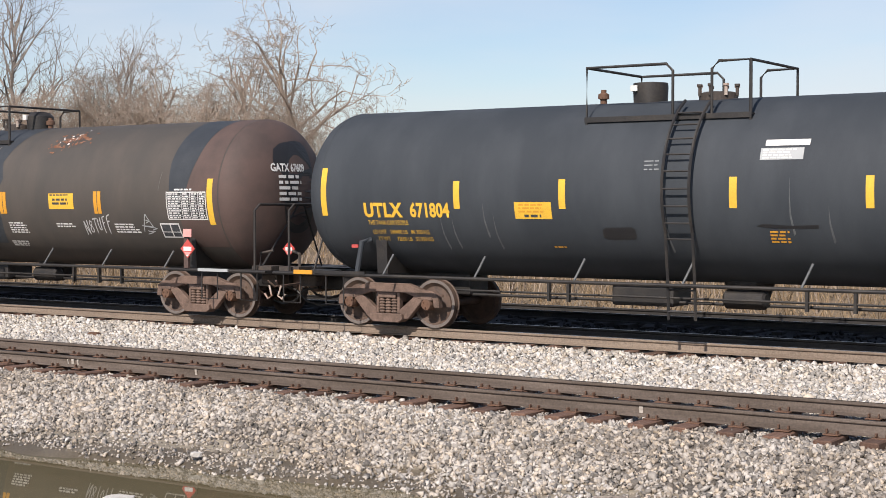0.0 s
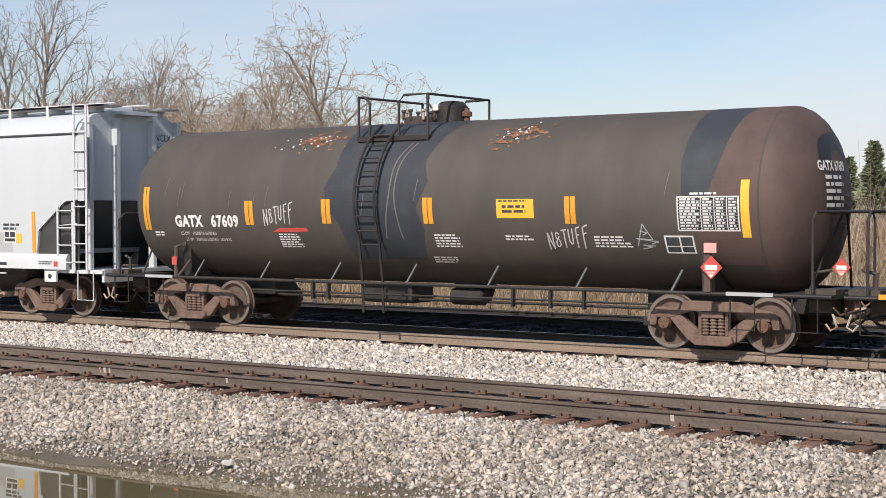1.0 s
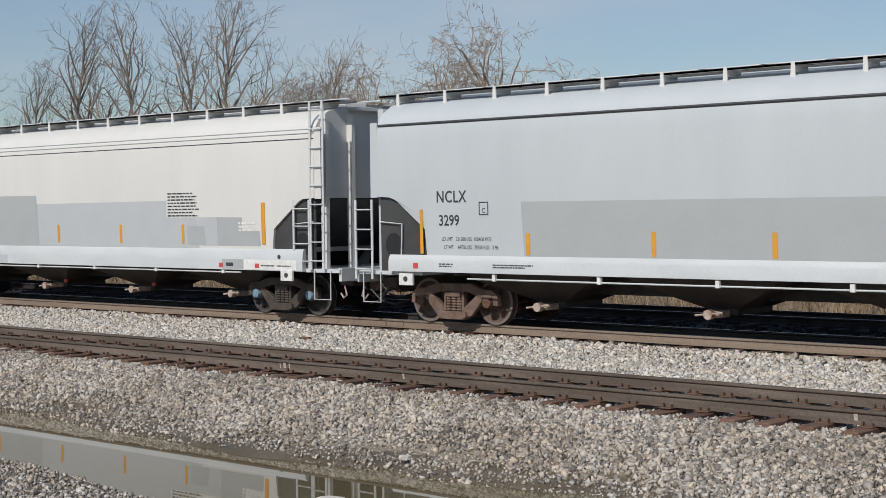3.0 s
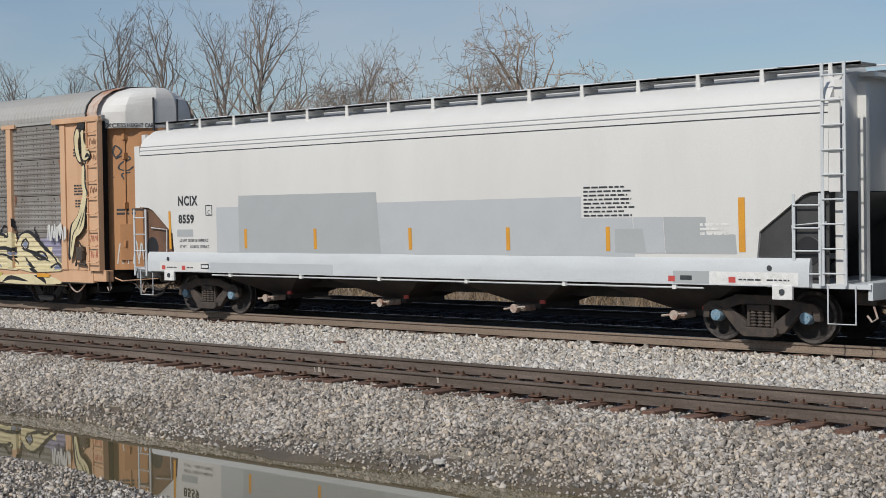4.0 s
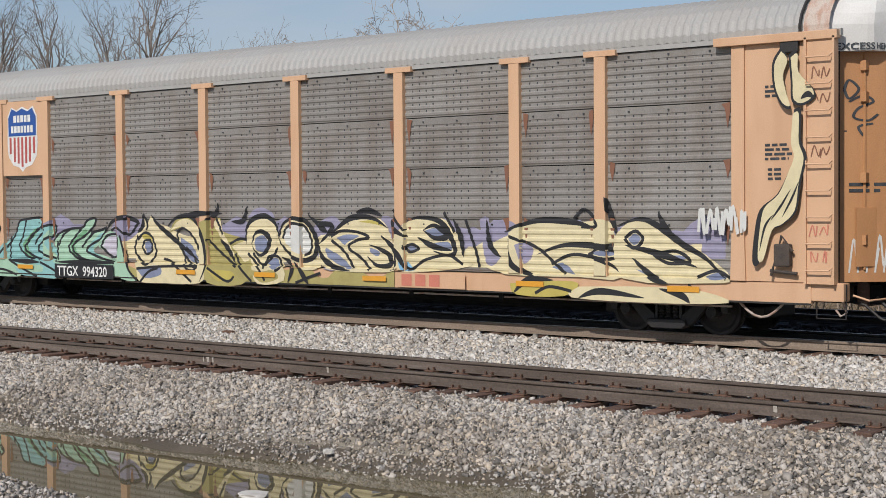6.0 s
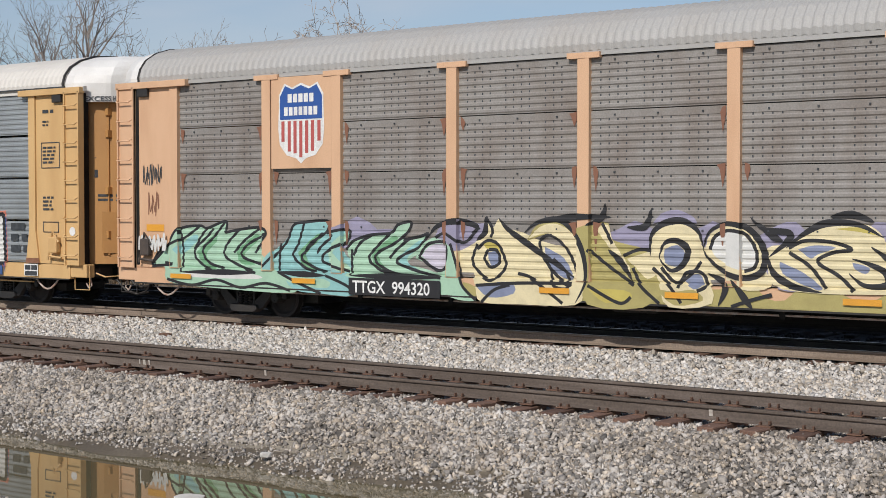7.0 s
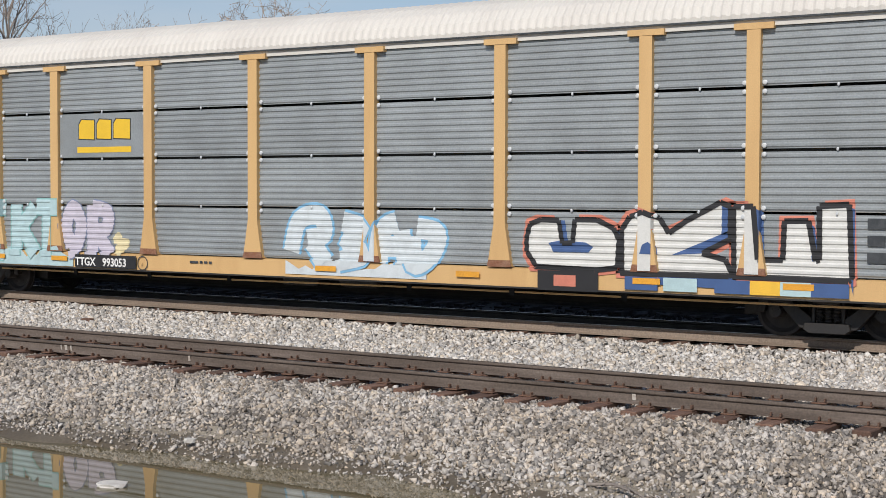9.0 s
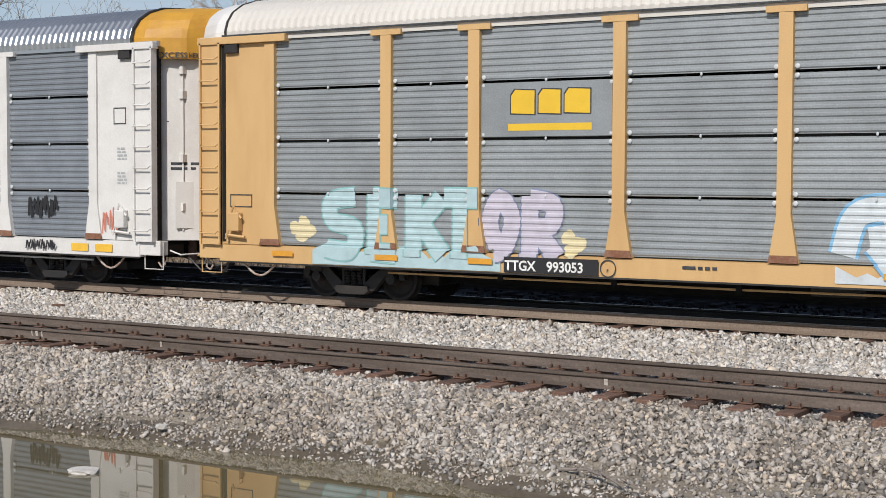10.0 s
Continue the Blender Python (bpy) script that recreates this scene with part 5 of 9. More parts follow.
def stroke(bm, wall, pts, r, d, taper=False):
    pts = curve_through(pts)
    left, right = [], []
    for i, (x, z) in enumerate(pts):
        a, b = pts[max(i - 1, 0)], pts[min(i + 1, len(pts) - 1)]
        dx, dz = b[0] - a[0], b[1] - a[1]
        q = math.hypot(dx, dz) or 1
        rr = r * (1 - abs(2 * i / (len(pts) - 1) - 1) ** 1.5 * 0.92) if taper else r
        e = d + 0.00002 * i
        left.append(bm.verts.new(wall(x - dz / q * rr, z + dx / q * rr, e)))
        right.append(bm.verts.new(wall(x + dz / q * rr, z - dx / q * rr, e)))
    for i in range(len(pts) - 1):
        bm.faces.new((left[i], right[i], right[i + 1], left[i + 1]))


M_GREY_SCR = mat("pale scratch", (0.13, 0.12, 0.11), 0.6, scale=9, bump=0.0)
M_CHALK = mat("thin white spray", (0.52, 0.52, 0.52), 0.7, second=(0.3, 0.3, 0.3), scale=14, amount=0.8, bump=0.0)
M_PINK = mat("faded pink tag", (0.75, 0.36, 0.33), 0.6, bump=0.0)
charcoal_tank()
brown_tank()
# -- covered hoppers --
def make_hopper(cx, label, skin, seams, sill_z, truck_steel, black_end, rear_end, rear=9.35):
    car = thing("hopper_car", label, "hopper car", "cars of the freight train", at=pose(cx, YC, 0))
    CARS.append((car, cx))
    L = 9.35
    half = [(1.60, 0.0), (1.62, 0.28), (1.625, 0.6), (1.60, 0.85), (1.58, 0.925), (1.535, 0.98), (1.44, 1.03), (1.15, 1.10), (0.65, 1.14), (0.0, 1.15)]
    def ring(x, zb):
        # the lower points slide up where the end slope cuts the side
        pts = []
        for y, f in half:
            z = 1.40 + 2.84 * f
            pts.append((y, max(z, zb)))
        a = [(x, -y, z) for y, z in pts]
        b = [(x, y, z) for y, z in pts[::-1][1:]]
        return a + b
    ends = [(0.0, 2.62), (0.36, 2.60), (0.50, 2.55), (1.32, 1.95), (1.38, 1.40)]
    xs = [(x - rear, z) for x, z in ends] + [(L - x, z) for x, z in ends[::-1]]
    bm = loft(bmesh.new(), [ring(x, z) for x, z in xs], closed=True)
    body = smooth(part("body", bm, skin, car), 30)
    for z, r, m in seams:
        ys = float(np.interp(z, [1.40 + 2.84 * f for _, f in half], [y for y, _ in half]))
        for s in (-1, 1):
            part("roof_seam", tube(bmesh.new(), [(-rear + 0.02, s * ys, z), (L - 0.02, s * ys, z)], r, 6), m, body, "dark seam under the roof edge")
    # side sill: a rolled channel
    z0, z1 = sill_z
    for s in (-1, 1):
        prof = [(1.66, z0), (1.66, z0 + 0.22), (1.64, z1 - 0.06), (1.60, z1), (1.52, z1), (1.52, z0)]
        bm = loft(bmesh.new(), [[(x, s * y, z) for y, z in prof] for x in (-rear + 0.35, L - 0.35)], closed=True)
        smooth(part("side_sill", bm, M_SILL, car, "pale rolled side sill"), 40)
    part("center_sill", box(bmesh.new(), -9.9, 9.9, -0.3, 0.3, 0.66, 1.05), M_BLACK, car)
    # slope sheets and shear plates at both ends
    for s in (-1, 1):
        E = L if s > 0 else rear
        dark_end = black_end if s > 0 else rear_end
        # its dark colour carries the shade of the void under the slope
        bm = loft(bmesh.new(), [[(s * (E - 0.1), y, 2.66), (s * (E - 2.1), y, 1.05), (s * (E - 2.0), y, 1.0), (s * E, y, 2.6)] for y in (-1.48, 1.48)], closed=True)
        part("slope_sheet", bm, black_end, car, "slope sheet under the end, dark with painted shade")
        # side gussets under the slope, each with a black disc for a round hole near the deck
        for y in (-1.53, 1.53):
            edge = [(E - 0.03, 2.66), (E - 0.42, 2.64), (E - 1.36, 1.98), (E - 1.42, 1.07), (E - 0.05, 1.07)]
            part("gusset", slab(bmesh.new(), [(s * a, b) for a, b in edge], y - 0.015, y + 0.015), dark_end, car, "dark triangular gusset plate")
        part("gusset_hole", lathe(bmesh.new(), [(-1.552, 0.24), (-1.546, 0.25)], "y", 24, (s * (E - 0.42), 0, 1.62)), M_SOOT, car, "black disc for a round hole in the gusset")
        part("end_deck", box(bmesh.new(), min(s * (L - 1.2), s * 10.05), max(s * (L - 1.2), s * 10.05), -1.55, 1.55, 1.0, 1.08), M_SILL, car)
        bm = box(bmesh.new(), min(s * 9.98, s * 10.06), max(s * 9.98, s * 10.06), -1.5, 1.5, 0.82, 1.10)
        part("end_sill", bm, M_SILL, car)
        for y in (-0.55, 0.55, 1.35, -1.35):
            part("end_post", box(bmesh.new(), min(s * E, s * (E + 0.16)), max(s * E, s * (E + 0.16)), y - 0.05, y + 0.05, 1.08, 4.45), skin, car)
        # plates added past the end to throw shade on the end sheet
        for y in (-1.585, 1.585):
            part("corner_plate", box(bmesh.new(), min(s * E, s * (E + 0.2)), max(s * E, s * (E + 0.2)), y - 0.015, y + 0.015, 2.6, 4.15), skin, car)
        part("end_cap", box(bmesh.new(), min(s * E, s * (E + 0.28)), max(s * E, s * (E + 0.28)), -0.55, 0.55, 4.55, 4.62), skin, car)
        # ladders: tall one at the corner, short one beside it
        for yy in (-1.60,):
            if s > 0:
                make_rungs(car, (9.24, 9.64), yy - 0.02, 1.05, 4.72, 9, M_SILL, label="pale steel corner ladder")
                make_rungs(car, (8.70, 9.19), yy - 0.02, 1.05, 2.58, 4, M_SILL, name="short_ladder", label="pale steel grab ladder")
            else:
                make_rungs(car, (-9.98, -9.5), yy - 0.02, 0.9, 2.56, 4, M_SILL, name="short_ladder", label="pale steel grab ladder")
        make_stirrup(car, s * 9.55, -1.58, 0.42, 1.05, M_SILL, 0.5)
        bm = box(bmesh.new(), s * 8.5 - 0.19, s * 8.5 + 0.19, -1.68, -1.62, 0.80, 1.04, 0.01)
        pad = part("jacking_pad", bm, M_WHITE, car, "white jacking pad with a black eye")
        part("pad_eye", lathe(bmesh.new(), [(-1.70, 0.05), (-1.679, 0.055)], "y", 14, (s * 8.5, 0, 0.93)), M_INK, pad)
        make_coupler(car, s * 9.95, s)
        dark = truck_steel is M_TRUCK_DARK
        make_truck(car, s * 7.72, truck_steel, cap=M_BLUECAP if dark else M_IRON, plate=M_WHEEL_DARK if dark else None, rim=M_RIM_DARK if dark else None)
        bm = bmesh.new()
        tube(bm, [(s * 8.7, -1.60, 1.05), (s * 8.66, -1.60, 2.05), (s * 9.3, -1.60, 2.1)], 0.016)
        part("grab_iron", bm, M_SILL, car)
    # discharge pockets
    for x in (-5.55, -1.72, 2.1, 5.93):
        st = [[(x - a, -b, z), (x + a, -b, z), (x + a, b, z), (x - a, b, z)] for a, b, z in ((1.62, 1.42, 1.12), (1.35, 1.3, 0.92), (0.32, 0.62, 0.50), (0.32, 0.62, 0.40))]
        part("discharge_pocket", loft(bmesh.new(), st, closed=True), M_POCKET, car, "dark sloping discharge pocket")
        bm = box(bmesh.new(), x - 0.16, x + 0.16, -1.0, -0.6, 0.36, 0.48, 0.02)
        lathe(bm, [(-1.12, 0.09), (-1.0, 0.09)], "y", 12, (x, 0, 0.42))
        tube(bm, [(x - 0.28, -1.08, 0.40), (x + 0.28, -1.08, 0.46)], 0.022)
        part("outlet_gate", bm, M_OUTLET, car, "pale rusty outlet gate")
    bm = tube(bmesh.new(), [(-6.9, -1.60, 0.96), (6.9, -1.60, 0.96)], 0.018)
    pipe = part("air_pipe", bm, M_SILL, car, "thin white pipe below the sill")
    for k in range(6):
        x = -6.2 + k * 2.5
        part("pipe_clip", box(bmesh.new(), x - 0.04, x + 0.04, -1.64, -1.58, 0.93, 1.06), M_WHITE, pipe)
    # running boards and hatch trough on the roof
    for s in (-1, 1):
        a, b = sorted((s * 0.62, s * 1.14))
        bm = bmesh.new()
        for k in range(8):
            y = a + (b - a) * k / 7
            box(bm, -L - 0.35, L + 0.35, y - 0.012, y + 0.012, 4.70, 4.745)
        for k in range(120):
            x = -L - 0.35 + (2 * L + 0.7) * k / 119
            box(bm, x - 0.012, x + 0.012, a, b, 4.705, 4.735)
        box(bm, -L - 0.35, L + 0.35, s * 1.14 - 0.012, s * 1.14 + 0.012, 4.705, 4.75)
        rb = part("running_board", bm, M_WALK, car, "grey grated running board")
        for k in range(15):
            x = -L + 0.2 + k * (2 * L - 0.4) / 14
            y = s * 1.15
            bm = slab(bmesh.new(), [(x - 0.05, 4.44), (x + 0.05, 4.44), (x + 0.035, 4.76), (x - 0.035, 4.76)], y - 0.014, y + 0.014)
            box(bm, x - 0.012, x + 0.012, min(y, y - s * 0.5), max(y, y - s * 0.5), 4.6, 4.70)
            part("board_bracket", bm, M_HOPPER_W, rb)
        bm = tube(bmesh.new(), [(-L, s * 0.5, 4.82), (L, s * 0.5, 4.82)], 0.02)
        part("hatch_bar", bm, M_SILL, car)
    part("hatch_trough", box(bmesh.new(), -L + 0.3, L - 0.3, -0.34, 0.34, 4.62, 4.78, 0.04), skin, car, "long roof hatch cover")
    for k in range(14):
        x = -L + 0.9 + k * (2 * L - 1.2) / 14
        part("hatch_latch", tube(bmesh.new(), [(x, -1.1, 4.70), (x + 0.25, -0.95, 4.77), (x + 0.5, -0.6, 4.79)], 0.016, 5), M_BLACK, car)
    return car


def hop_wall(d_extra=0.0):
    half = [(1.60, 1.40), (1.62, 2.195), (1.625, 3.104), (1.60, 3.814)]
    def f(x, z, d):
        for (y0, a), (y1, b) in zip(half, half[1:]):
            if z <= b or b == 3.814:
                k = (z - a) / (b - a)
                return (x, -(y0 + (y1 - y0) * k) - d - d_extra, z)
    return f


M_BLUECAP = mat("blue bearing cap", (0.16, 0.27, 0.36), 0.6, second=(0.3, 0.33, 0.35), scale=12, bump=0.0)
M_POCKET = mat("grimy brown pocket steel", (0.03, 0.026, 0.024), 0.75, second=(0.055, 0.045, 0.038), scale=1.5, amount=0.9)
M_WALK = mat("grey galvanised grating", (0.30, 0.31, 0.31), 0.6, 0.3, second=(0.1, 0.1, 0.1), scale=3, amount=0.9)
M_ENDBROWN = mat("brown primer", (0.16, 0.085, 0.05), 0.7, second=(0.09, 0.055, 0.04), scale=2, amount=0.8)
# the shade below the end slope is put into this tone
M_ENDBLACK = mat("dark tone with under-slope shade", (0.055, 0.056, 0.056), 0.6, second=(0.035, 0.034, 0.034), scale=1.5, amount=0.8)


def grey_hopper():
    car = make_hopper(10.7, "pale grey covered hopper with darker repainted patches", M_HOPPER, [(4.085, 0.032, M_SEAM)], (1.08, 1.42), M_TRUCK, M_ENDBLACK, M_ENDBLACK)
    w = hop_wall()
    for x, a, b in ((-5.36, 1.45, 1.87), (-2.51, 1.45, 1.90), (-0.10, 1.45, 1.89), (2.29, 1.45, 1.88), (5.30, 1.44, 1.89)):
        stripe(car, w, x, a, b, 0.095, M_ORANGE, 0.008)
    stripe(car, w, -8.1, 1.45, 2.34, 0.085, M_ORANGE, 0.008)
    stripe(car, w, 7.89, 1.45, 2.37, 0.12, M_ORANGE, 0.008)
    part("repaint_patch", shape(bmesh.new(), w, [(-5.52, 2.47), (-5.46, 1.43), (3.58, 1.43), (3.07, 2.16), (2.92, 2.18), (2.9, 2.47)], 0.003, 0.3), M_GREY1, car, "grey repainted patch")
    part("repaint_patch", shape(bmesh.new(), w, [(4.22, 2.43), (4.24, 1.88), (4.93, 1.88), (4.93, 1.70), (5.51, 1.70), (5.45, 2.43)], 0.003, 0.3), M_GREY1, car, "grey repainted patch")
    part("repaint_patch", shape(bmesh.new(), w, [(5.97, 1.44), (7.16, 1.45), (7.11, 1.89), (6.4, 1.89), (6.4, 1.68), (5.95, 1.68)], 0.003, 0.3), M_GREY1, car, "grey repainted patch")
    letters("NCLX", 0.33, w, -7.69, 2.48, M_INK, car, width=0.86, spacing=1.08, d=0.006, bold=0.004)
    letters("3299", 0.30, w, -7.63, 2.02, M_INK, car, width=0.92, d=0.006, bold=0.004)
    bm = bmesh.new()
    for a, b, c, e in ((-6.57, -6.33, 2.46, 2.48), (-6.57, -6.33, 2.22, 2.24), (-6.57, -6.55, 2.22, 2.48), (-6.35, -6.33, 2.22, 2.48)):
        rect(bm, w, a, b, c, e, 0.006)
    fr = part("plate_frame", bm, M_INK, car)
    letters("C", 0.14, w, -6.50, 2.26, M_INK, fr, d=0.006)
    letters("LD LMT   221200 LBS  100400 KGS", 0.11, w, -7.56, 1.71, M_INK, car, width=0.8, d=0.006)
    letters("LT WT     64700 LBS   29350 KGS   3 98", 0.11, w, -7.5, 1.55, M_INK, car, width=0.76, d=0.006)
    letters("INTERIOR HEMPEL 37500", 0.10, w, 3.13, 1.82, M_INK, car, width=0.82, d=0.006)
    letters("EXTERIOR HEMPEL 65203", 0.10, w, 3.13, 1.69, M_INK, car, width=0.82, d=0.006)
    part("rule_line", rect(bmesh.new(), w, 3.12, 4.1, 1.92, 1.935, 0.006), M_INK, car)
    part("small_writing", bars(bmesh.new(), w, 4.2, 1.82, 0.42, 2, 0.12, 3, d=0.008), M_INK, car)
    letters("EXW 10-3  H 8-9", 0.10, w, 5.71, 1.88, M_INK, car, width=0.8, d=0.006)
    letters("EW   9-9  H 14-1", 0.10, w, 5.71, 1.76, M_INK, car, width=0.8, d=0.006)
    letters("CU FT 6400", 0.10, w, 5.71, 1.64, M_INK, car, width=0.8, d=0.008)
    part("small_writing", bars(bmesh.new(), w, 6.84, 2.10, 0.6, 2, 0.09, 6, d=0.006), M_INK, car)
    fr = part("data_box", rect(bmesh.new(), w, 6.85, 7.27, 1.66, 1.93, 0.006), M_WHITE, car, "small framed data box")
    for a, b, c, e in ((6.88, 7.04, 1.79, 1.91), (7.07, 7.24, 1.79, 1.91), (6.88, 7.24, 1.69, 1.76)):
        part("box_field", rect(bmesh.new(), w, a, b, c, e, 0.008), M_INK, fr)
    part("yellow_tag", rect(bmesh.new(), w, 7.29, 7.47, 1.66, 1.87, 0.006), M_YELLOW, car)
    sw = flat(-1.66)
    part("sill_patch", rect(bmesh.new(), sw, 2.95, 5.4, 1.08, 1.30, 0.003), M_WHITE, car)
    for x, m in ((-8.3, M_RED), (8.6, M_RED), (5.3, M_YELLOW), (2.0, M_YELLOW)):
        part("sill_mark", rect(bmesh.new(), sw, x, x + 0.13, 1.15, 1.26, 0.006), m, car)
    for x, ww in ((-6.2, 1.0), (5.5, 0.9), (8.1, 0.5), (-7.6, 0.4)):
        part("small_writing", bars(bmesh.new(), sw, x, 1.26, ww, 2, 0.045, int(x * 7) + 99, d=0.006), M_INK, car)
    part("sill_box", rect(bmesh.new(), sw, 6.75, 7.0, 1.15, 1.22, 0.006), M_INK, car)
    # lettering on the end sheet
    ew = lambda y, z, d: (9.352 + d, y, z)
    letters("NCLX", 0.24, ew, 0.72, 4.0, M_INK, car, width=0.8)
    letters("3299", 0.24, ew, 0.76, 3.72, M_INK, car, width=0.8)
    return car


def white_hopper():
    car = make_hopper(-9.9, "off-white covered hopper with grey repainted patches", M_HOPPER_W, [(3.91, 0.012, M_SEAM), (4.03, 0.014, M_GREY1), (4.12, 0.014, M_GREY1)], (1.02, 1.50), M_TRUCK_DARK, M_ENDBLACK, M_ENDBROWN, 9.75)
    w = hop_wall()
    for x in (-5.61, -3.21, -0.27, 2.41, 4.84):
        stripe(car, w, x, 1.60, 2.05, 0.095, M_ORANGE, 0.009)
    stripe(car, w, -8.5, 1.58, 2.5, 0.085, M_ORANGE, 0.009)
    stripe(car, w, 7.70, 1.60, 2.54, 0.13, M_ORANGE, 0.009)
    part("repaint_patch", shape(bmesh.new(), w, [(-6.67, 2.57), (-6.69, 1.50), (5.44, 1.50), (5.4, 2.22), (4.23, 2.22), (4.23, 2.62)], 0.003, 0.4), M_GREY2, car, "blue-grey repainted patch")
    part("repaint_patch", shape(bmesh.new(), w, [(-5.84, 2.83), (-5.86, 1.52), (-1.15, 1.52), (-1.26, 2.82)], 0.005, 0.4), M_GREY1, car, "grey repainted patch")
    part("repaint_patch", shape(bmesh.new(), w, [(5.42, 2.22), (6.07, 2.22), (6.10, 1.56), (5.43, 1.56)], 0.005, 0.4), M_GREY2, car, "blue-grey repainted patch")
    part("repaint_patch", shape(bmesh.new(), w, [(6.08, 2.22), (6.97, 2.21), (6.98, 1.92), (7.57, 1.90), (7.59, 1.56), (6.11, 1.56)], 0.005, 0.4), M_GREY1, car, "grey repainted patch")
    part("repaint_patch", shape(bmesh.new(), w, [(5.0, 2.01), (5.62, 2.01), (5.7, 1.58), (5.0, 1.58)], 0.007, 0.4), M_GREY1, car, "grey repainted patch")
    part("repaint_patch", rect(bmesh.new(), w, -8.22, -7.59, 1.88, 2.05, 0.004), M_GREY1, car)
    letters("NCIX", 0.31, w, -8.16, 2.64, M_INK, car, width=0.93, spacing=1.12, d=0.008, bold=0.012)
    letters("8559", 0.28, w, -8.14, 2.21, M_INK, car, width=1.0, spacing=1.1, d=0.008, bold=0.012)
    bm = bmesh.new()
    for a, b, c, e in ((-7.08, -6.83, 2.61, 2.63), (-7.08, -6.83, 2.38, 2.40), (-7.08, -7.06, 2.38, 2.63), (-6.85, -6.83, 2.38, 2.63)):
        rect(bm, w, a, b, c, e, 0.008)
    fr = part("plate_frame", bm, M_INK, car)
    letters("C", 0.14, w, -7.01, 2.41, M_INK, fr, d=0.008)
    letters("LD LMT 220500 LB 100000 KG", 0.105, w, -8.12, 1.75, M_INK, car, width=0.82, d=0.008)
    letters("LT WT      65500 LB  29700 KG", 0.105, w, -8.12, 1.60, M_INK, car, width=0.82, d=0.008)
    part("small_writing", bars(bmesh.new(), w, 4.29, 2.80, 1.2, 8, 0.075, 14, height=0.42, d=0.008), M_INK, car)
    part("small_writing", bars(bmesh.new(), w, 6.85, 2.10, 0.6, 3, 0.08, 15, d=0.008), M_WHITE, car)
    sw = flat(-1.66)
    for x0, x1, m in ((-8.9, -7.0, M_HOPPER_W), (-6.9, -2.6, M_GREY2), (6.3, 7.05, M_GREY1), (7.06, 8.8, M_WHITE)):
        part("sill_patch", rect(bmesh.new(), sw, x0, x1, 1.04, 1.26, 0.003), m, car)
    for x in (-8.8, -8.0, 7.45, 6.2):
        part("sill_mark", rect(bmesh.new(), sw, x, x + 0.14, 1.07, 1.17, 0.006), M_RED, car)
    for x, ww in ((-8.6, 0.5), (-7.8, 0.3), (7.65, 0.45), (8.2, 0.5)):
        part("small_writing", bars(bmesh.new(), sw, x, 1.14, ww, 1, 0.05, int(x * 7) + 99, d=0.006), M_INK, car)
    part("sill_box", rect(bmesh.new(), sw, -7.25, -6.95, 1.10, 1.22, 0.006), M_INK, car)
    part("sill_box_field", rect(bmesh.new(), sw, -7.22, -6.98, 1.13, 1.19, 0.008), M_WHITE, car)
    part("sill_box", rect(bmesh.new(), sw, 6.45, 6.7, 1.10, 1.18, 0.006), M_INK, car)
    for x in (-8.55, 8.25):
        part("sill_hole", lathe(bmesh.new(), [(-1.672, 0.045), (-1.661, 0.05)], "y", 12, (x, 0, 1.33)), M_INK, car)
    for x in (-5.55, -1.72, 2.1, 5.93):
        part("red_tag", box(bmesh.new(), x + 0.38, x + 0.5, -0.75, -0.7, 0.5, 0.62), M_RED, car)
    return car


grey_hopper()
white_hopper()

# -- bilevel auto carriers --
# near-black that puts the shade under the car and in gaps into the colour
M_BELLY_SHADE = mat("near-black for underframe and gap shade", (0.012, 0.012, 0.012), 0.8, second=(0.022, 0.02, 0.019), scale=2, amount=0.8, spec=0.2)
POSTS = [-11.62, -8.92, -7.05, -4.25, -1.42, 1.42, 4.25, 7.05, 8.92, 11.62]


def ribbed_panel(w, z0, z1, ribs, depth=0.022, flats=0.0):
    """A pressed sheet with horizontal ribs."""
    bm = bmesh.new()
    prof = [(0.0, z0)]
    zt = z1 - flats
    for i in range(ribs):
        a, p = z0 + (zt - z0) * i / ribs, (zt - z0) / ribs
        prof += [(0.0, a + p * 0.12), (-depth, a + p * 0.30), (-depth, a + p * 0.62), (0.0, a + p * 0.80)]
    prof += [(0.0, zt)]
    if flats:
        prof += [(-depth * 0.6, zt + 0.01), (-depth * 0.6, z1 - 0.01)]
    prof += [(0.0, z1)]
    front = [[bm.verts.new((x, y, z)) for y, z in prof] for x in (-w / 2, w / 2)]
    back = [[bm.verts.new((x, 0.03, z)) for z in (z0, z1)] for x in (-w / 2, w / 2)]
    for k in range(len(prof) - 1):
        bm.faces.new((front[0][k], front[1][k], front[1][k + 1], front[0][k + 1]))
    bm.faces.new((back[1][0], back[0][0], back[0][1], back[1][1]))
    for i, s in ((0, 1), (1, -1)):
        loop = front[i] + [back[i][1], back[i][0]]
        bm.faces.new(loop[::-1] if s > 0 else loop)
    bm.faces.new((front[0][0], back[0][0], back[1][0], front[1][0]))
    bm.faces.new((front[0][-1], front[1][-1], back[1][1], back[0][1]))
    return bm


def bulge(y):
    """Plan of the rounded end doors."""
    return float(np.interp(abs(y), [0.0, 0.2, 0.66, 1.36], [14.10, 14.08, 13.86, 13.02]))


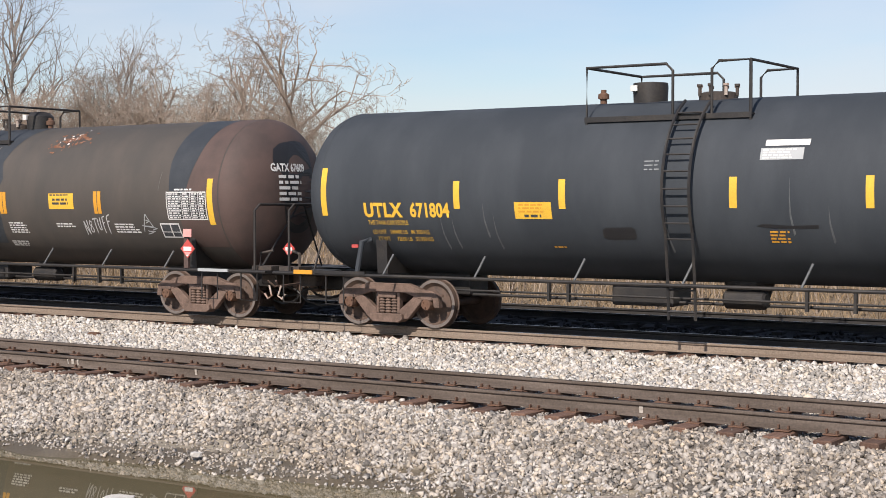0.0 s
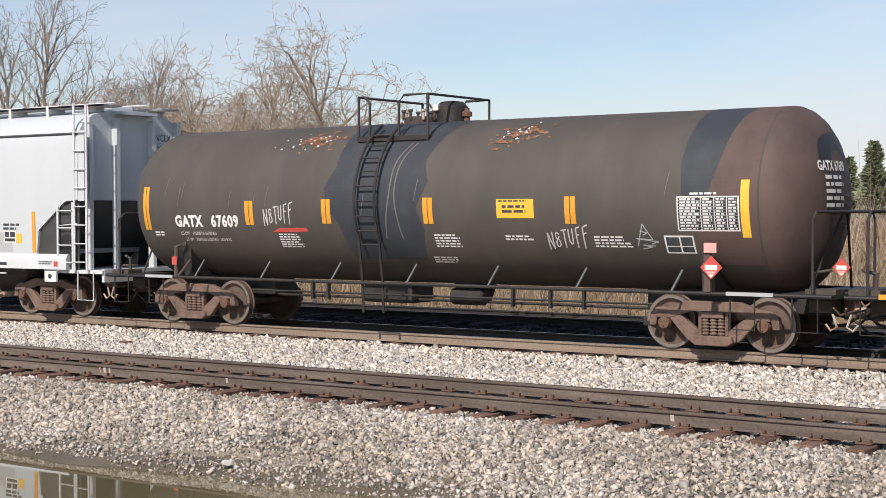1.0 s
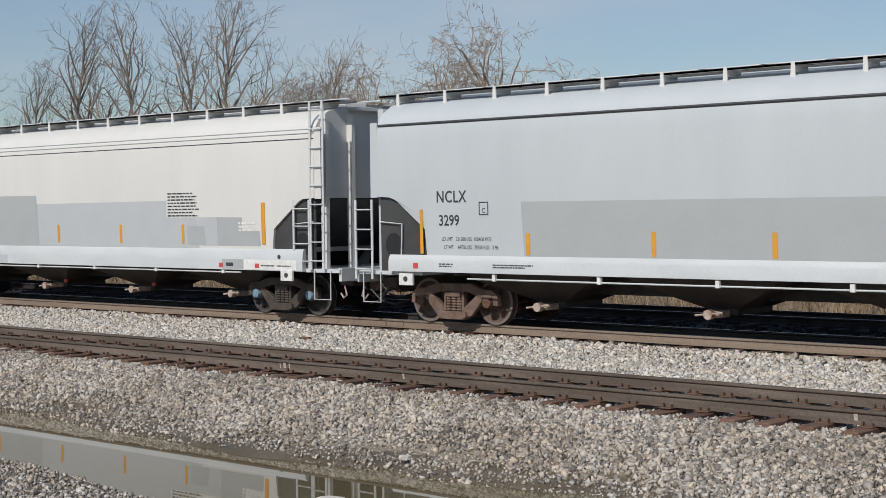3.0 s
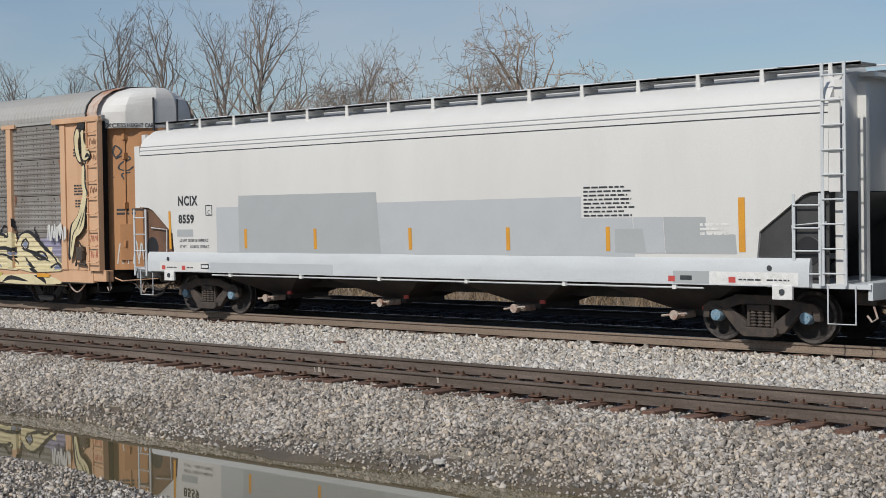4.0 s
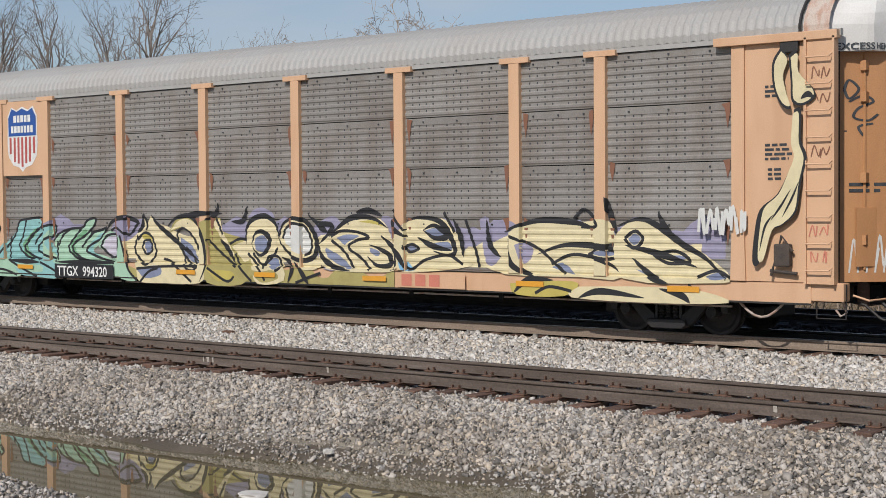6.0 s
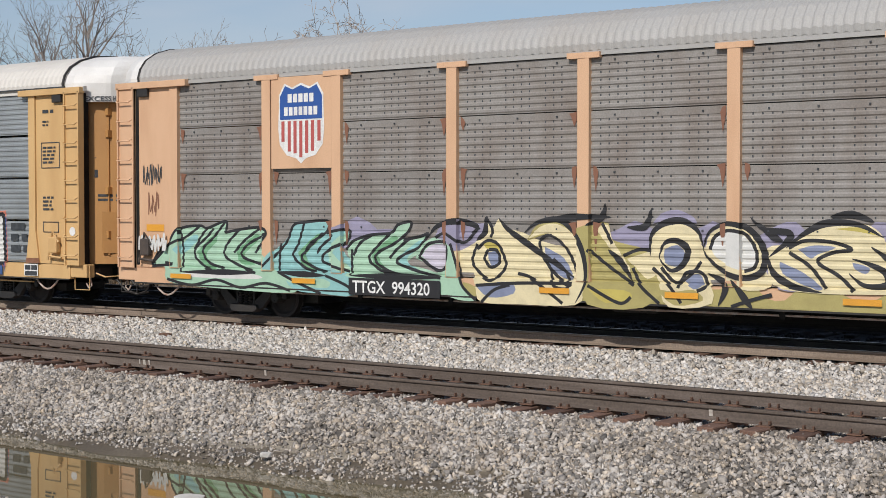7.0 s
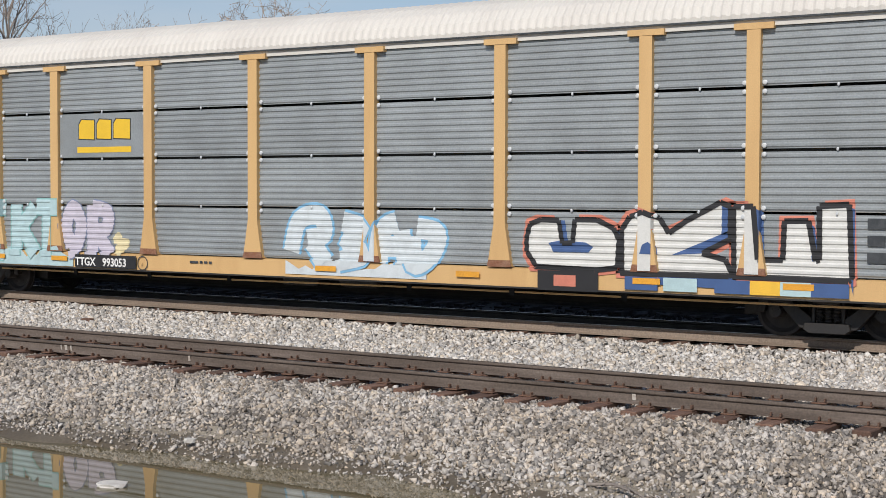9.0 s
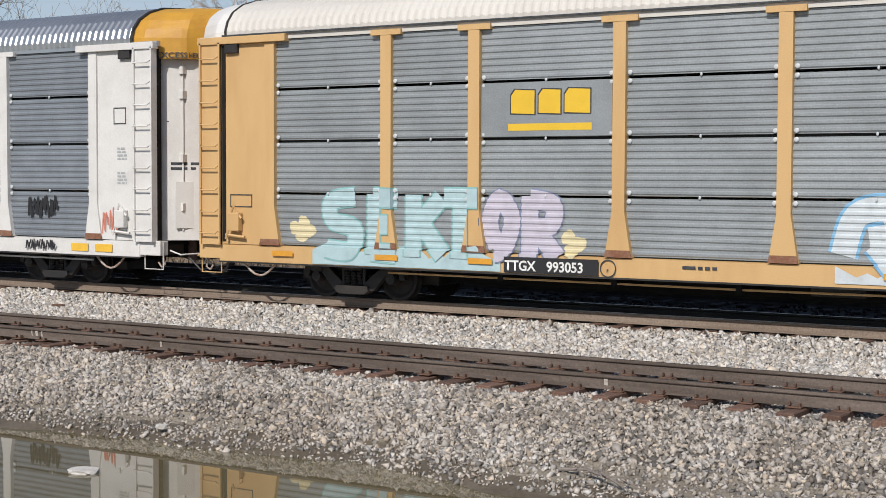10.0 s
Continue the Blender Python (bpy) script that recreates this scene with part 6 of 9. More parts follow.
def make_auto_carrier(cx, label, body, frame_paint, end_paint, sheet, roof, cap_paint, flats, flare, ladders=(-1, 1)):
    car = thing("auto_carrier", label, "autorack car", "cars of the freight train", at=pose(cx, YC, 0))
    CARS.append((car, cx))
    E = 13.5
    # deck and sills
    part("deck", box(bmesh.new(), -13.2, 13.2, -1.45, 1.45, 0.90, 1.02), M_BLACK, car)
    part("inner_floor", box(bmesh.new(), -13.0, 13.0, -1.4, 1.4, 2.95, 3.0), M_BLACK, car)
    bm = slab(bmesh.new(), [(-13.6, 0.92), (-13.6, 0.60), (-8.9, 0.60), (-7.9, 0.34), (7.9, 0.34), (8.9, 0.60), (13.6, 0.60), (13.6, 0.92)], -0.35, 0.35)
    part("center_sill", bm, M_BELLY_SHADE, car, "black deep-bellied centre sill")
    for x in (-6.6, -4.4, -2.2, 2.2, 4.4, 6.6):
        part("cross_bearer", slab(bmesh.new(), [(x - 0.05, 0.70), (x + 0.05, 0.70), (x + 0.05, 0.50), (x - 0.05, 0.50)], -1.42, 1.42), M_BELLY_SHADE, car)
    for s in (-1, 1):
        bm = loft(bmesh.new(), [[(x, s * 1.56, 0.66), (x, s * 1.56, 0.98), (x, s * 1.44, 1.0), (x, s * 1.44, 0.66)] for x in (-12.9, 12.9)], closed=True)
        part("side_sill", bm, frame_paint, car)
        part("sill_lip", box(bmesh.new(), -12.9, 12.9, s * 1.57 - 0.015, s * 1.57 + 0.015, 0.635, 0.665), M_BLACK, car)
        part("top_chord", box(bmesh.new(), -E + 0.1, E - 0.1, s * 1.50 - 0.05, s * 1.50 + 0.05, 4.93, 5.04), roof, car)
    # panels, four to a bay
    lev = [(1.02, 1.99), (2.01, 2.98), (3.00, 3.97), (3.99, 4.92)] if flats else [(1.02, 1.975), (2.02, 2.96), (3.01, 3.95), (4.0, 4.92)]
    cache = {}
    bays = list(zip(POSTS, POSTS[1:]))
    for a, b in bays:
        w = round(b - a - 0.16, 2)
        for i, (z0, z1) in enumerate(lev):
            for s in (-1, 1):
                key = (w, i)
                if key not in cache:
                    bm = ribbed_panel(w, z0, z1, 6 if flats else 8, 0.017, flats)
                    cache[key] = part("side_panel", bm, sheet, car)
                    cache[key].matrix_basis = pose((a + b) / 2, -1.50, 0)
                else:
                    share("side_panel", cache[key], car, pose((a + b) / 2, s * 1.50, 0, 0, 0, 0 if s < 0 else 180))
        # the far side of the first of each kind
    seen = set()
    for a, b in bays:
        w = round(b - a - 0.16, 2)
        if w not in seen:
            seen.add(w)
            for i in range(4):
                share("side_panel", cache[(w, i)], car, pose((a + b) / 2, 1.50, 0, 0, 0, 180))
    # clips at the panel joints
    if not flats:
        bm0 = None
        for a, b in bays:
            for z in (2.0, 2.99, 3.98):
                for x in (a + 0.17, b - 0.17):
                    if bm0 is None:
                        bm0 = part("panel_clip", lathe(bmesh.new(), [(-0.022, 0.022), (-0.016, 0.038), (0.0, 0.042)], "y", 10), M_SILL, car)
                        bm0.matrix_basis = pose(x, -1.525, z + 0.07)
                        share("panel_clip", bm0, car, pose(x, -1.525, z - 0.07))
                    else:
                        share("panel_clip", bm0, car, pose(x, -1.525, z + 0.07))
                        share("panel_clip", bm0, car, pose(x, -1.525, z - 0.07))
                xm = (a + b) / 2
                share("panel_clip", bm0, car, pose(xm, -1.52, z) @ Matrix.Diagonal((0.5, 1, 0.8, 1)))
    # posts with T-shaped caps, flared at the foot
    for x in POSTS:
        for s in (-1, 1):
            bm = bmesh.new()
            foot = 0.24 if flare else 0.14
            slab(bm, [(x - 0.115, 4.88), (x - 0.115, 1.75), (x - foot, 1.0), (x + foot, 1.0), (x + 0.115, 1.75), (x + 0.115, 4.88)], s * 1.60, s * 1.44)
            slab(bm, [(x - 0.33, 4.885), (x - 0.33, 4.985), (x + 0.33, 4.985), (x + 0.33, 4.885)], s * 1.606, s * 1.5)
            p = part("side_post", bm, frame_paint, car)
            if s < 0 and not flats:
                part("post_foot", slab(bmesh.new(), [(x - foot - 0.01, 1.0), (x + foot + 0.01, 1.0), (x + foot - 0.02, 1.12), (x - foot + 0.02, 1.12)], -1.604, -1.59), M_RUSTCHIP, p, "rusty post foot")
    # roof: pressed cross ribs on an arch
    half = [(1.55, 5.0), (1.56, 5.12), (1.50, 5.30), (1.34, 5.50), (1.05, 5.67), (0.65, 5.79), (0.0, 5.84)]
    arch = [(-y, z) for y, z in half] + [(y, z) for y, z in half[::-1][1:]]
    n = 600
    st = []
    for k in range(n + 1):
        x = -12.75 + 25.5 * k / n
        r = 0.022 if k % 4 in (1, 2) else 0.0
        st.append([(x, y * (1 + r * 0.35), z + r) for y, z in arch])
    part("roof", loft(bmesh.new(), st, caps=False), roof, car, "ribbed sheet roof")
    for s in (-1, 1):
        # roof end section and rounded end doors
        st = []
        for k in range(9):
            a = radians(90 * k / 8)
            x = s * (12.7 + 1.35 * math.sin(a))
            f = 0.42 + 0.58 * math.cos(a) ** 0.5 if k < 8 else 0.42
            st.append((x, f))
        plan = [(s * 12.7, -1.38), (s * 13.0, -1.37)] + [(s * bulge(y), y) for y in (-1.34, -1.0, -0.70, -0.62, -0.4, -0.2, 0.0, 0.2, 0.4, 0.62, 0.70, 1.0, 1.34)] + [(s * 13.0, 1.37), (s * 12.7, 1.38)]
        def tier(z, inset):
            return [(x - s * inset * 0.8 * (abs(x) > 12.9), y * (1 - inset / 1.6), z) for x, y in plan]
        bm = loft(bmesh.new(), [tier(1.0, 0), tier(4.72, 0)], caps=False)
        door = smooth(part("end_door", bm, end_paint, car, "rounded folding end door"), 30)
        wide = [(s * 12.7, -1.53), (s * 13.02, -1.52), (s * 13.12, -1.47), (s * 13.66, -1.12), (s * 13.74, -1.05), (s * 14.03, -0.42), (s * 14.06, -0.34)]
        wide = wide + [(x, -y) for x, y in wide[::-1]]
        def lid(z, inset):
            # the sides lean in with the roof's arch, the nose steps back near the top
            wy = float(np.interp(z, [q for _, q in half], [p for p, _ in half])) / 1.56
            return [(x - s * inset * (abs(x) > 12.9), y * wy, z) for x, y in wide]
        bm = loft(bmesh.new(), [lid(4.70, 0), lid(5.12, 0.0), lid(5.30, 0.0), lid(5.42, 0.01), lid(5.50, 0.02), lid(5.60, 0.05), lid(5.67, 0.09), lid(5.74, 0.16), lid(5.79, 0.26)], caps=True)
        part("roof_cap", bm, cap_paint, car, "painted roof cap over the end doors")
        # black block painted as the shaded gap between the corner and the rounded door
        a, b = sorted((s * 12.80, s * 13.275))
        part("corner_return", box(bmesh.new(), a, b, -1.50, -1.30, 1.0, 4.9), M_BELLY_SHADE, car, "black block for the shaded gap beside the end door")
        # a black strip stands in for the gap at the ladder panel
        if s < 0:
            part("corner_gap", box(bmesh.new(), -12.815, -12.73, -1.574, -1.56, 1.05, 4.86), M_BELLY_SHADE, car, "black strip in place of the gap beside the ladder panel")
        for y in (-0.38, 0.38):
            part("cap_joint", box(bmesh.new(), min(s * 14.03, s * 14.075), max(s * 14.03, s * 14.075), y - 0.02, y + 0.02, 4.64, 5.5), M_INK, car, "dark joint in the roof cap")
        part("cap_edge", tube(bmesh.new(), [(s * 12.72, y * 1.012, z + 0.012) for y, z in arch], 0.028, 6), M_BLACK, car, "dark edge between roof and cap")
        bm = bmesh.new()
        for y in (-0.05, -0.95):
            x = s * (bulge(y) + 0.03)
            tube(bm, [(x, y, 1.2), (x, y, 4.66)], 0.022)
            for z in (1.6, 2.6, 3.9, 4.4):
                box(bm, x - 0.05, x + 0.05, y - 0.06, y + 0.06, z, z + 0.16)
        part("lock_rod", bm, end_paint, door, "vertical lock rods")
        x = s * bulge(-0.92)
        # bottom hatch frame in the door
        bm = box(bmesh.new(), min(x, x + s * 0.04), max(x, x + s * 0.04), -1.1, -0.74, 1.25, 2.2)
        bmesh.ops.rotate(bm, cent=(x, -0.92, 0), matrix=Matrix.Rotation(radians(-38 * s), 3, "Z"), verts=bm.verts)
        part("door_hatch", bm, end_paint, door)
        # corner: plain sheet, ladder panel, brow rail
        a, b = sorted((s * 11.74, s * 12.9))
        part("corner_sheet", box(bmesh.new(), a, b, -1.56, -1.50, 1.0, 4.9), body, car, "plain painted corner sheet")
        part("corner_sheet", box(bmesh.new(), a, b, 1.50, 1.56, 1.0, 4.9), body, car, "plain painted corner sheet")
        a, b = sorted((s * 12.82, s * 13.32))
        lp = part("ladder_panel", box(bmesh.new(), a, b, -1.62, -1.585, 0.98, 4.9), body, car, "corner panel behind the ladder")
        part("ladder_flange", box(bmesh.new(), s * 13.32 - 0.02, s * 13.32 + 0.02, -1.66, -1.50, 0.98, 4.92), body, lp)
        part("ladder_flange", box(bmesh.new(), s * 12.84 - 0.02, s * 12.84 + 0.02, -1.66, -1.56, 0.98, 4.92), body, lp)
        part("ladder_panel", box(bmesh.new(), a, b, 1.585, 1.62, 0.98, 4.9), body, car)
        for k in range(9):
            z = 1.25 + k * 0.425
            zz = z - 0.05
            part("rung", tube(bmesh.new(), [(s * 12.86, -1.66, z), (s * 12.88, -1.72, zz), (s * 13.28, -1.72, zz), (s * 13.30, -1.66, z)], 0.015), body, lp)
        a, b = sorted((s * 11.2, s * 13.38))
        bm = box(bmesh.new(), a, b, -1.66, -1.50, 4.88, 5.02, 0.01)
        brow = part("brow_rail", bm, frame_paint, car, "overhanging beam above the corner")
        part("brow_bracket", box(bmesh.new(), s * 12.55 - 0.16, s * 12.55 + 0.16, -1.64, -1.56, 4.70, 4.88, 0.02), M_BLACK, brow)
        # hand-brake gear low on the corner sheet
        xb = s * 12.45
        bm = box(bmesh.new(), xb - 0.14, xb + 0.14, -1.70, -1.56, 1.25, 1.62, 0.03)
        tube(bm, [(xb - 0.2, -1.66, 1.1), (xb, -1.68, 1.75), (xb + 0.18, -1.66, 1.5)], 0.025)
        tube(bm, [(xb - 0.22, -1.64, 1.18), (xb + 0.25, -1.64, 1.14)], 0.03)
        part("door_lock_gear", bm, M_TRUCK_DARK if flats else body, car, "door locking gear")
        part("sill_end", box(bmesh.new(), min(s * 12.0, s * 13.45), max(s * 12.0, s * 13.45), -1.54, -1.30, 0.70, 1.0, 0.02), frame_paint, car)
        pts = []
        for k in range(9):
            u = k / 8
            pts.append((s * (11.5 + 0.95 * u), -1.45, 0.72 - 0.32 * math.sin(math.pi * u)))
        part("slack_chain", tube(bmesh.new(), pts, 0.022), M_OUTLET, car, "slack hanging chain")
        make_stirrup(car, s * 13.2, -1.45, 0.42, 0.98, M_BLACK if flats else body, 0.5)
        part("uncoupling_rod", tube(bmesh.new(), [(s * 13.5, -1.3, 0.8), (s * 13.75, -1.25, 0.72), (s * 14.0, -0.3, 0.75)], 0.018), body, car)
        make_coupler(car, s * 13.3, s)
        # truck and wheels go black: the shade below the deck sits in their colour
        make_truck(car, s * 10.0, M_BLACK, r=0.42, base=0.86, cap=M_BLACK, plate=M_WHEEL_DARK, rim=M_WHEEL_DARK)
        part("brake_beam", box(bmesh.new(), s * 10 - 1.6, s * 10 + 1.6, -0.6, 0.6, 0.3, 0.5, 0.03), M_BLACK, car)
    bm = tube(bmesh.new(), [(-9, -1.38, 0.56), (-2, -1.38, 0.54), (3, -1.38, 0.56), (11.4, -1.38, 0.55)], 0.020)
    part("air_pipe", bm, body if not flats else M_OUTLET, car, "thin pipe below the sill")
    bm = box(bmesh.new(), -1.2, -0.3, -0.95, -0.5, 0.45, 0.75, 0.05)
    part("air_tank", lathe(bmesh.new(), [(0.2, 0.11), (0.24, 0.15), (1.06, 0.15), (1.1, 0.11)], "x", 14, (0, -0.8, 0.6)), M_BLACK, car)
    part("brake_gear", bm, M_BLACK, car)
    return car



def side_profile(flats):
    """Heights and depths of the ribbed side, bottom to top, for paint that follows it."""
    lev = [(1.02, 1.99), (2.01, 2.98)] if flats else [(1.02, 1.975), (2.02, 2.96)]
    ribs, depth = (6 if flats else 8), 0.017
    out = [(-1.575, 0.3), (-1.575, 1.004), (-1.50, 1.018)]
    for z0, z1 in lev:
        zt = z1 - flats
        for i in range(ribs):
            a, p = z0 + (zt - z0) * i / ribs, (zt - z0) / ribs
            out += [(-1.50, a + p * 0.12), (-1.50 - depth, a + p * 0.30), (-1.50 - depth, a + p * 0.62), (-1.50, a + p * 0.80)]
        if flats:
            out += [(-1.50, zt), (-1.50 - depth * 0.6, zt + 0.01), (-1.50 - depth * 0.6, z1 - 0.01)]
    return out + [(-1.50, 3.2)]


def drape(ob, flats, base=-1.61):
    """Lay flat sprayed paint on the ribs, posts and sill of the side."""
    bm = bmesh.new()
    bm.from_mesh(ob.data)
    prof = side_profile(flats)
    zs = [v.co.z for v in bm.verts]
    xs = [v.co.x for v in bm.verts]
    foot = 0.24 if not flats else 0.14
    cuts = [((0, 0, z), (0, 0, 1)) for _, z in prof if min(zs) < z < max(zs)]
    for p in POSTS:
        for q in (-0.135, -0.118, 0.118, 0.135):
            if min(xs) < p + q < max(xs):
                cuts.append(((p + q, 0, 0), (1, 0, 0)))
    for q in (-11.74, 11.74):
        if min(xs) < q < max(xs):
            cuts += [((q, 0, 0), (1, 0, 0)), ((q * 1.001, 0, 0), (1, 0, 0))]
    for co, no in cuts:
        bmesh.ops.bisect_plane(bm, geom=bm.verts[:] + bm.edges[:] + bm.faces[:], dist=1e-6, plane_co=co, plane_no=no)
    zp, yp = [z for _, z in prof], [y for y, _ in prof]
    for v in bm.verts:
        d = base - v.co.y
        y = float(np.interp(v.co.z, zp, yp))
        if v.co.z > 1.01:
            if min(abs(v.co.x - p) for p in POSTS) < 0.12:
                y = -1.604
            elif abs(v.co.x) > 11.745:
                y = -1.564
        v.co.y = y - d - 0.001
    bm.to_mesh(ob.data)
    bm.free()
# ---- sprayed pieces ----
def fan(bm, wall, pts, d):
    f = bm.faces.new([bm.verts.new(wall(x, z, d)) for x, z in pts])
    f.normal_update()
    bmesh.ops.triangulate(bm, faces=[f], ngon_method="EAR_CLIP")


def haze(car, wall, x0, x1, z0, z1, material, seed, d=0.002, label=""):
    """A soft-topped sprayed ground behind a piece."""
    rnd = random.Random(seed)
    n = int((x1 - x0) / 0.16)
    top = [(x0 + (x1 - x0) * i / n, z1 + 0.10 * math.sin(i * 0.7 + seed) + rnd.uniform(-0.06, 0.06)) for i in range(n + 1)]
    bm = bmesh.new()
    for (xa, za), (xb, zb) in zip(top, top[1:]):
        k = 4
        for j in range(k):
            bm.faces.new([bm.verts.new(wall(x, z, d)) for x, z in ((xa, z0 + (za - z0) * j / k), (xb, z0 + (zb - z0) * j / k), (xb, z0 + (zb - z0) * (j + 1) / k), (xa, z0 + (za - z0) * (j + 1) / k))])
    return part("sprayed_ground", bm, material, car, label)


def block_form(bm, wall, strokes, r, d):
    d += 0.0011 * (int(abs(strokes[0][0][0]) * 10) % 4)
    for k, s in enumerate(strokes):
        pts = s if len(s) > 2 else [s[0], ((s[0][0] + s[1][0]) / 2, (s[0][1] + s[1][1]) / 2), s[1]]
        c = curve_through(pts, 5) if len(s) > 2 else pts
        # square-ended bars with rounded bends
        left, right = [], []
        for i, (x, z) in enumerate(c):
            a, b = c[max(i - 1, 0)], c[min(i + 1, len(c) - 1)]
            dx, dz = b[0] - a[0], b[1] - a[1]
            q = math.hypot(dx, dz) or 1
            left.append(bm.verts.new(wall(x - dz / q * r, z + dx / q * r, d + k * 0.0003 + 0.00003 * i)))
            right.append(bm.verts.new(wall(x + dz / q * r, z - dx / q * r, d + k * 0.0003 + 0.00003 * i)))
        for i in range(len(c) - 1):
            bm.faces.new((left[i], right[i], right[i + 1], left[i + 1]))


def block_piece(car, wall, forms, r, fill, line, label, d=0.006, edge=0.045, drop=None, shift=(0.09, -0.07)):
    """Fat bar shapes with an outline and a thrown block of shade behind them."""
    top = None
    if drop:
        bm = bmesh.new()
        for f in forms:
            block_form(bm, wall, [[(x + shift[0], z + shift[1]) for x, z in s] for s in f], r + edge, d - 0.003)
        top = part("sprayed_piece", bm, drop, car, label)
    bm = bmesh.new()
    for f in forms:
        block_form(bm, wall, f, r + edge, d)
    o = part("sprayed_outline" if top else "sprayed_piece", bm, line, top or car, "" if top else label)
    top = top or o
    bm = bmesh.new()
    for f in forms:
        block_form(bm, wall, f, r, d + 0.005)
    part("sprayed_fill", bm, fill, top)
    return top


P_CREAM = paint("cream spray paint", (0.66, 0.58, 0.36))
P_YEL = paint("dull yellow spray paint", (0.48, 0.40, 0.10))
P_OLIVE = paint("olive spray paint", (0.37, 0.32, 0.12))
P_LILAC = paint("lilac spray paint", (0.28, 0.262, 0.36))
P_SLATE = paint("slate spray paint", (0.20, 0.23, 0.33))
P_GREEN = paint("mint spray paint", (0.34, 0.52, 0.38))
P_GREEN2 = paint("leaf green spray paint", (0.15, 0.33, 0.18))
P_TEAL = paint("teal spray paint", (0.24, 0.46, 0.45))
P_CYAN = paint("pale cyan spray paint", (0.40, 0.54, 0.56))
P_SKY = paint("sky blue spray paint", (0.20, 0.42, 0.62))
P_CHROME = paint("chalk white spray paint", (0.60, 0.60, 0.57), 0.85)
P_FADED = paint("faded white spray paint", (0.55, 0.60, 0.62), 0.8)
P_MAUVE = paint("pale mauve spray paint", (0.50, 0.47, 0.54))
P_BLUE = paint("navy spray paint", (0.05, 0.10, 0.24))
P_RED = paint("salmon spray paint", (0.55, 0.19, 0.13))
P_BLACK = paint("black spray paint", (0.018, 0.018, 0.02))
P_SIGNBLUE = paint("sign blue", (0.025, 0.085, 0.30), 0.9)
P_SIGNRED = paint("faded sign red", (0.42, 0.09, 0.08))
P_BRASS = paint("gold sign paint", (0.72, 0.46, 0.03), 0.9)
P_RUST = paint("rust streak", (0.22, 0.10, 0.06))


def spray(car, wall, d, label, fill, outline, inner, *lines):
    """One sprayed letter: a rounded body, inner fields of other colours, and tapered black lines."""
    ring = curve_through(outline + outline[:1], 3)[:-1]
    grown = bmesh.new()
    fan(grown, wall, ring, d)
    letter = part("sprayed_piece", grown, fill, car, label)
    for k, (m, q) in enumerate(inner):
        bm = bmesh.new()
        fan(bm, wall, curve_through(q + q[:1], 3)[:-1], d + 0.0004 + 0.00005 * k)
        part("sprayed_fill", bm, m, letter)
    bm = bmesh.new()
    k = 0
    for group in lines:
        for r, q in group:
            k += 1
            stroke(bm, wall, q, r, d + 0.0007 + 0.00004 * k, r > 0.03)
    part("sprayed_edge", bm, P_BLACK, letter)


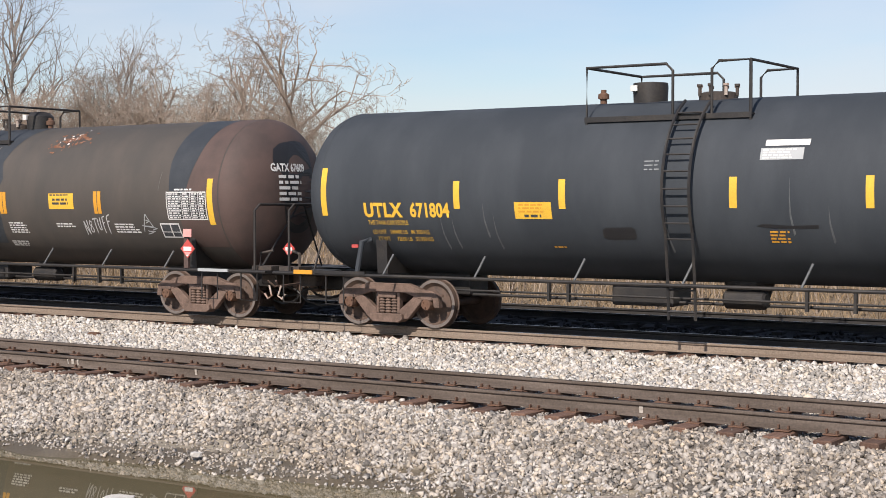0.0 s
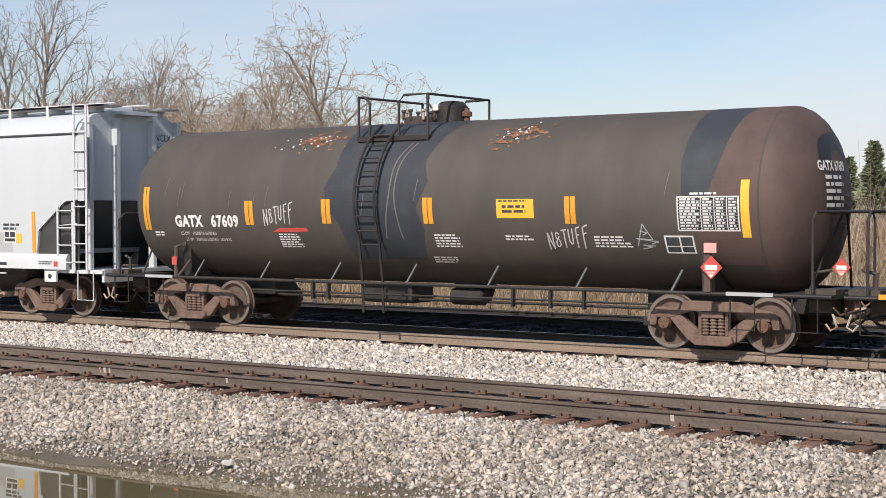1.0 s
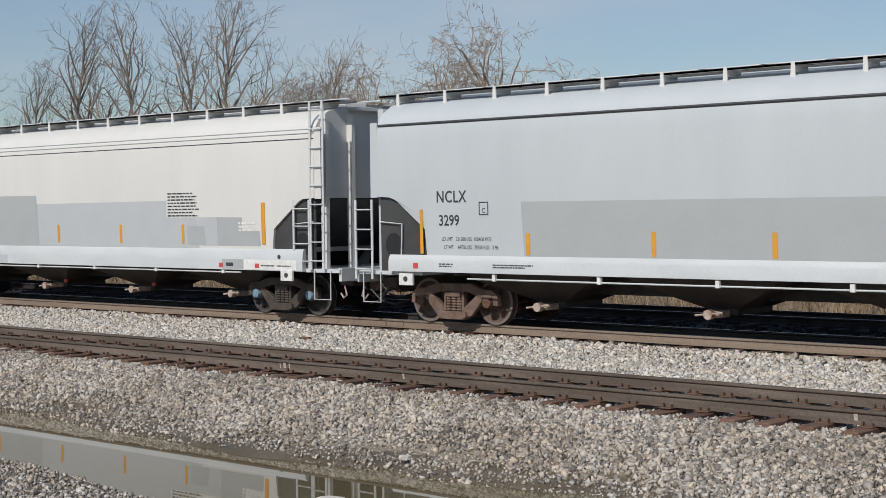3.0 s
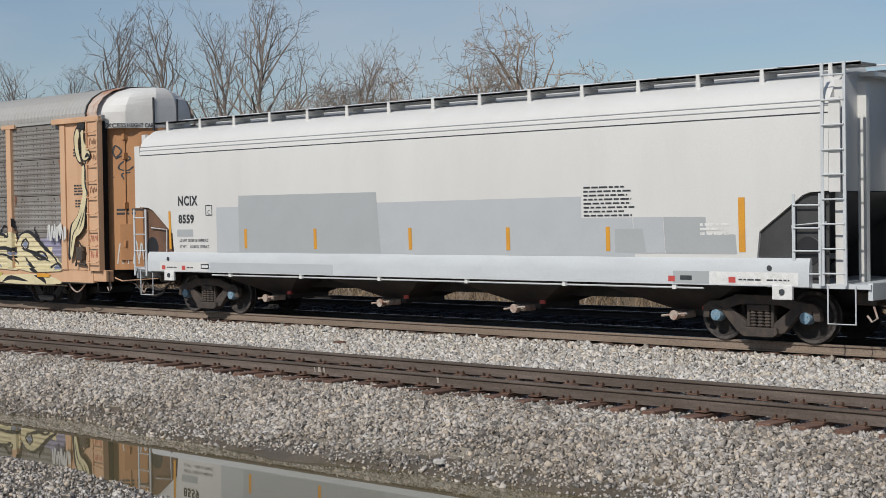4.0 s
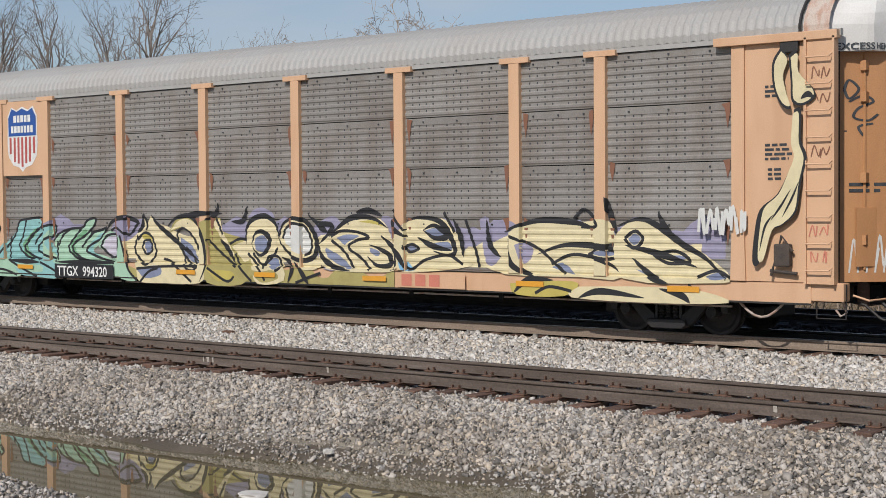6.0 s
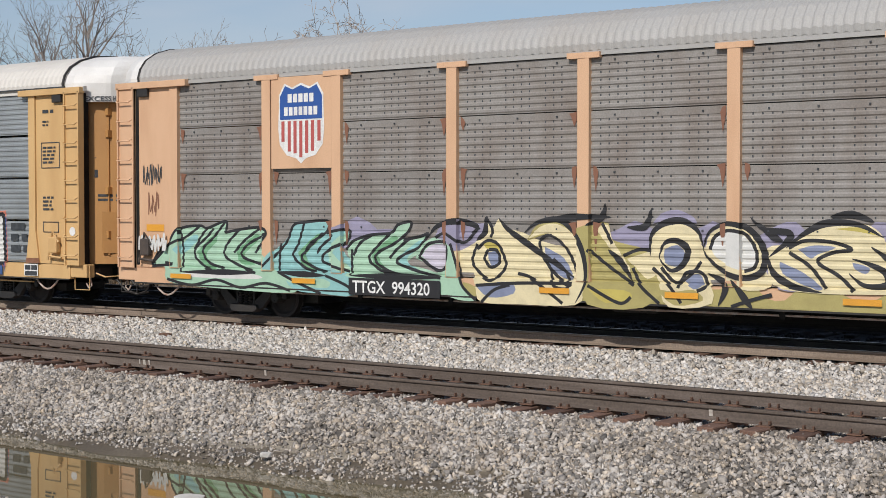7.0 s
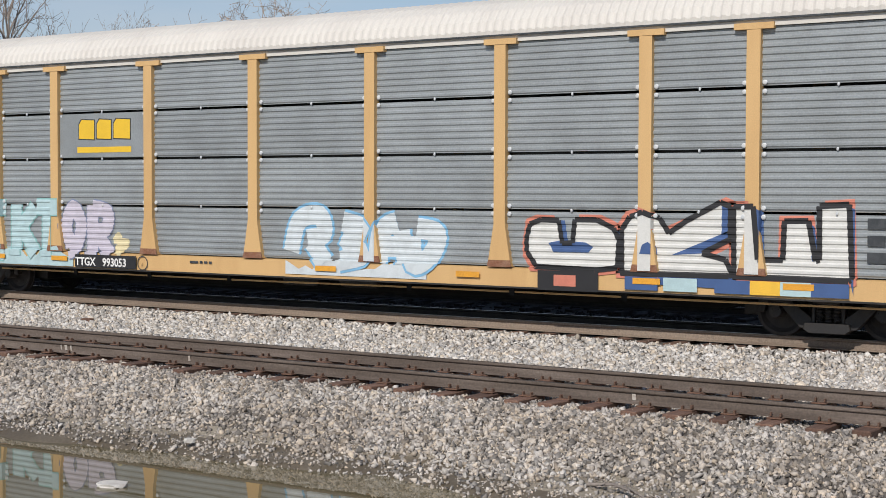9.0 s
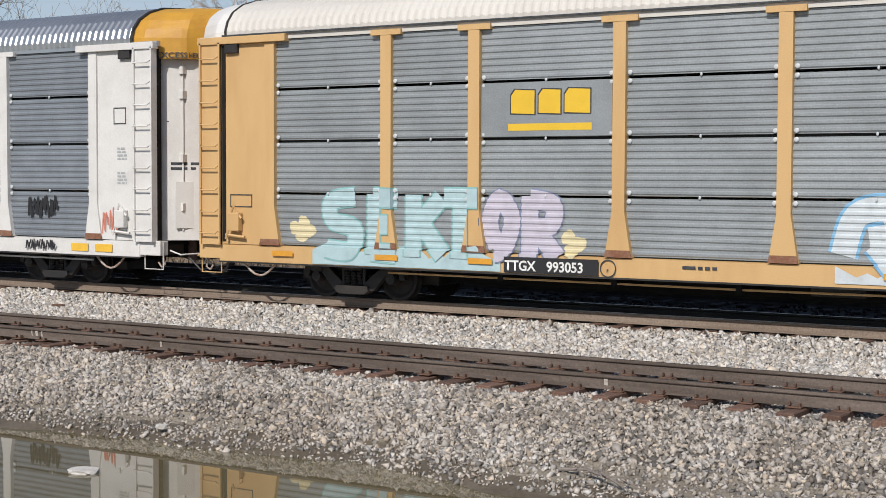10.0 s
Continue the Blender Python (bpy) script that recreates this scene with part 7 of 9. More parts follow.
def peach_letters(car, w):
    """The two sprayed pieces along the peach car, letter by letter."""
    spray(car, w, 0.0040, "green sprayed letter with black outline", P_GREEN, [(-12.33, 1.07), (-11.81, 1.5), (-11.5, 1.84), (-10.9, 1.91), (-10.69, 1.86), (-10.14, 2.01), (-10.16, 1.77), (-9.74, 1.84), (-9.13, 1.89), (-8.92, 1.77), (-9.16, 1.53), (-8.99, 1.3), (-8.59, 1.03), (-8.12, 0.68), (-8.37, 0.57), (-9.83, 0.59), (-11.38, 0.65), (-11.89, 0.76), (-11.92, 1.01)],
          [(P_GREEN2, [(-11.0, 1.35), (-10.5, 1.73), (-10.4, 1.6), (-10.73, 1.29), (-10.4, 1.0), (-10.73, 1.01)]), (P_GREEN2, [(-9.83, 1.4), (-9.3, 1.74), (-9.21, 1.63), (-9.62, 1.31), (-9.3, 1.12), (-9.72, 1.14)]), (P_TEAL, [(-11.66, 1.4), (-11.09, 1.72), (-10.98, 1.6), (-11.43, 1.3)]), (P_CHROME, [(-11.36, 0.9), (-9.83, 0.93), (-9.24, 0.92), (-9.2, 0.83), (-11.36, 0.82)])],
          [(0.03, [(-12.33, 1.07), (-11.81, 1.5), (-11.5, 1.84), (-10.9, 1.91), (-10.69, 1.86), (-10.14, 2.01), (-10.16, 1.77)]), (0.03, [(-10.16, 1.77), (-9.74, 1.84), (-9.13, 1.89), (-8.92, 1.77), (-9.16, 1.53), (-9.3, 1.36)]), (0.03, [(-12.33, 1.03), (-11.66, 1.08), (-11.92, 1.11)]), (0.03, [(-11.5, 1.84), (-11.41, 1.4), (-11.43, 0.92)]), (0.062, [(-11.43, 0.92), (-10.55, 0.94), (-9.83, 0.95), (-9.24, 0.95)]), (0.03, [(-10.69, 1.86), (-10.94, 1.6), (-11.06, 1.28), (-10.73, 1.04), (-10.4, 0.95)]), (0.03, [(-10.14, 2.01), (-10.51, 1.66), (-10.82, 1.41), (-10.64, 1.14), (-10.19, 1.03)])],
          [(0.03, [(-9.74, 1.84), (-10.09, 1.55), (-10.18, 1.3), (-9.83, 1.12), (-9.24, 0.95)]), (0.03, [(-8.92, 1.77), (-9.48, 1.55), (-9.69, 1.31), (-9.3, 1.17), (-8.59, 1.03)]), (0.03, [(-10.9, 1.91), (-11.37, 1.65), (-12.04, 1.39), (-12.33, 1.07)]), (0.03, [(-9.13, 1.89), (-9.61, 1.61), (-9.9, 1.36)]), (0.03, [(-11.85, 0.76), (-11.1, 0.65), (-10.37, 0.78), (-9.66, 0.64), (-8.96, 0.75), (-8.29, 0.62)]), (0.03, [(-11.09, 1.41), (-10.72, 1.66), (-10.5, 1.85)])])
    spray(car, w, 0.0056, "teal sprayed letter with black outline", P_TEAL, [(-9.05, 1.05), (-8.92, 1.32), (-8.45, 1.63), (-8.25, 1.93), (-7.95, 2.0), (-7.33, 2.03), (-7.35, 1.81), (-6.79, 1.86), (-6.82, 1.65), (-6.95, 1.47), (-6.64, 1.13), (-6.56, 0.6), (-7.47, 0.59), (-8.2, 0.65), (-8.54, 0.97)],
          [(P_GREEN, [(-7.33, 1.47), (-6.85, 1.8), (-6.82, 1.61), (-7.14, 1.41), (-6.67, 1.04), (-7.22, 1.12)]), (P_GREEN2, [(-8.12, 1.4), (-7.62, 1.76), (-7.49, 1.7), (-7.92, 1.34), (-7.63, 1.06), (-7.99, 1.13)]), (P_GREEN, [(-8.55, 0.9), (-7.37, 0.88), (-7.3, 0.71), (-8.12, 0.74)])],
          [(0.03, [(-9.05, 1.08), (-8.45, 1.57), (-8.25, 1.93), (-7.95, 2.0), (-7.33, 2.03), (-7.36, 1.82), (-7.79, 1.58), (-7.95, 1.36)]), (0.03, [(-7.36, 1.79), (-6.79, 1.86), (-6.85, 1.61), (-7.3, 1.47)]), (0.03, [(-8.58, 1.57), (-8.62, 1.27), (-8.62, 0.99)]), (0.062, [(-8.62, 0.99), (-7.95, 0.96), (-7.35, 0.95)]), (0.03, [(-7.95, 2.0), (-8.11, 1.57), (-8.25, 1.33), (-7.95, 1.1), (-7.63, 1.02)]), (0.03, [(-7.46, 1.79), (-7.87, 1.46), (-8.03, 1.28), (-7.71, 1.11), (-7.35, 1.02)]), (0.03, [(-6.85, 1.61), (-7.38, 1.41), (-7.46, 1.23), (-7.06, 1.12), (-6.67, 1.02)])],
          [(0.03, [(-7.35, 0.95), (-6.83, 0.78), (-6.56, 0.62)]), (0.03, [(-8.62, 0.99), (-8.12, 0.8), (-7.47, 0.59)]), (0.03, [(-7.14, 1.76), (-7.46, 1.56), (-7.62, 1.39)])])
    spray(car, w, 0.0072, "mint sprayed letter with black outline", P_GREEN, [(-6.85, 1.47), (-6.74, 1.65), (-6.2, 1.77), (-5.74, 1.81), (-5.56, 1.97), (-5.26, 2.02), (-5.32, 1.82), (-5.44, 1.68), (-5.06, 1.74), (-4.85, 1.8), (-5.0, 1.57), (-5.14, 1.39), (-5.37, 1.23), (-4.82, 1.12), (-4.49, 0.96), (-6.67, 0.92), (-6.7, 1.13)],
          [(P_GREEN2, [(-6.2, 1.43), (-5.71, 1.74), (-5.59, 1.68), (-6.05, 1.37), (-5.82, 1.08), (-6.14, 1.17)]), (P_TEAL, [(-5.56, 1.36), (-5.06, 1.67), (-4.97, 1.59), (-5.37, 1.3), (-5.0, 1.08), (-5.47, 1.16)])],
          [(0.03, [(-6.85, 1.47), (-6.66, 1.65), (-6.2, 1.77), (-5.74, 1.81), (-5.56, 1.97), (-5.26, 2.02), (-5.32, 1.84), (-5.65, 1.61), (-6.05, 1.43), (-6.11, 1.26), (-5.82, 1.09), (-5.44, 1.0)]), (0.03, [(-5.44, 1.68), (-5.03, 1.75), (-4.85, 1.8), (-5.06, 1.55), (-5.44, 1.39), (-5.59, 1.25), (-5.15, 1.11), (-4.51, 0.98)]), (0.03, [(-6.71, 1.48), (-6.71, 1.22), (-6.7, 0.97)]), (0.062, [(-6.7, 0.97), (-5.59, 0.98), (-4.51, 0.98)]), (0.03, [(-5.74, 1.81), (-6.08, 1.54), (-6.28, 1.31), (-6.05, 1.12), (-5.71, 1.0)]), (0.03, [(-6.2, 1.77), (-6.51, 1.6), (-6.67, 1.36)])],
          [(0.03, [(-5.26, 1.72), (-5.59, 1.5), (-5.77, 1.32)])])
    spray(car, w, 0.0088, "green sprayed tail with a lilac eye", P_GREEN, [(-5.14, 1.33), (-5.0, 1.59), (-4.63, 1.75), (-4.27, 1.56), (-4.13, 1.19), (-4.02, 0.81), (-3.71, 0.59), (-4.28, 0.63), (-4.53, 0.96), (-4.71, 1.18)],
          [(P_MAUVE, [(-5.0, 1.39), (-4.78, 1.59), (-4.4, 1.59), (-4.4, 1.23), (-4.62, 1.13)]), (P_LILAC, [(-4.68, 1.73), (-4.56, 1.93), (-4.1, 2.0), (-3.77, 1.92), (-4.02, 1.65), (-4.27, 1.63)])],
          [(0.062, [(-4.85, 1.73), (-4.63, 1.95), (-4.13, 2.04), (-3.71, 1.94), (-3.85, 1.83)]), (0.03, [(-5.06, 1.37), (-4.82, 1.62), (-4.39, 1.62), (-4.4, 1.24), (-4.62, 1.12), (-5.06, 1.37)]), (0.03, [(-4.27, 1.63), (-4.13, 1.24), (-4.02, 0.86), (-3.71, 0.6)]), (0.03, [(-4.68, 1.73), (-4.42, 1.82), (-4.02, 1.65), (-3.71, 1.91)])])
    spray(car, w, 0.0104, "cream sprayed letter with slate eyes", P_CREAM, [(-3.85, 1.36), (-3.74, 1.69), (-3.54, 1.85), (-3.52, 2.12), (-3.38, 1.91), (-3.24, 2.09), (-3.09, 1.94), (-2.69, 1.84), (-2.36, 1.71), (-1.78, 1.56), (-1.43, 1.25), (-1.41, 0.89), (-1.58, 0.59), (-2.76, 0.56), (-3.58, 0.57), (-3.71, 0.82)],
          [(P_SLATE, [(-3.49, 1.47), (-3.27, 1.5), (-3.19, 1.32), (-3.39, 1.21)]), (P_SLATE, [(-2.26, 1.6), (-1.84, 1.4), (-1.65, 1.04), (-1.9, 1.08), (-2.16, 1.29)]), (P_SLATE, [(-3.71, 0.87), (-2.96, 0.96), (-2.87, 0.75), (-3.41, 0.66)]), (P_YEL, [(-3.57, 1.64), (-3.35, 1.69), (-3.16, 1.43), (-3.27, 1.53), (-3.52, 1.55)])],
          [(0.062, [(-3.74, 1.69), (-3.54, 1.85), (-3.53, 2.13)]), (0.03, [(-3.53, 2.13), (-3.38, 1.91), (-3.41, 1.75)]), (0.062, [(-3.24, 2.11), (-3.05, 1.91), (-2.62, 1.65), (-2.1, 1.34), (-1.58, 1.04)]), (0.03, [(-3.71, 1.63), (-3.82, 1.31), (-3.64, 1.09), (-3.37, 0.97), (-3.09, 1.21), (-3.13, 1.43), (-3.27, 1.64), (-3.5, 1.69), (-3.71, 1.53)]), (0.03, [(-3.46, 1.53), (-3.55, 1.37), (-3.41, 1.21), (-3.22, 1.3), (-3.27, 1.51), (-3.46, 1.53)]), (0.03, [(-2.36, 1.71), (-2.12, 1.81), (-1.78, 1.56), (-1.58, 1.14), (-1.71, 0.93), (-2.03, 1.13), (-2.29, 1.44), (-2.36, 1.71)])],
          [(0.03, [(-2.07, 1.39), (-1.78, 1.14), (-1.74, 0.88), (-2.03, 0.92), (-2.12, 1.24)]), (0.03, [(-3.71, 0.87), (-2.76, 0.94), (-1.46, 0.97)]), (0.03, [(-2.82, 1.11), (-2.49, 1.02), (-1.84, 0.61)]), (0.03, [(-3.58, 0.57), (-3.3, 0.8), (-2.96, 0.9)])])
    spray(car, w, 0.0120, "olive sprayed letter with heavy black crown", P_OLIVE, [(-2.62, 1.7), (-2.43, 1.97), (-2.03, 2.04), (-1.65, 1.92), (-1.33, 2.0), (-0.96, 2.03), (-0.9, 1.77), (-0.65, 1.68), (-0.23, 1.58), (-0.05, 1.28), (0.25, 1.04), (-0.23, 0.6), (-1.33, 0.61), (-1.42, 1.15), (-1.58, 1.61), (-1.97, 1.87)],
          [(P_CREAM, [(-2.6, 1.73), (-2.36, 1.95), (-2.03, 2.01), (-1.69, 1.85), (-1.43, 1.46), (-1.38, 0.94), (-1.58, 0.62), (-1.65, 0.93), (-1.61, 1.35), (-1.9, 1.71), (-2.23, 1.84)]), (P_CREAM, [(-1.21, 1.93), (-0.96, 2.0), (-0.86, 1.72), (-0.53, 1.27), (-0.59, 1.19), (-0.9, 1.57)]), (P_CREAM, [(-0.59, 1.42), (-0.05, 1.55), (0.07, 1.29), (-0.17, 1.08), (-0.41, 1.27)]), (P_YEL, [(-1.33, 0.89), (-0.59, 0.88), (-0.47, 0.75), (-0.96, 0.65)])],
          [(0.062, [(-2.69, 1.84), (-2.43, 2.02), (-2.03, 2.09), (-1.71, 1.95), (-1.43, 1.56), (-1.36, 1.05), (-1.58, 0.62)]), (0.062, [(-2.43, 2.01), (-1.71, 2.13), (-0.9, 2.13)]), (0.062, [(-1.36, 1.98), (-1.08, 2.13), (-1.01, 2.37)]), (0.062, [(-0.96, 1.57), (-0.71, 1.37), (-0.47, 1.05)]), (0.03, [(-1.33, 1.56), (-0.9, 1.26), (-0.41, 0.97)]), (0.03, [(-0.65, 1.47), (-0.35, 1.58), (-0.05, 1.56)]), (0.03, [(-1.08, 2.03), (-0.96, 1.83), (-0.88, 1.67)]), (0.062, [(-0.59, 1.96), (-0.23, 1.98), (-0.11, 2.29)]), (0.03, [(-1.33, 0.94), (-0.71, 0.66), (-0.47, 0.77)]), (0.03, [(-0.47, 1.27), (-0.29, 0.97), (0.07, 0.68)])])
    spray(car, w, 0.0136, "yellow sprayed letter with a dark round eye", P_CREAM, [(-0.13, 1.48), (-0.11, 1.86), (0.07, 2.02), (0.42, 2.07), (0.68, 1.97), (0.82, 1.77), (0.78, 1.5), (0.94, 1.21), (1.05, 0.72), (0.25, 0.63), (0.07, 0.99), (-0.09, 1.28)],
          [(P_SLATE, [(0.13, 1.59), (0.38, 1.67), (0.52, 1.51), (0.39, 1.31), (0.15, 1.37)]), (P_SLATE, [(0.5, 1.1), (0.77, 1.2), (0.88, 1.03), (0.71, 0.94)]), (P_OLIVE, [(0.01, 0.93), (0.36, 0.89), (0.71, 0.93), (0.88, 0.76), (0.36, 0.66)]), (P_LILAC, [(-0.09, 2.02), (0.07, 2.19), (0.36, 2.26), (0.65, 2.15), (0.73, 2.03), (0.42, 2.11), (0.07, 2.06)])],
          [(0.062, [(-0.13, 1.48), (-0.11, 1.83), (0.13, 2.03), (0.48, 2.07), (0.75, 1.91), (0.85, 1.65)]), (0.062, [(0.03, 1.44), (0.13, 1.69), (0.36, 1.74), (0.57, 1.59), (0.48, 1.34), (0.25, 1.24), (0.03, 1.44)]), (0.03, [(0.07, 1.29), (0.36, 1.04), (0.65, 1.2), (0.82, 1.4)]), (0.03, [(0.42, 0.95), (0.54, 1.2), (0.82, 1.22), (0.94, 1.01), (0.77, 0.91)]), (0.03, [(-0.09, 1.28), (0.25, 0.99), (0.48, 0.7)]), (0.062, [(0.94, 1.21), (1.28, 1.02), (1.16, 0.68)])])
    spray(car, w, 0.0152, "round cream sprayed disc with a black rim", P_CREAM, [(0.89, 1.6), (0.98, 1.86), (1.27, 1.99), (1.65, 1.92), (1.9, 1.62), (1.88, 1.31), (1.61, 1.19), (1.25, 1.27), (1.0, 1.44)],
          [(P_CHROME, [(1.0, 1.6), (1.09, 1.8), (1.32, 1.9), (1.58, 1.84), (1.78, 1.59), (1.76, 1.36), (1.59, 1.28), (1.32, 1.35), (1.09, 1.48)]), (P_CREAM, [(1.5, 1.22), (2.04, 1.14), (1.99, 0.98), (1.55, 0.97)]), (P_LILAC, [(1.93, 1.33), (2.36, 1.15), (2.63, 0.99), (2.21, 0.99)])],
          [(0.062, [(0.85, 1.6), (0.96, 1.89), (1.27, 2.03), (1.66, 1.95), (1.93, 1.62), (1.91, 1.28), (1.61, 1.15), (1.22, 1.26), (0.96, 1.45), (0.85, 1.6)]), (0.03, [(0.98, 1.6), (1.07, 1.82), (1.32, 1.92), (1.61, 1.86), (1.8, 1.59), (1.78, 1.34), (1.59, 1.26)]), (0.062, [(1.69, 2.14), (1.93, 1.95), (2.36, 1.89), (2.31, 1.72), (2.04, 1.47), (2.02, 1.23)]), (0.062, [(1.82, 2.05), (2.09, 1.83), (2.26, 1.76)]), (0.062, [(1.39, 1.12), (1.61, 0.84), (1.77, 0.65)]), (0.03, [(1.39, 0.68), (1.72, 0.79), (2.1, 0.9)])])
    spray(car, w, 0.0168, "cream sprayed letter with slate slits", P_CREAM, [(1.99, 1.47), (2.47, 1.77), (2.73, 1.96), (3.09, 2.08), (3.6, 2.04), (3.85, 1.9), (3.99, 1.65), (4.21, 1.24), (4.1, 0.99), (3.5, 0.95), (2.79, 0.95), (2.1, 1.05)],
          [(P_SLATE, [(2.52, 1.63), (2.78, 1.7), (3.14, 1.67), (2.84, 1.56), (2.73, 1.49)]), (P_SLATE, [(2.2, 1.43), (2.63, 1.25), (2.94, 1.0), (2.63, 1.06), (2.26, 1.24)]), (P_YEL, [(3.11, 1.96), (3.5, 1.99), (3.8, 1.87), (3.5, 1.92)]), (P_SLATE, [(3.4, 1.44), (3.68, 1.37), (3.62, 1.27), (3.46, 1.33)])],
          [(0.062, [(1.99, 1.52), (2.1, 1.24), (2.42, 1.05), (2.94, 0.96)]), (0.062, [(2.31, 1.65), (2.63, 1.89), (2.99, 2.05), (3.5, 2.03), (3.9, 1.83)]), (0.03, [(2.36, 1.65), (2.63, 1.77), (3.09, 1.75), (3.4, 1.64), (3.09, 1.59), (2.84, 1.44), (3.2, 1.22), (3.45, 0.99)]), (0.062, [(3.04, 2.15), (3.39, 2.19), (3.75, 2.08)]), (0.03, [(2.36, 1.58), (2.73, 1.35), (2.99, 1.02)]), (0.062, [(3.4, 1.5), (3.7, 1.41), (3.95, 1.28), (3.95, 1.1), (3.6, 1.09), (3.35, 1.27)]), (0.062, [(3.7, 1.69), (4.0, 1.47), (4.19, 1.2), (4.0, 0.99)])])
    spray(car, w, 0.0184, "cream sprayed letter with pale blue eyes", P_CREAM, [(3.95, 1.56), (4.29, 1.82), (4.43, 1.97), (4.86, 2.04), (5.37, 2.0), (5.68, 1.68), (5.82, 1.33), (5.97, 1.12), (4.86, 0.99), (4.24, 1.0), (4.17, 1.29)],
          [(P_SLATE, [(4.86, 1.79), (5.09, 1.84), (5.34, 1.71), (5.09, 1.68)]), (P_SLATE, [(4.95, 1.53), (5.41, 1.58), (5.52, 1.43), (5.23, 1.42)]), (P_SLATE, [(4.38, 1.47), (4.53, 1.5), (4.64, 1.43), (4.5, 1.39)]), (P_SKY, [(4.24, 1.24), (4.43, 1.16), (4.58, 1.01), (4.29, 1.02)])],
          [(0.062, [(3.99, 2.01), (4.09, 1.83), (4.43, 1.66)]), (0.03, [(4.04, 2.2), (4.19, 1.97), (4.38, 1.79)]), (0.062, [(4.38, 1.97), (4.67, 2.04), (5.14, 2.0), (5.41, 1.8), (5.6, 1.41), (5.42, 1.32), (5.05, 1.4)]), (0.062, [(4.81, 1.8), (5.09, 1.89), (5.41, 1.69), (5.09, 1.65), (4.81, 1.8)]), (0.062, [(4.67, 1.66), (5.05, 1.49), (5.51, 1.41)]), (0.03, [(4.34, 1.47), (4.53, 1.52), (4.69, 1.44), (4.48, 1.37), (4.34, 1.47)]), (0.03, [(4.19, 1.29), (4.48, 1.03), (4.86, 1.22), (5.42, 1.32), (5.78, 1.15)]), (0.062, [(3.95, 1.56), (4.24, 1.29), (4.43, 1.02)])],
          [(0.062, [(5.55, 2.02), (5.73, 1.68), (5.8, 1.29)]), (0.03, [(5.32, 2.15), (5.59, 1.76)])])
    spray(car, w, 0.0200, "cream sprayed letter with crossing black sweeps", P_CREAM, [(6.18, 1.17), (6.44, 1.53), (6.86, 1.72), (7.28, 1.96), (7.85, 2.01), (8.48, 1.96), (9.02, 2.01), (9.21, 1.68), (9.38, 1.0), (8.47, 0.98), (6.85, 0.99)],
          [(P_SLATE, [(8.7, 1.41), (9.09, 1.49), (9.36, 1.45), (9.05, 1.36)]), (P_SLATE, [(7.84, 1.14), (8.08, 1.23), (8.34, 1.02)]), (P_LILAC, [(7.06, 1.54), (7.36, 1.6), (7.42, 1.37), (7.22, 1.19)]), (P_LILAC, [(6.19, 2.01), (6.4, 2.04), (6.49, 1.53), (6.66, 1.27), (6.35, 1.17)])],
          [(0.062, [(6.78, 1.78), (7.53, 1.99), (8.32, 1.96), (8.79, 1.84)]), (0.03, [(6.86, 1.72), (7.52, 1.49), (7.92, 1.2), (8.15, 1.03)]), (0.062, [(6.86, 1.66), (6.99, 1.18), (7.51, 0.96)]), (0.062, [(7.52, 1.37), (8.16, 1.55), (9.09, 1.5), (9.98, 1.24), (10.83, 1.01)]), (0.03, [(7.84, 1.2), (8.31, 1.38), (8.93, 1.28), (9.38, 1.06)]), (0.03, [(8.63, 1.38), (9.09, 1.56), (9.46, 1.45), (9.08, 1.31), (8.63, 1.38)]), (0.03, [(8.32, 2.01), (8.56, 2.19), (8.86, 1.9), (8.48, 1.88)]), (0.062, [(9.02, 2.41), (9.12, 2.07), (9.24, 1.73)])],
          [(0.03, [(5.85, 2.01), (6.1, 1.41), (6.18, 1.11)]), (0.062, [(6.36, 2.01), (6.44, 1.53), (6.69, 1.3)])])
    spray(car, w, 0.0216, "cream sprayed letter drawn out to a point", P_CREAM, [(9.16, 1.68), (9.47, 1.96), (9.98, 1.93), (10.41, 1.69), (10.98, 1.42), (11.48, 1.03), (11.11, 0.94), (9.38, 0.98)],
          [(P_SLATE, [(10.12, 1.37), (10.48, 1.4), (10.62, 1.34), (10.34, 1.31)]), (P_SLATE, [(9.46, 1.68), (9.61, 1.77), (9.72, 1.66), (9.57, 1.56)]), (P_SLATE, [(9.61, 1.14), (9.86, 1.1), (10.0, 0.99)]), (P_SLATE, [(10.97, 1.04), (11.22, 1.12), (11.39, 1.04), (11.18, 0.99)])],
          [(0.062, [(9.24, 1.9), (9.69, 2.02), (10.06, 1.9), (10.56, 1.58), (10.98, 1.36), (11.39, 0.99)]), (0.03, [(9.39, 1.68), (9.61, 1.81), (9.76, 1.66), (9.57, 1.51), (9.39, 1.68)]), (0.062, [(10.06, 2.15), (10.2, 1.88), (10.39, 1.71)]), (0.062, [(9.39, 1.56), (10.12, 1.41), (10.83, 1.2)]), (0.03, [(9.98, 1.4), (10.41, 1.47), (10.69, 1.3), (10.27, 1.26), (9.98, 1.4)]), (0.062, [(9.54, 1.34), (9.97, 1.01), (10.29, 0.91)]), (0.03, [(10.83, 1.03), (11.18, 1.15), (11.46, 1.03)]), (0.062, [(10.69, 0.92), (10.8, 0.76), (10.94, 0.6)])])
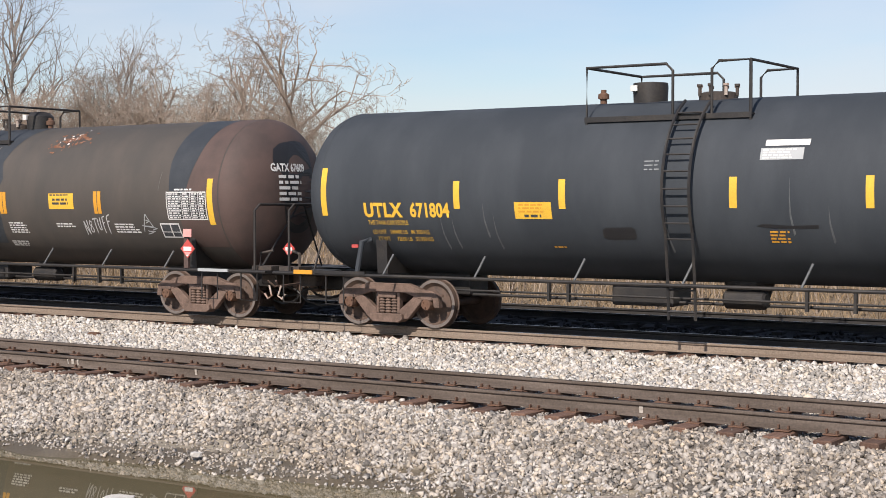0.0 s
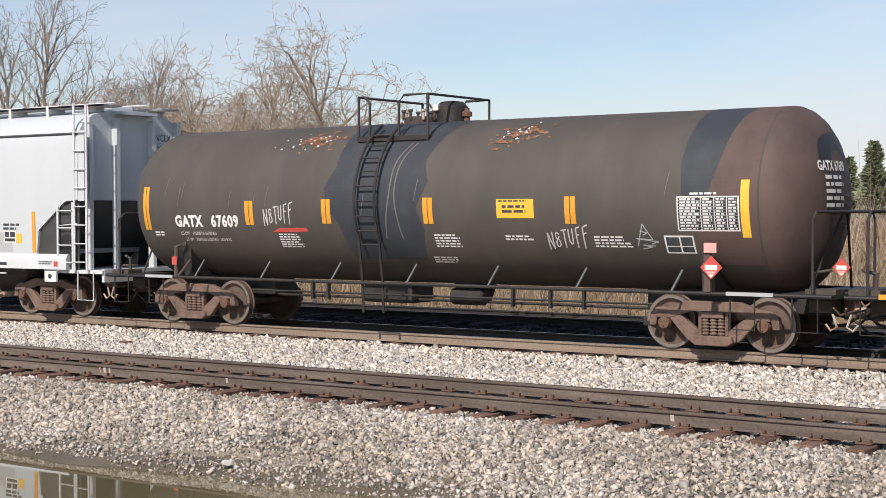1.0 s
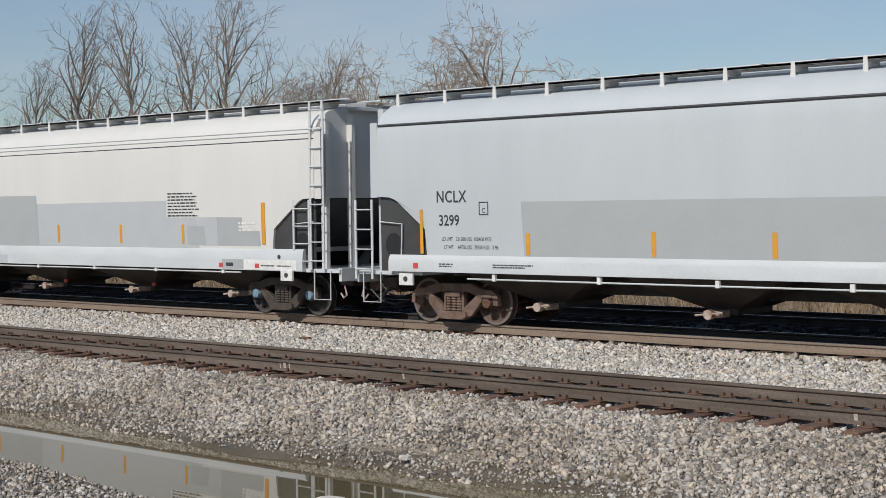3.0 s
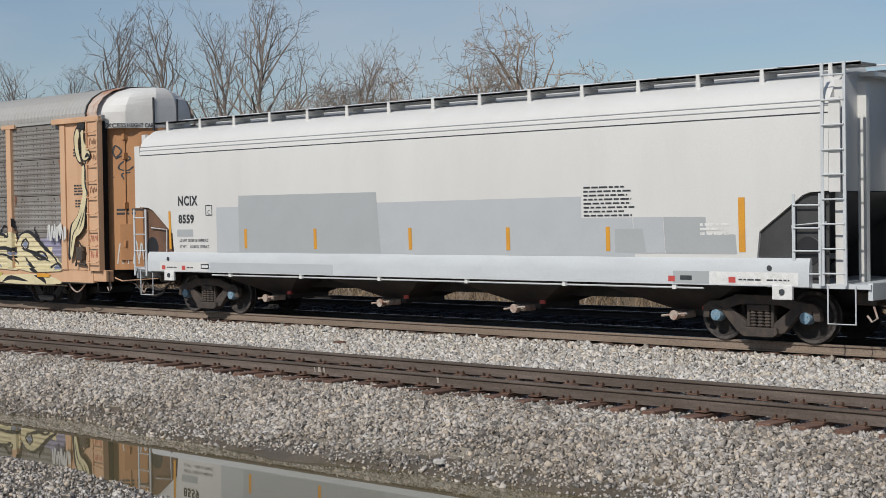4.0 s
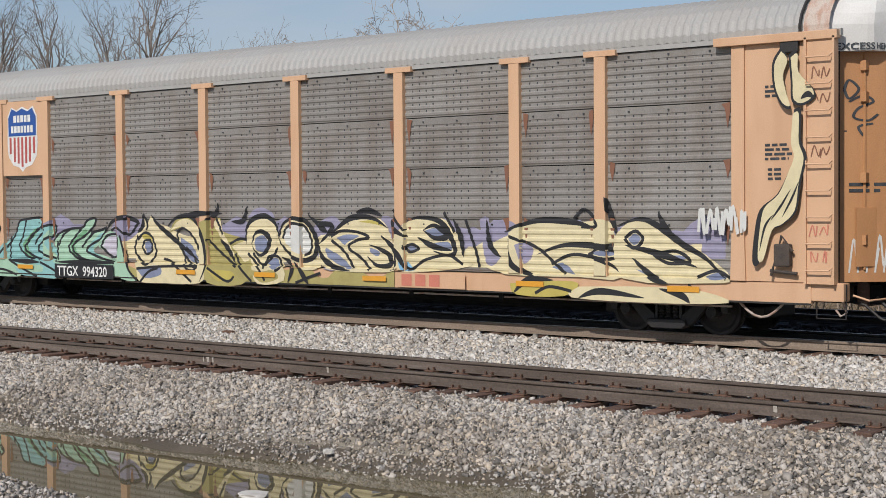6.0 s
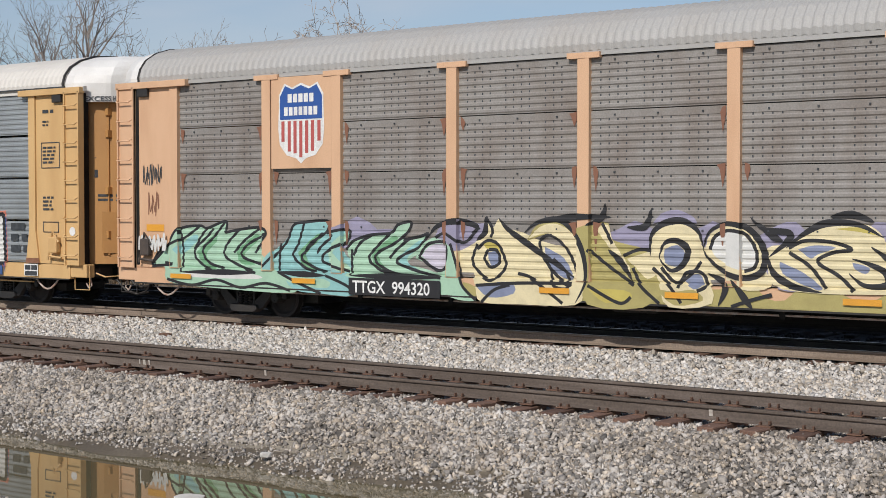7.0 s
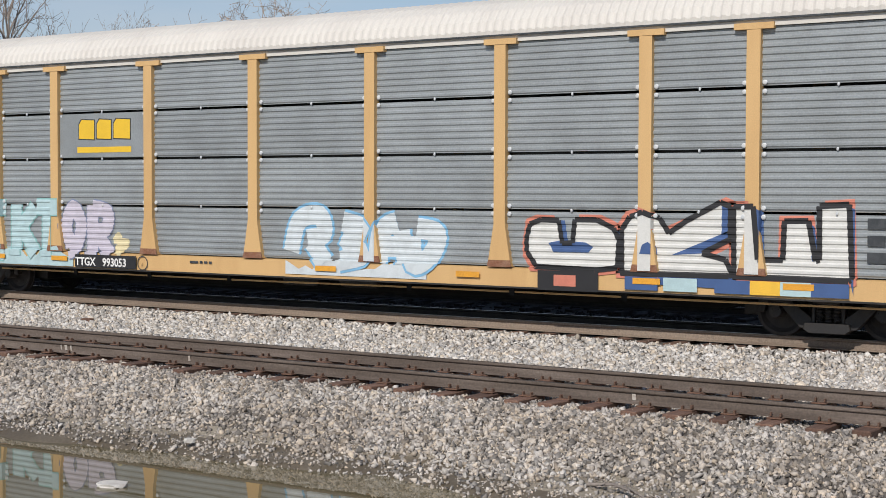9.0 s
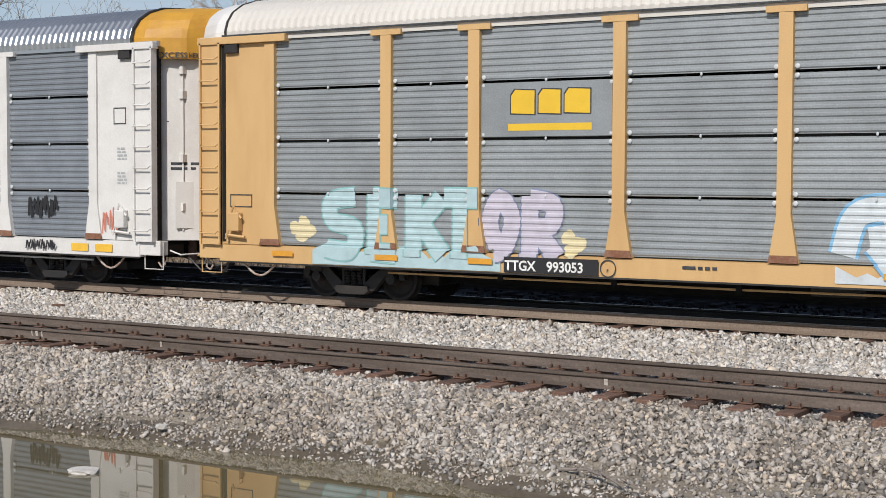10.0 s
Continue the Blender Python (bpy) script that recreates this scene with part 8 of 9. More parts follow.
    spray(car, w, 0.0232, "cream and olive sprayed strip along the sill", P_YEL, [(6.94, 0.83), (7.91, 0.9), (8.46, 0.87), (8.15, 0.63), (7.1, 0.62)],
          [(P_CREAM, [(8.46, 0.81), (9.97, 0.85), (10.97, 0.8), (11.45, 0.62), (9.97, 0.57), (8.31, 0.61)])],
          [(0.062, [(7.02, 0.65), (7.35, 0.9), (7.91, 0.91)]), (0.062, [(8.46, 0.61), (8.93, 0.74), (9.82, 0.65)]), (0.062, [(10.12, 0.82), (10.55, 0.72), (10.72, 0.59)]), (0.03, [(7.51, 0.66), (7.83, 0.79), (8.31, 0.72)])])


def peach_carrier():
    car = make_auto_carrier(-34.73, "faded peach auto carrier covered in cream and green sprayed pieces", M_PEACH, M_PEACH, M_ENDORANGE, M_GALV_OLD, M_ROOF_GREY, M_CARWHITE, 0.14, False)
    w = flat(-1.61)
    # sprayed ground over panels, posts and sill
    haze(car, w, -11.5, -4.2, 0.67, 0.98, P_GREEN, 2, 0.0005, "green sprayed ground")
    haze(car, w, -4.0, 4.1, 0.67, 0.94, P_OLIVE, 3, 0.001, "dull yellow sprayed ground")
    haze(car, w, -4.2, 10.9, 1.1, 1.55, P_CREAM, 5, 0.0008, "cream sprayed ground")
    haze(car, w, -7.6, -5.4, 1.5, 1.98, P_LILAC, 4, 0.0, "lilac sprayed haze")
    haze(car, w, -4.4, -3.2, 1.5, 2.0, P_LILAC, 6, 0.0, "lilac sprayed haze")
    haze(car, w, -1.4, 11.35, 1.35, 1.93, P_LILAC, 4, 0.0, "lilac sprayed haze")
    peach_letters(car, w)
    # the long-necked figure-like swash on the corner sheet
    cw = flat(-1.665)
    loop = [(12.42, 4.78), (12.28, 4.55), (12.30, 4.15), (12.44, 3.86), (12.60, 3.80), (12.52, 4.05), (12.46, 4.35), (12.55, 4.62)]
    hook = [(12.56, 4.66), (12.70, 4.72), (12.72, 4.40), (12.98, 4.12), (13.02, 3.96), (12.80, 3.84), (12.62, 3.92), (12.60, 4.25)]
    neck = [(12.66, 3.78), (12.78, 3.78), (12.78, 3.30), (12.88, 3.02), (12.78, 2.62), (12.70, 2.15), (12.45, 1.92), (12.22, 1.80), (12.04, 1.30), (11.92, 1.32), (11.96, 1.80), (12.06, 2.18), (12.36, 2.42), (12.56, 2.78), (12.68, 3.05), (12.62, 3.30)]
    for q in (loop, hook, neck):
        mx, mz = sum(p[0] for p in q) / len(q), sum(p[1] for p in q) / len(q)
        ring = curve_through(q + q[:1], 4)[:-1]
        sw = part("sprayed_piece", shape(bmesh.new(), cw, ring, 0.002), P_BLACK, car, "tall cream sprayed swash with black edge")
        bm = bmesh.new()
        inner = [(x + (mx - x) * 0.16 + 0.012, z + (mz - z) * (0.05 if q is neck else 0.10)) for x, z in ring]
        part("sprayed_fill", shape(bm, cw, inner, 0.004), P_CREAM, sw)
    stroke_bm = bmesh.new()
    stroke(stroke_bm, cw, [(12.78, 3.95), (12.9, 4.02), (13.0, 3.95)], 0.05, 0.006, True)
    part("sprayed_edge", stroke_bm, P_BLACK, car)
    for k, q in enumerate(([(12.45, 2.05), (12.62, 2.35), (12.74, 2.62)], [(12.25, 2.0), (12.42, 2.22), (12.6, 2.5)], [(12.05, 1.5), (12.15, 1.9), (12.3, 2.1)])):
        bm = bmesh.new()
        stroke(bm, cw, q, 0.02, 0.0062 + 0.0003 * k, True)
        part("sprayed_edge", bm, P_BLACK, car)
    for x, z, ww, hh, m, sd in ((10.9, 1.75, 0.9, 0.5, P_CHROME, 3), (-12.9 + 0.2, 1.3, 0.9, 0.45, P_CHROME, 6)):
        scrawl(car, w, x, z, ww, hh, 6, m, sd, 0.025, 0.037)
    scrawl(car, flat(-1.565), -12.6, 2.75, 0.6, 0.5, 6, M_INK, 8, 0.010)
    scrawl(car, flat(-1.565), -12.45, 2.1, 0.35, 0.55, 3, P_RUST, 9, 0.010)
    for k in (0, 1, 4, 6, 7):
        scrawl(car, flat(-1.625), 12.90, 1.32 + k * 0.42, 0.34, 0.2, 2, P_RUST if k > 1 else P_RED, 30 + k, 0.009)
    # number board
    sl = flat(-1.575)
    nb = part("number_board", rect(bmesh.new(), sl, -6.72, -4.5, 0.60, 0.93, 0.040), P_BLACK, car, "black board with white car number")
    letters("TTGX  994320", 0.33, sl, -6.62, 0.65, M_WHITE, nb, d=0.044, width=0.92, bold=0.005)
    mk = part("painted_mark", rect(bmesh.new(), sl, 4.2, 5.9, 0.68, 0.97, 0.040), M_PEACH, car, "peach panel with rust-red marks")
    for x in (4.45, 4.80, 5.15):
        part("mark", rect(bmesh.new(), sl, x - 0.13, x + 0.13, 0.71, 0.94, 0.044), P_RED, mk)
    for x in (-11.4, -7.9, -2.0, 0.5, 3.6, 7.4, 10.6):
        stripe(car, sl, x, 0.78, 0.88, 0.62, M_ORANGE, 0.042)
    # shield sign on its painted panel
    pan = part("sign_panel", box(bmesh.new(), -8.78, -7.18, -1.585, -1.555, 3.08, 4.92), M_PEACH, car, "peach sign panel with a railway shield")
    sy = flat(-1.586)
    def shield(k, d, m, nm):
        cx, cz = -7.97, 4.0
        half = [(0.0, 0.74), (0.22, 0.66), (0.42, 0.74), (0.56, 0.52), (0.56, 0.28), (0.58, -0.1), (0.54, -0.42), (0.36, -0.62), (0.12, -0.68), (0.0, -0.78)]
        out = [(cx + x * k, cz + z * k) for x, z in half] + [(cx - x * k, cz + z * k) for x, z in half[::-1][1:-1]]
        return part(nm, shape(bmesh.new(), sy, out, d, 0), m, pan)
    shield(1.06, 0.004, M_WHITE, "shield_edge")
    shield(1.0, 0.007, M_WHITE, "shield_field")
    cx, cz = -7.97, 4.0
    top = [(0.0, 0.74), (0.22, 0.66), (0.42, 0.74), (0.56, 0.52), (0.56, 0.06)]
    part("shield_band", shape(bmesh.new(), sy, [(cx + x, cz + z) for x, z in top] + [(cx - x, cz + z) for x, z in top[::-1][:-1]], 0.010, 0), P_SIGNBLUE, pan)
    for x, zb in ((-0.48, -0.38), (-0.31, -0.58), (-0.155, -0.62), (0.0, -0.70), (0.155, -0.62), (0.31, -0.58), (0.48, -0.38)):
        part("shield_stripe", rect(bmesh.new(), sy, cx + x - 0.042, cx + x + 0.042, cz + zb, cz + 0.03, 0.010), P_SIGNRED, pan)
    for z, ww in ((0.42, 0.36), (0.16, 0.46)):
        for k in range(5 if z > 0.3 else 7):
            n = 5 if z > 0.3 else 7
            x = cx - ww + 2 * ww * k / n
            part("sign_bar", rect(bmesh.new(), sy, x + 0.012, x + 2 * ww / n - 0.02, cz + z - 0.02, cz + z + 0.15, 0.013), M_WHITE, pan)
    # rust at the joints
    rnd = random.Random(5)
    pw = flat(-1.528)
    bm = bmesh.new()
    for x in POSTS:
        for z in (2.0, 2.98, 3.92):
            for s in (-1, 1):
                if rnd.random() < 0.85 and z > 1.9:
                    a = x + s * 0.22
                    shape(bm, pw, [(a - s * 0.05, z + 0.05), (a + s * rnd.uniform(0.0, 0.12), z + 0.02), (a + s * 0.05, z - 0.06), (a, z - rnd.uniform(0.2, 0.5)), (a - s * 0.05, z - 0.1)], 0.001, 0)
    part("rust_streak", bm, P_RUST, car, "rust streaks beside the posts")["kind"] = "stuff"
    # bolts along the flat strips, slots in the sheets
    bolt = None
    bm = bmesh.new()
    for a, b in zip(POSTS, POSTS[1:]):
        for z0, z1 in ((1.02, 1.99), (2.01, 2.98), (3.00, 3.97), (3.99, 4.92)):
            for k in range(3):
                x = a + (b - a) * (k + 0.7) / 3.4
                box(bm, x - 0.015, x + 0.015, -1.530, -1.51, z1 - 0.09, z1 - 0.06)
    part("panel_bolt", bm, M_INK, car, "dark bolt heads along the panel joints")["kind"] = "stuff"
    bm = bmesh.new()
    for a, b in zip(POSTS, POSTS[1:]):
        n = int((b - a - 0.5) / 0.17)
        for i in range(n):
            if i % 5 == 4:
                continue
            x = a + 0.3 + i * 0.17
            for z0, z1 in ((2.01, 2.98), (3.00, 3.97), (3.99, 4.92)):
                for r in range(6):
                    z = z0 + (z1 - 0.14 - z0) * (r + 0.9) / 6
                    box(bm, x - 0.012, x + 0.012, -1.506, -1.494, z - 0.018, z + 0.018)
    part("vent_slot", bm, M_INK, car, "rows of small dark vent slots")["kind"] = "stuff"
    for x, z, ww, n in ((12.1, 3.25, 0.5, 4), (12.15, 2.85, 0.3, 3), (12.1, 4.2, 0.4, 3)):
        part("small_writing", bars(bmesh.new(), flat(-1.565), x, z, ww, n, 0.075, int(z * 10)), M_INK, car)
    part("yellow_tag", rect(bmesh.new(), flat(-1.565), -12.5, -11.95, 1.78, 1.93, 0.004), M_ORANGE, car)
    # the rusted sheet between the ribbed roof and the white cap
    bow = [(1.57, 5.02), (1.58, 5.12), (1.52, 5.31), (1.355, 5.515), (1.065, 5.69), (0.66, 5.81), (0.0, 5.86)]
    bow = [(-y, z) for y, z in bow] + [(y, z) for y, z in bow[::-1][1:]]
    part("roof_rust", loft(bmesh.new(), [[(x, y, z) for y, z in bow] for x in (12.78, 13.0, 13.22)], caps=False), M_ROOFRUST, car, "rusty sheet beside the white cap")
    end_marks(car, 1)
    ew = lambda y, z, d: (bulge(max(-1.24, min(1.24, y))) + 0.008 + d, y, z)
    for k, q in enumerate(([(-1.15, 4.1), (-1.1, 4.25), (-1.0, 4.1), (-1.1, 3.95), (-1.15, 4.1)], [(-1.1, 3.9), (-0.95, 4.0), (-0.85, 3.9), (-1.0, 3.8), (-1.05, 3.65), (-0.9, 3.6), (-0.8, 3.7)], [(-0.85, 3.55), (-1.0, 3.5), (-0.95, 3.35)], [(-0.6, 2.0), (-0.5, 2.25), (-0.45, 1.95), (-0.35, 2.2), (-0.3, 1.9), (-0.2, 2.1)])):
        bm = bmesh.new()
        stroke(bm, ew, q, 0.016, 0.004)
        part("sprayed_scrawl", bm, M_INK, car, "black sprayed curl on the end door")
    for k in range(5):
        bm = bmesh.new()
        y = -1.1 + k * 0.09
        stroke(bm, ew, [(y, 1.15), (y + 0.05, 1.7 + 0.06 * (k % 2)), (y + 0.09, 1.25), (y + 0.13, 1.55)], 0.010, 0.005 + 0.0004 * k)
        part("sprayed_scrawl", bm, P_CHROME, car, "pale sprayed scrawl at the door's foot")
    drape_all(car, 0.14)
    return car


def drape_all(car, flats):
    for o in car.children_recursive:
        if o.type == "MESH" and o.name.split(".")[0] in ("sprayed_piece", "sprayed_fill", "sprayed_edge", "sprayed_outline", "sprayed_ground", "sprayed_glow", "sprayed_shade", "sprayed_eye", "sprayed_flower"):
            ys = [v.co.y for v in o.data.vertices]
            if ys and max(ys) < -1.60 and min(ys) > -1.66 and max(v.co.z for v in o.data.vertices) < 2.7 and min(v.co.x for v in o.data.vertices) > -13:
                drape(o, flats)


def end_marks(car, s):
    """Small writing on the white cap and on the end door."""
    def ew(y, z, d):
        return (s * (bulge(max(-1.24, min(1.24, y))) + 0.008 + d), y, z)
    plan = ((-1.47, 13.12), (-1.12, 13.66), (-1.05, 13.74), (-0.42, 14.03), (-0.34, 14.06), (1.5, 14.06))
    def cw(y, z, d):
        for (ya, xa), (yb, xb) in zip(plan, plan[1:]):
            if ya <= y <= yb:
                return (s * (xa + (xb - xa) * (y - ya) / (yb - ya) + 0.008 + d), y - 0.004 - d, z)
        return (s * 14.07, y, z)
    letters("EXCESS HEIGHT CAR", 0.15, cw, -1.40, 4.72, M_INK, car, width=0.72, bold=0.003)
    part("small_writing", bars(bmesh.new(), ew, -1.1, 2.6, 0.5, 2, 0.1, 5), M_INK, car)
    part("door_line", rect(bmesh.new(), ew, -1.15, -0.2, 3.42, 3.44, 0.004), M_INK, car)


def tan_carrier():
    car = make_auto_carrier(-62.7, "tan yellow auto carrier with galvanised panels and sprayed white blocks", M_TAN, M_TAN, M_TANEND, M_GALV, M_ROOF_PALE, M_CARWHITE, 0.0, True)
    w = flat(-1.61)
    # pale block forms
    zs = 1.02
    sl = flat(-1.575)
    one = [(4.76, 1.5), (4.83, 1.76), (5.05, 1.84), (5.4, 1.83), (5.47, 1.44), (5.67, 1.45), (5.71, 1.85), (6.13, 1.85), (6.45, 1.71), (6.55, 1.52), (6.52, 1.05), (6.13, 1), (4.96, 1.03), (4.77, 1.28)]
    two = [(6.61, 0.97), (6.6, 1.69), (6.75, 1.91), (7.02, 1.99), (7.29, 1.89), (7.46, 1.65), (7.78, 1.86), (8.36, 2.16), (8.53, 2.09), (8.53, 1.57), (8.05, 1.33), (8.45, 1.24), (8.58, 1), (8.54, 0.98)]
    three = [(8.6, 0.98), (8.58, 2.09), (8.95, 2.1), (9.03, 1.26), (9.41, 1.26), (9.43, 1.87), (9.82, 1.88), (9.94, 1.26), (10, 1.28), (9.99, 2.11), (10.46, 2.14), (10.52, 0.99), (10.48, 0.97)]
    def swell(q, g):
        mx, mz = sum(p[0] for p in q) / len(q), sum(p[1] for p in q) / len(q)
        return [(x + g * (1 if x > mx else -1), z + g * (1 if z > mz else -1)) for x, z in q]
    glow, edge, body = bmesh.new(), bmesh.new(), bmesh.new()
    for q in (one, two, three):
        fan(glow, w, swell(q, 0.085), 0.0008)
        fan(body, w, q, 0.003)
        for a, b in zip(q, q[1:] + q[:1]):
            stroke(edge, w, [a, ((a[0] + b[0]) / 2, (a[1] + b[1]) / 2), b], 0.045, 0.011 + 0.0002 * a[0])
    white = part("sprayed_piece", edge, P_BLACK, car, "chalk white block forms with black edge and navy shade")
    part("sprayed_glow", glow, P_RED, white, "salmon sprayed glow")
    part("sprayed_fill", body, P_CHROME, white)
    for q in ([(5.4, 1.83), (5.52, 1.83), (5.58, 1.47), (5.47, 1.44)], [(6.35, 1.78), (6.55, 1.65), (6.64, 1.06), (6.52, 1.05), (6.51, 1.5)], [(7.51, 1.29), (8.5, 1.7), (8.53, 1.56), (8.05, 1.33)], [(8.38, 2.13), (8.53, 2.11), (8.53, 1.68), (8.38, 1.63)], [(8.95, 2.09), (9.08, 2.01), (9.11, 1.28), (9.01, 1.28)], [(9.83, 1.86), (9.92, 1.78), (9.99, 1.28), (9.88, 1.25)], [(10.42, 2.11), (10.55, 2.07), (10.56, 0.75), (10.5, 0.99)], [(7.29, 0.97), (8.6, 0.98), (8.62, 0.77), (7.33, 0.8)]):
        shade = bmesh.new()
        fan(shade, w, q, 0.006)
        part("sprayed_shade", shade, P_BLUE, white)
    for q in ([(5.2, 1.44), (5.44, 1.49), (5.93, 1.46), (6.06, 1.39), (5.98, 1.29), (5.3, 1.28)], [(6.97, 1.3), (7.02, 1.45), (7.12, 1.5), (7.23, 1.43), (7.26, 1.29)]):
        eye = bmesh.new()
        fan(eye, w, q, 0.007)
        part("sprayed_eye", eye, P_BLUE, white)
    mk = part("painted_mark", rect(bmesh.new(), sl, 5.03, 6.2, 0.63, 0.97, 0.022), P_BLACK, car, "black panel with red marks")
    part("mark", bars(bmesh.new(), sl, 5.35, 0.90, 0.62, 1, 0.24, 3, 0.8, 0.026), P_RED, mk)
    for x, m in ((7.0, P_BLUE), (7.7, P_CYAN), (8.6, P_BLUE), (9.2, M_YELLOW), (9.7, P_CYAN), (10.2, P_BLUE)):
        part("sprayed_fill", rect(bmesh.new(), sl, x - 0.3, x + 0.3, 0.70, 0.92, 0.020 + 0.0004 * x), m, car)
    part("sprayed_letters", bars(bmesh.new(), flat(-1.53), 10.75, 1.93, 0.7, 3, 0.26, 12, 0.62), M_INK, car, "grey sprayed marks")
    # pale blue bubble forms
    forms = [[[(-0.5, 1.15), (-0.3, 1.75), (0.2, 1.85), (0.3, 1.5), (-0.1, 1.4)], [(0.0, 1.35), (0.35, 0.95)]],
             [[(0.75, 1.75), (1.25, 1.6), (0.85, 1.35), (1.3, 1.15), (0.7, 1.0)]],
             [[(1.6, 1.0), (1.7, 1.6), (2.0, 1.75)], [(1.6, 1.3), (2.1, 1.3)], [(2.2, 1.0), (2.1, 1.6)]],
             [[(2.45, 1.65), (2.9, 1.55), (2.75, 1.15), (2.4, 1.0), (2.35, 1.5)]]]
    block_piece(car, w, forms, 0.19, P_FADED, P_SKY, "faded white bubble forms with sky blue outline", 0.004, 0.05)
    haze(car, w, -0.6, 2.7, 0.72, 0.95, P_FADED, 9, 0.0007, "faded white sprayed ground")
    # cyan and mauve forms
    base = -10.45
    f1 = [[[(base + 0.8, 1.95), (base + 0.25, 1.85), (base + 0.3, 1.5), (base + 0.8, 1.35), (base + 0.7, 0.95), (base + 0.15, 0.98)]],
          [[(base + 1.25, 0.9), (base + 1.25, 2.0)], [(base + 1.2, 1.95), (base + 1.75, 1.92)], [(base + 1.2, 1.45), (base + 1.6, 1.45)], [(base + 1.2, 0.95), (base + 1.75, 0.92)]],
          [[(base + 2.1, 0.88), (base + 2.1, 2.0)], [(base + 2.2, 1.45), (base + 2.7, 1.95)], [(base + 2.25, 1.5), (base + 2.75, 0.92)]],
          [[(base + 3.1, 0.88), (base + 3.1, 1.95)], [(base + 2.75, 1.95), (base + 3.5, 1.95)]]]
    block_piece(car, w, f1, 0.165, P_CYAN, P_TEAL, "pale cyan block forms sprayed across the panels", 0.010, 0.03)
    f2 = [[[(base + 3.85, 1.1), (base + 3.7, 1.55), (base + 3.9, 1.95), (base + 4.15, 1.6), (base + 4.0, 1.1), (base + 3.8, 1.0)]],
          [[(base + 4.5, 0.95), (base + 4.5, 2.0)], [(base + 4.5, 1.95), (base + 4.95, 1.85), (base + 4.9, 1.5), (base + 4.5, 1.45)], [(base + 4.6, 1.45), (base + 5.05, 0.95)]]]
    block_piece(car, w, f2, 0.165, P_MAUVE, P_SLATE, "pale mauve block forms sprayed across the panels", 0.010, 0.025)
    haze(car, w, -10.6, -6.5, 0.68, 1.0, P_CYAN, 12, 0.0007, "pale cyan sprayed ground")
    for x, z in ((-10.85, 1.45), (-11.05, 1.35), (-10.7, 1.3), (-10.9, 1.2), (-5.2, 1.3), (-5.0, 1.2), (-5.15, 1.08)):
        bm = bmesh.new()
        blob(w, x, z, 0.14, 0.13, x, bm, 0.006 + abs(x) * 0.0002, 16, 0.2)
        part("sprayed_flower", bm, P_CREAM, car, "cream sprayed flower form")
    # gold letter-like emblem: three plain forms and a bar
    fw = flat(-1.545)
    part("sign_panel", box(bmesh.new(), -6.92, -4.4, -1.545, -1.50, 3.02, 3.95), M_GALV, car, "smooth grey sign panel")
    em_edge, em_face = bmesh.new(), bmesh.new()
    for x0, x1 in ((-6.32, -5.86), (-5.78, -5.36), (-5.28, -4.80)):
        for bm, g, d in ((em_edge, 0.022, 0.004), (em_face, 0.0, 0.008)):
            fan(bm, fw, [(x0 - g, 3.42 - g), (x1 + g, 3.40 - g), (x1 + g, 3.80 + g), (x0 + 0.08 - g, 3.82 + g), (x0 - g, 3.72 + g)], d)
    emblem = part("emblem", em_edge, M_INK, car, "gold railway emblem above a gold bar")
    part("emblem_face", em_face, P_BRASS, emblem)
    part("emblem_bar", rect(bmesh.new(), fw, -6.38, -4.77, 3.12, 3.24, 0.004), P_BRASS, car)
    # number board and sill marks
    nb = part("number_board", rect(bmesh.new(), sl, -6.42, -4.6, 0.68, 0.95, 0.026), P_BLACK, car, "black board with white car number")
    letters("TTGX", 0.24, sl, -6.40, 0.72, M_WHITE, nb, d=0.030, width=0.95, bold=0.006)
    letters("993053", 0.24, sl, -5.58, 0.72, M_WHITE, nb, d=0.030, width=0.98, bold=0.006)
    bm = bmesh.new()
    stroke(bm, sl, [(-4.43 + 0.14 * math.cos(a * 0.5236), 0.81 + 0.14 * math.sin(a * 0.5236)) for a in range(13)], 0.010, 0.004)
    part("plate_ring", bm, M_INK, car)
    letters("F", 0.09, sl, -4.46, 0.74, M_INK, car)
    part("small_writing", bars(bmesh.new(), sl, -3.1, 0.90, 0.6, 1, 0.09, 2), M_INK, car)
    for x in (-11.3, -8.9, -6.9, 0.4, 3.6, 7.1, 9.7):
        stripe(car, sl, x, 0.80, 0.90, 0.5, M_ORANGE, 0.032)
    cs = flat(-1.565)
    for s in (1, -1):
        x = s * 12.3 - 0.32
        for z, ww, n, p in ((4.55, 0.4, 1, 0.14), (4.3, 0.25, 2, 0.08), (3.7, 0.5, 5, 0.085), (2.55, 0.4, 4, 0.09)) if s > 0 else ():
            part("small_writing", bars(bmesh.new(), cs, x, z, ww, n, p, int(z * 10 + s)), M_INK, car)
        bm = bmesh.new()
        for a, b, c, e in (((x - 0.05, x + 0.6, 3.78, 3.80), (x - 0.05, x + 0.6, 3.20, 3.22), (x - 0.05, x - 0.03, 3.2, 3.8), (x + 0.58, x + 0.6, 3.2, 3.8)) if s > 0 else ()) + ((x, x + 0.55, 1.95, 1.97), (x, x + 0.55, 1.72, 1.74), (x, x + 0.02, 1.72, 1.97), (x + 0.53, x + 0.55, 1.72, 1.97)):
            rect(bm, cs, a, b, c, e, 0.004)
        part("data_frame", bm, M_INK, car)
    q = part("data_box", rect(bmesh.new(), sl, 11.3, 11.8, 0.70, 0.98, 0.012), M_WHITE, car, "small framed data box")
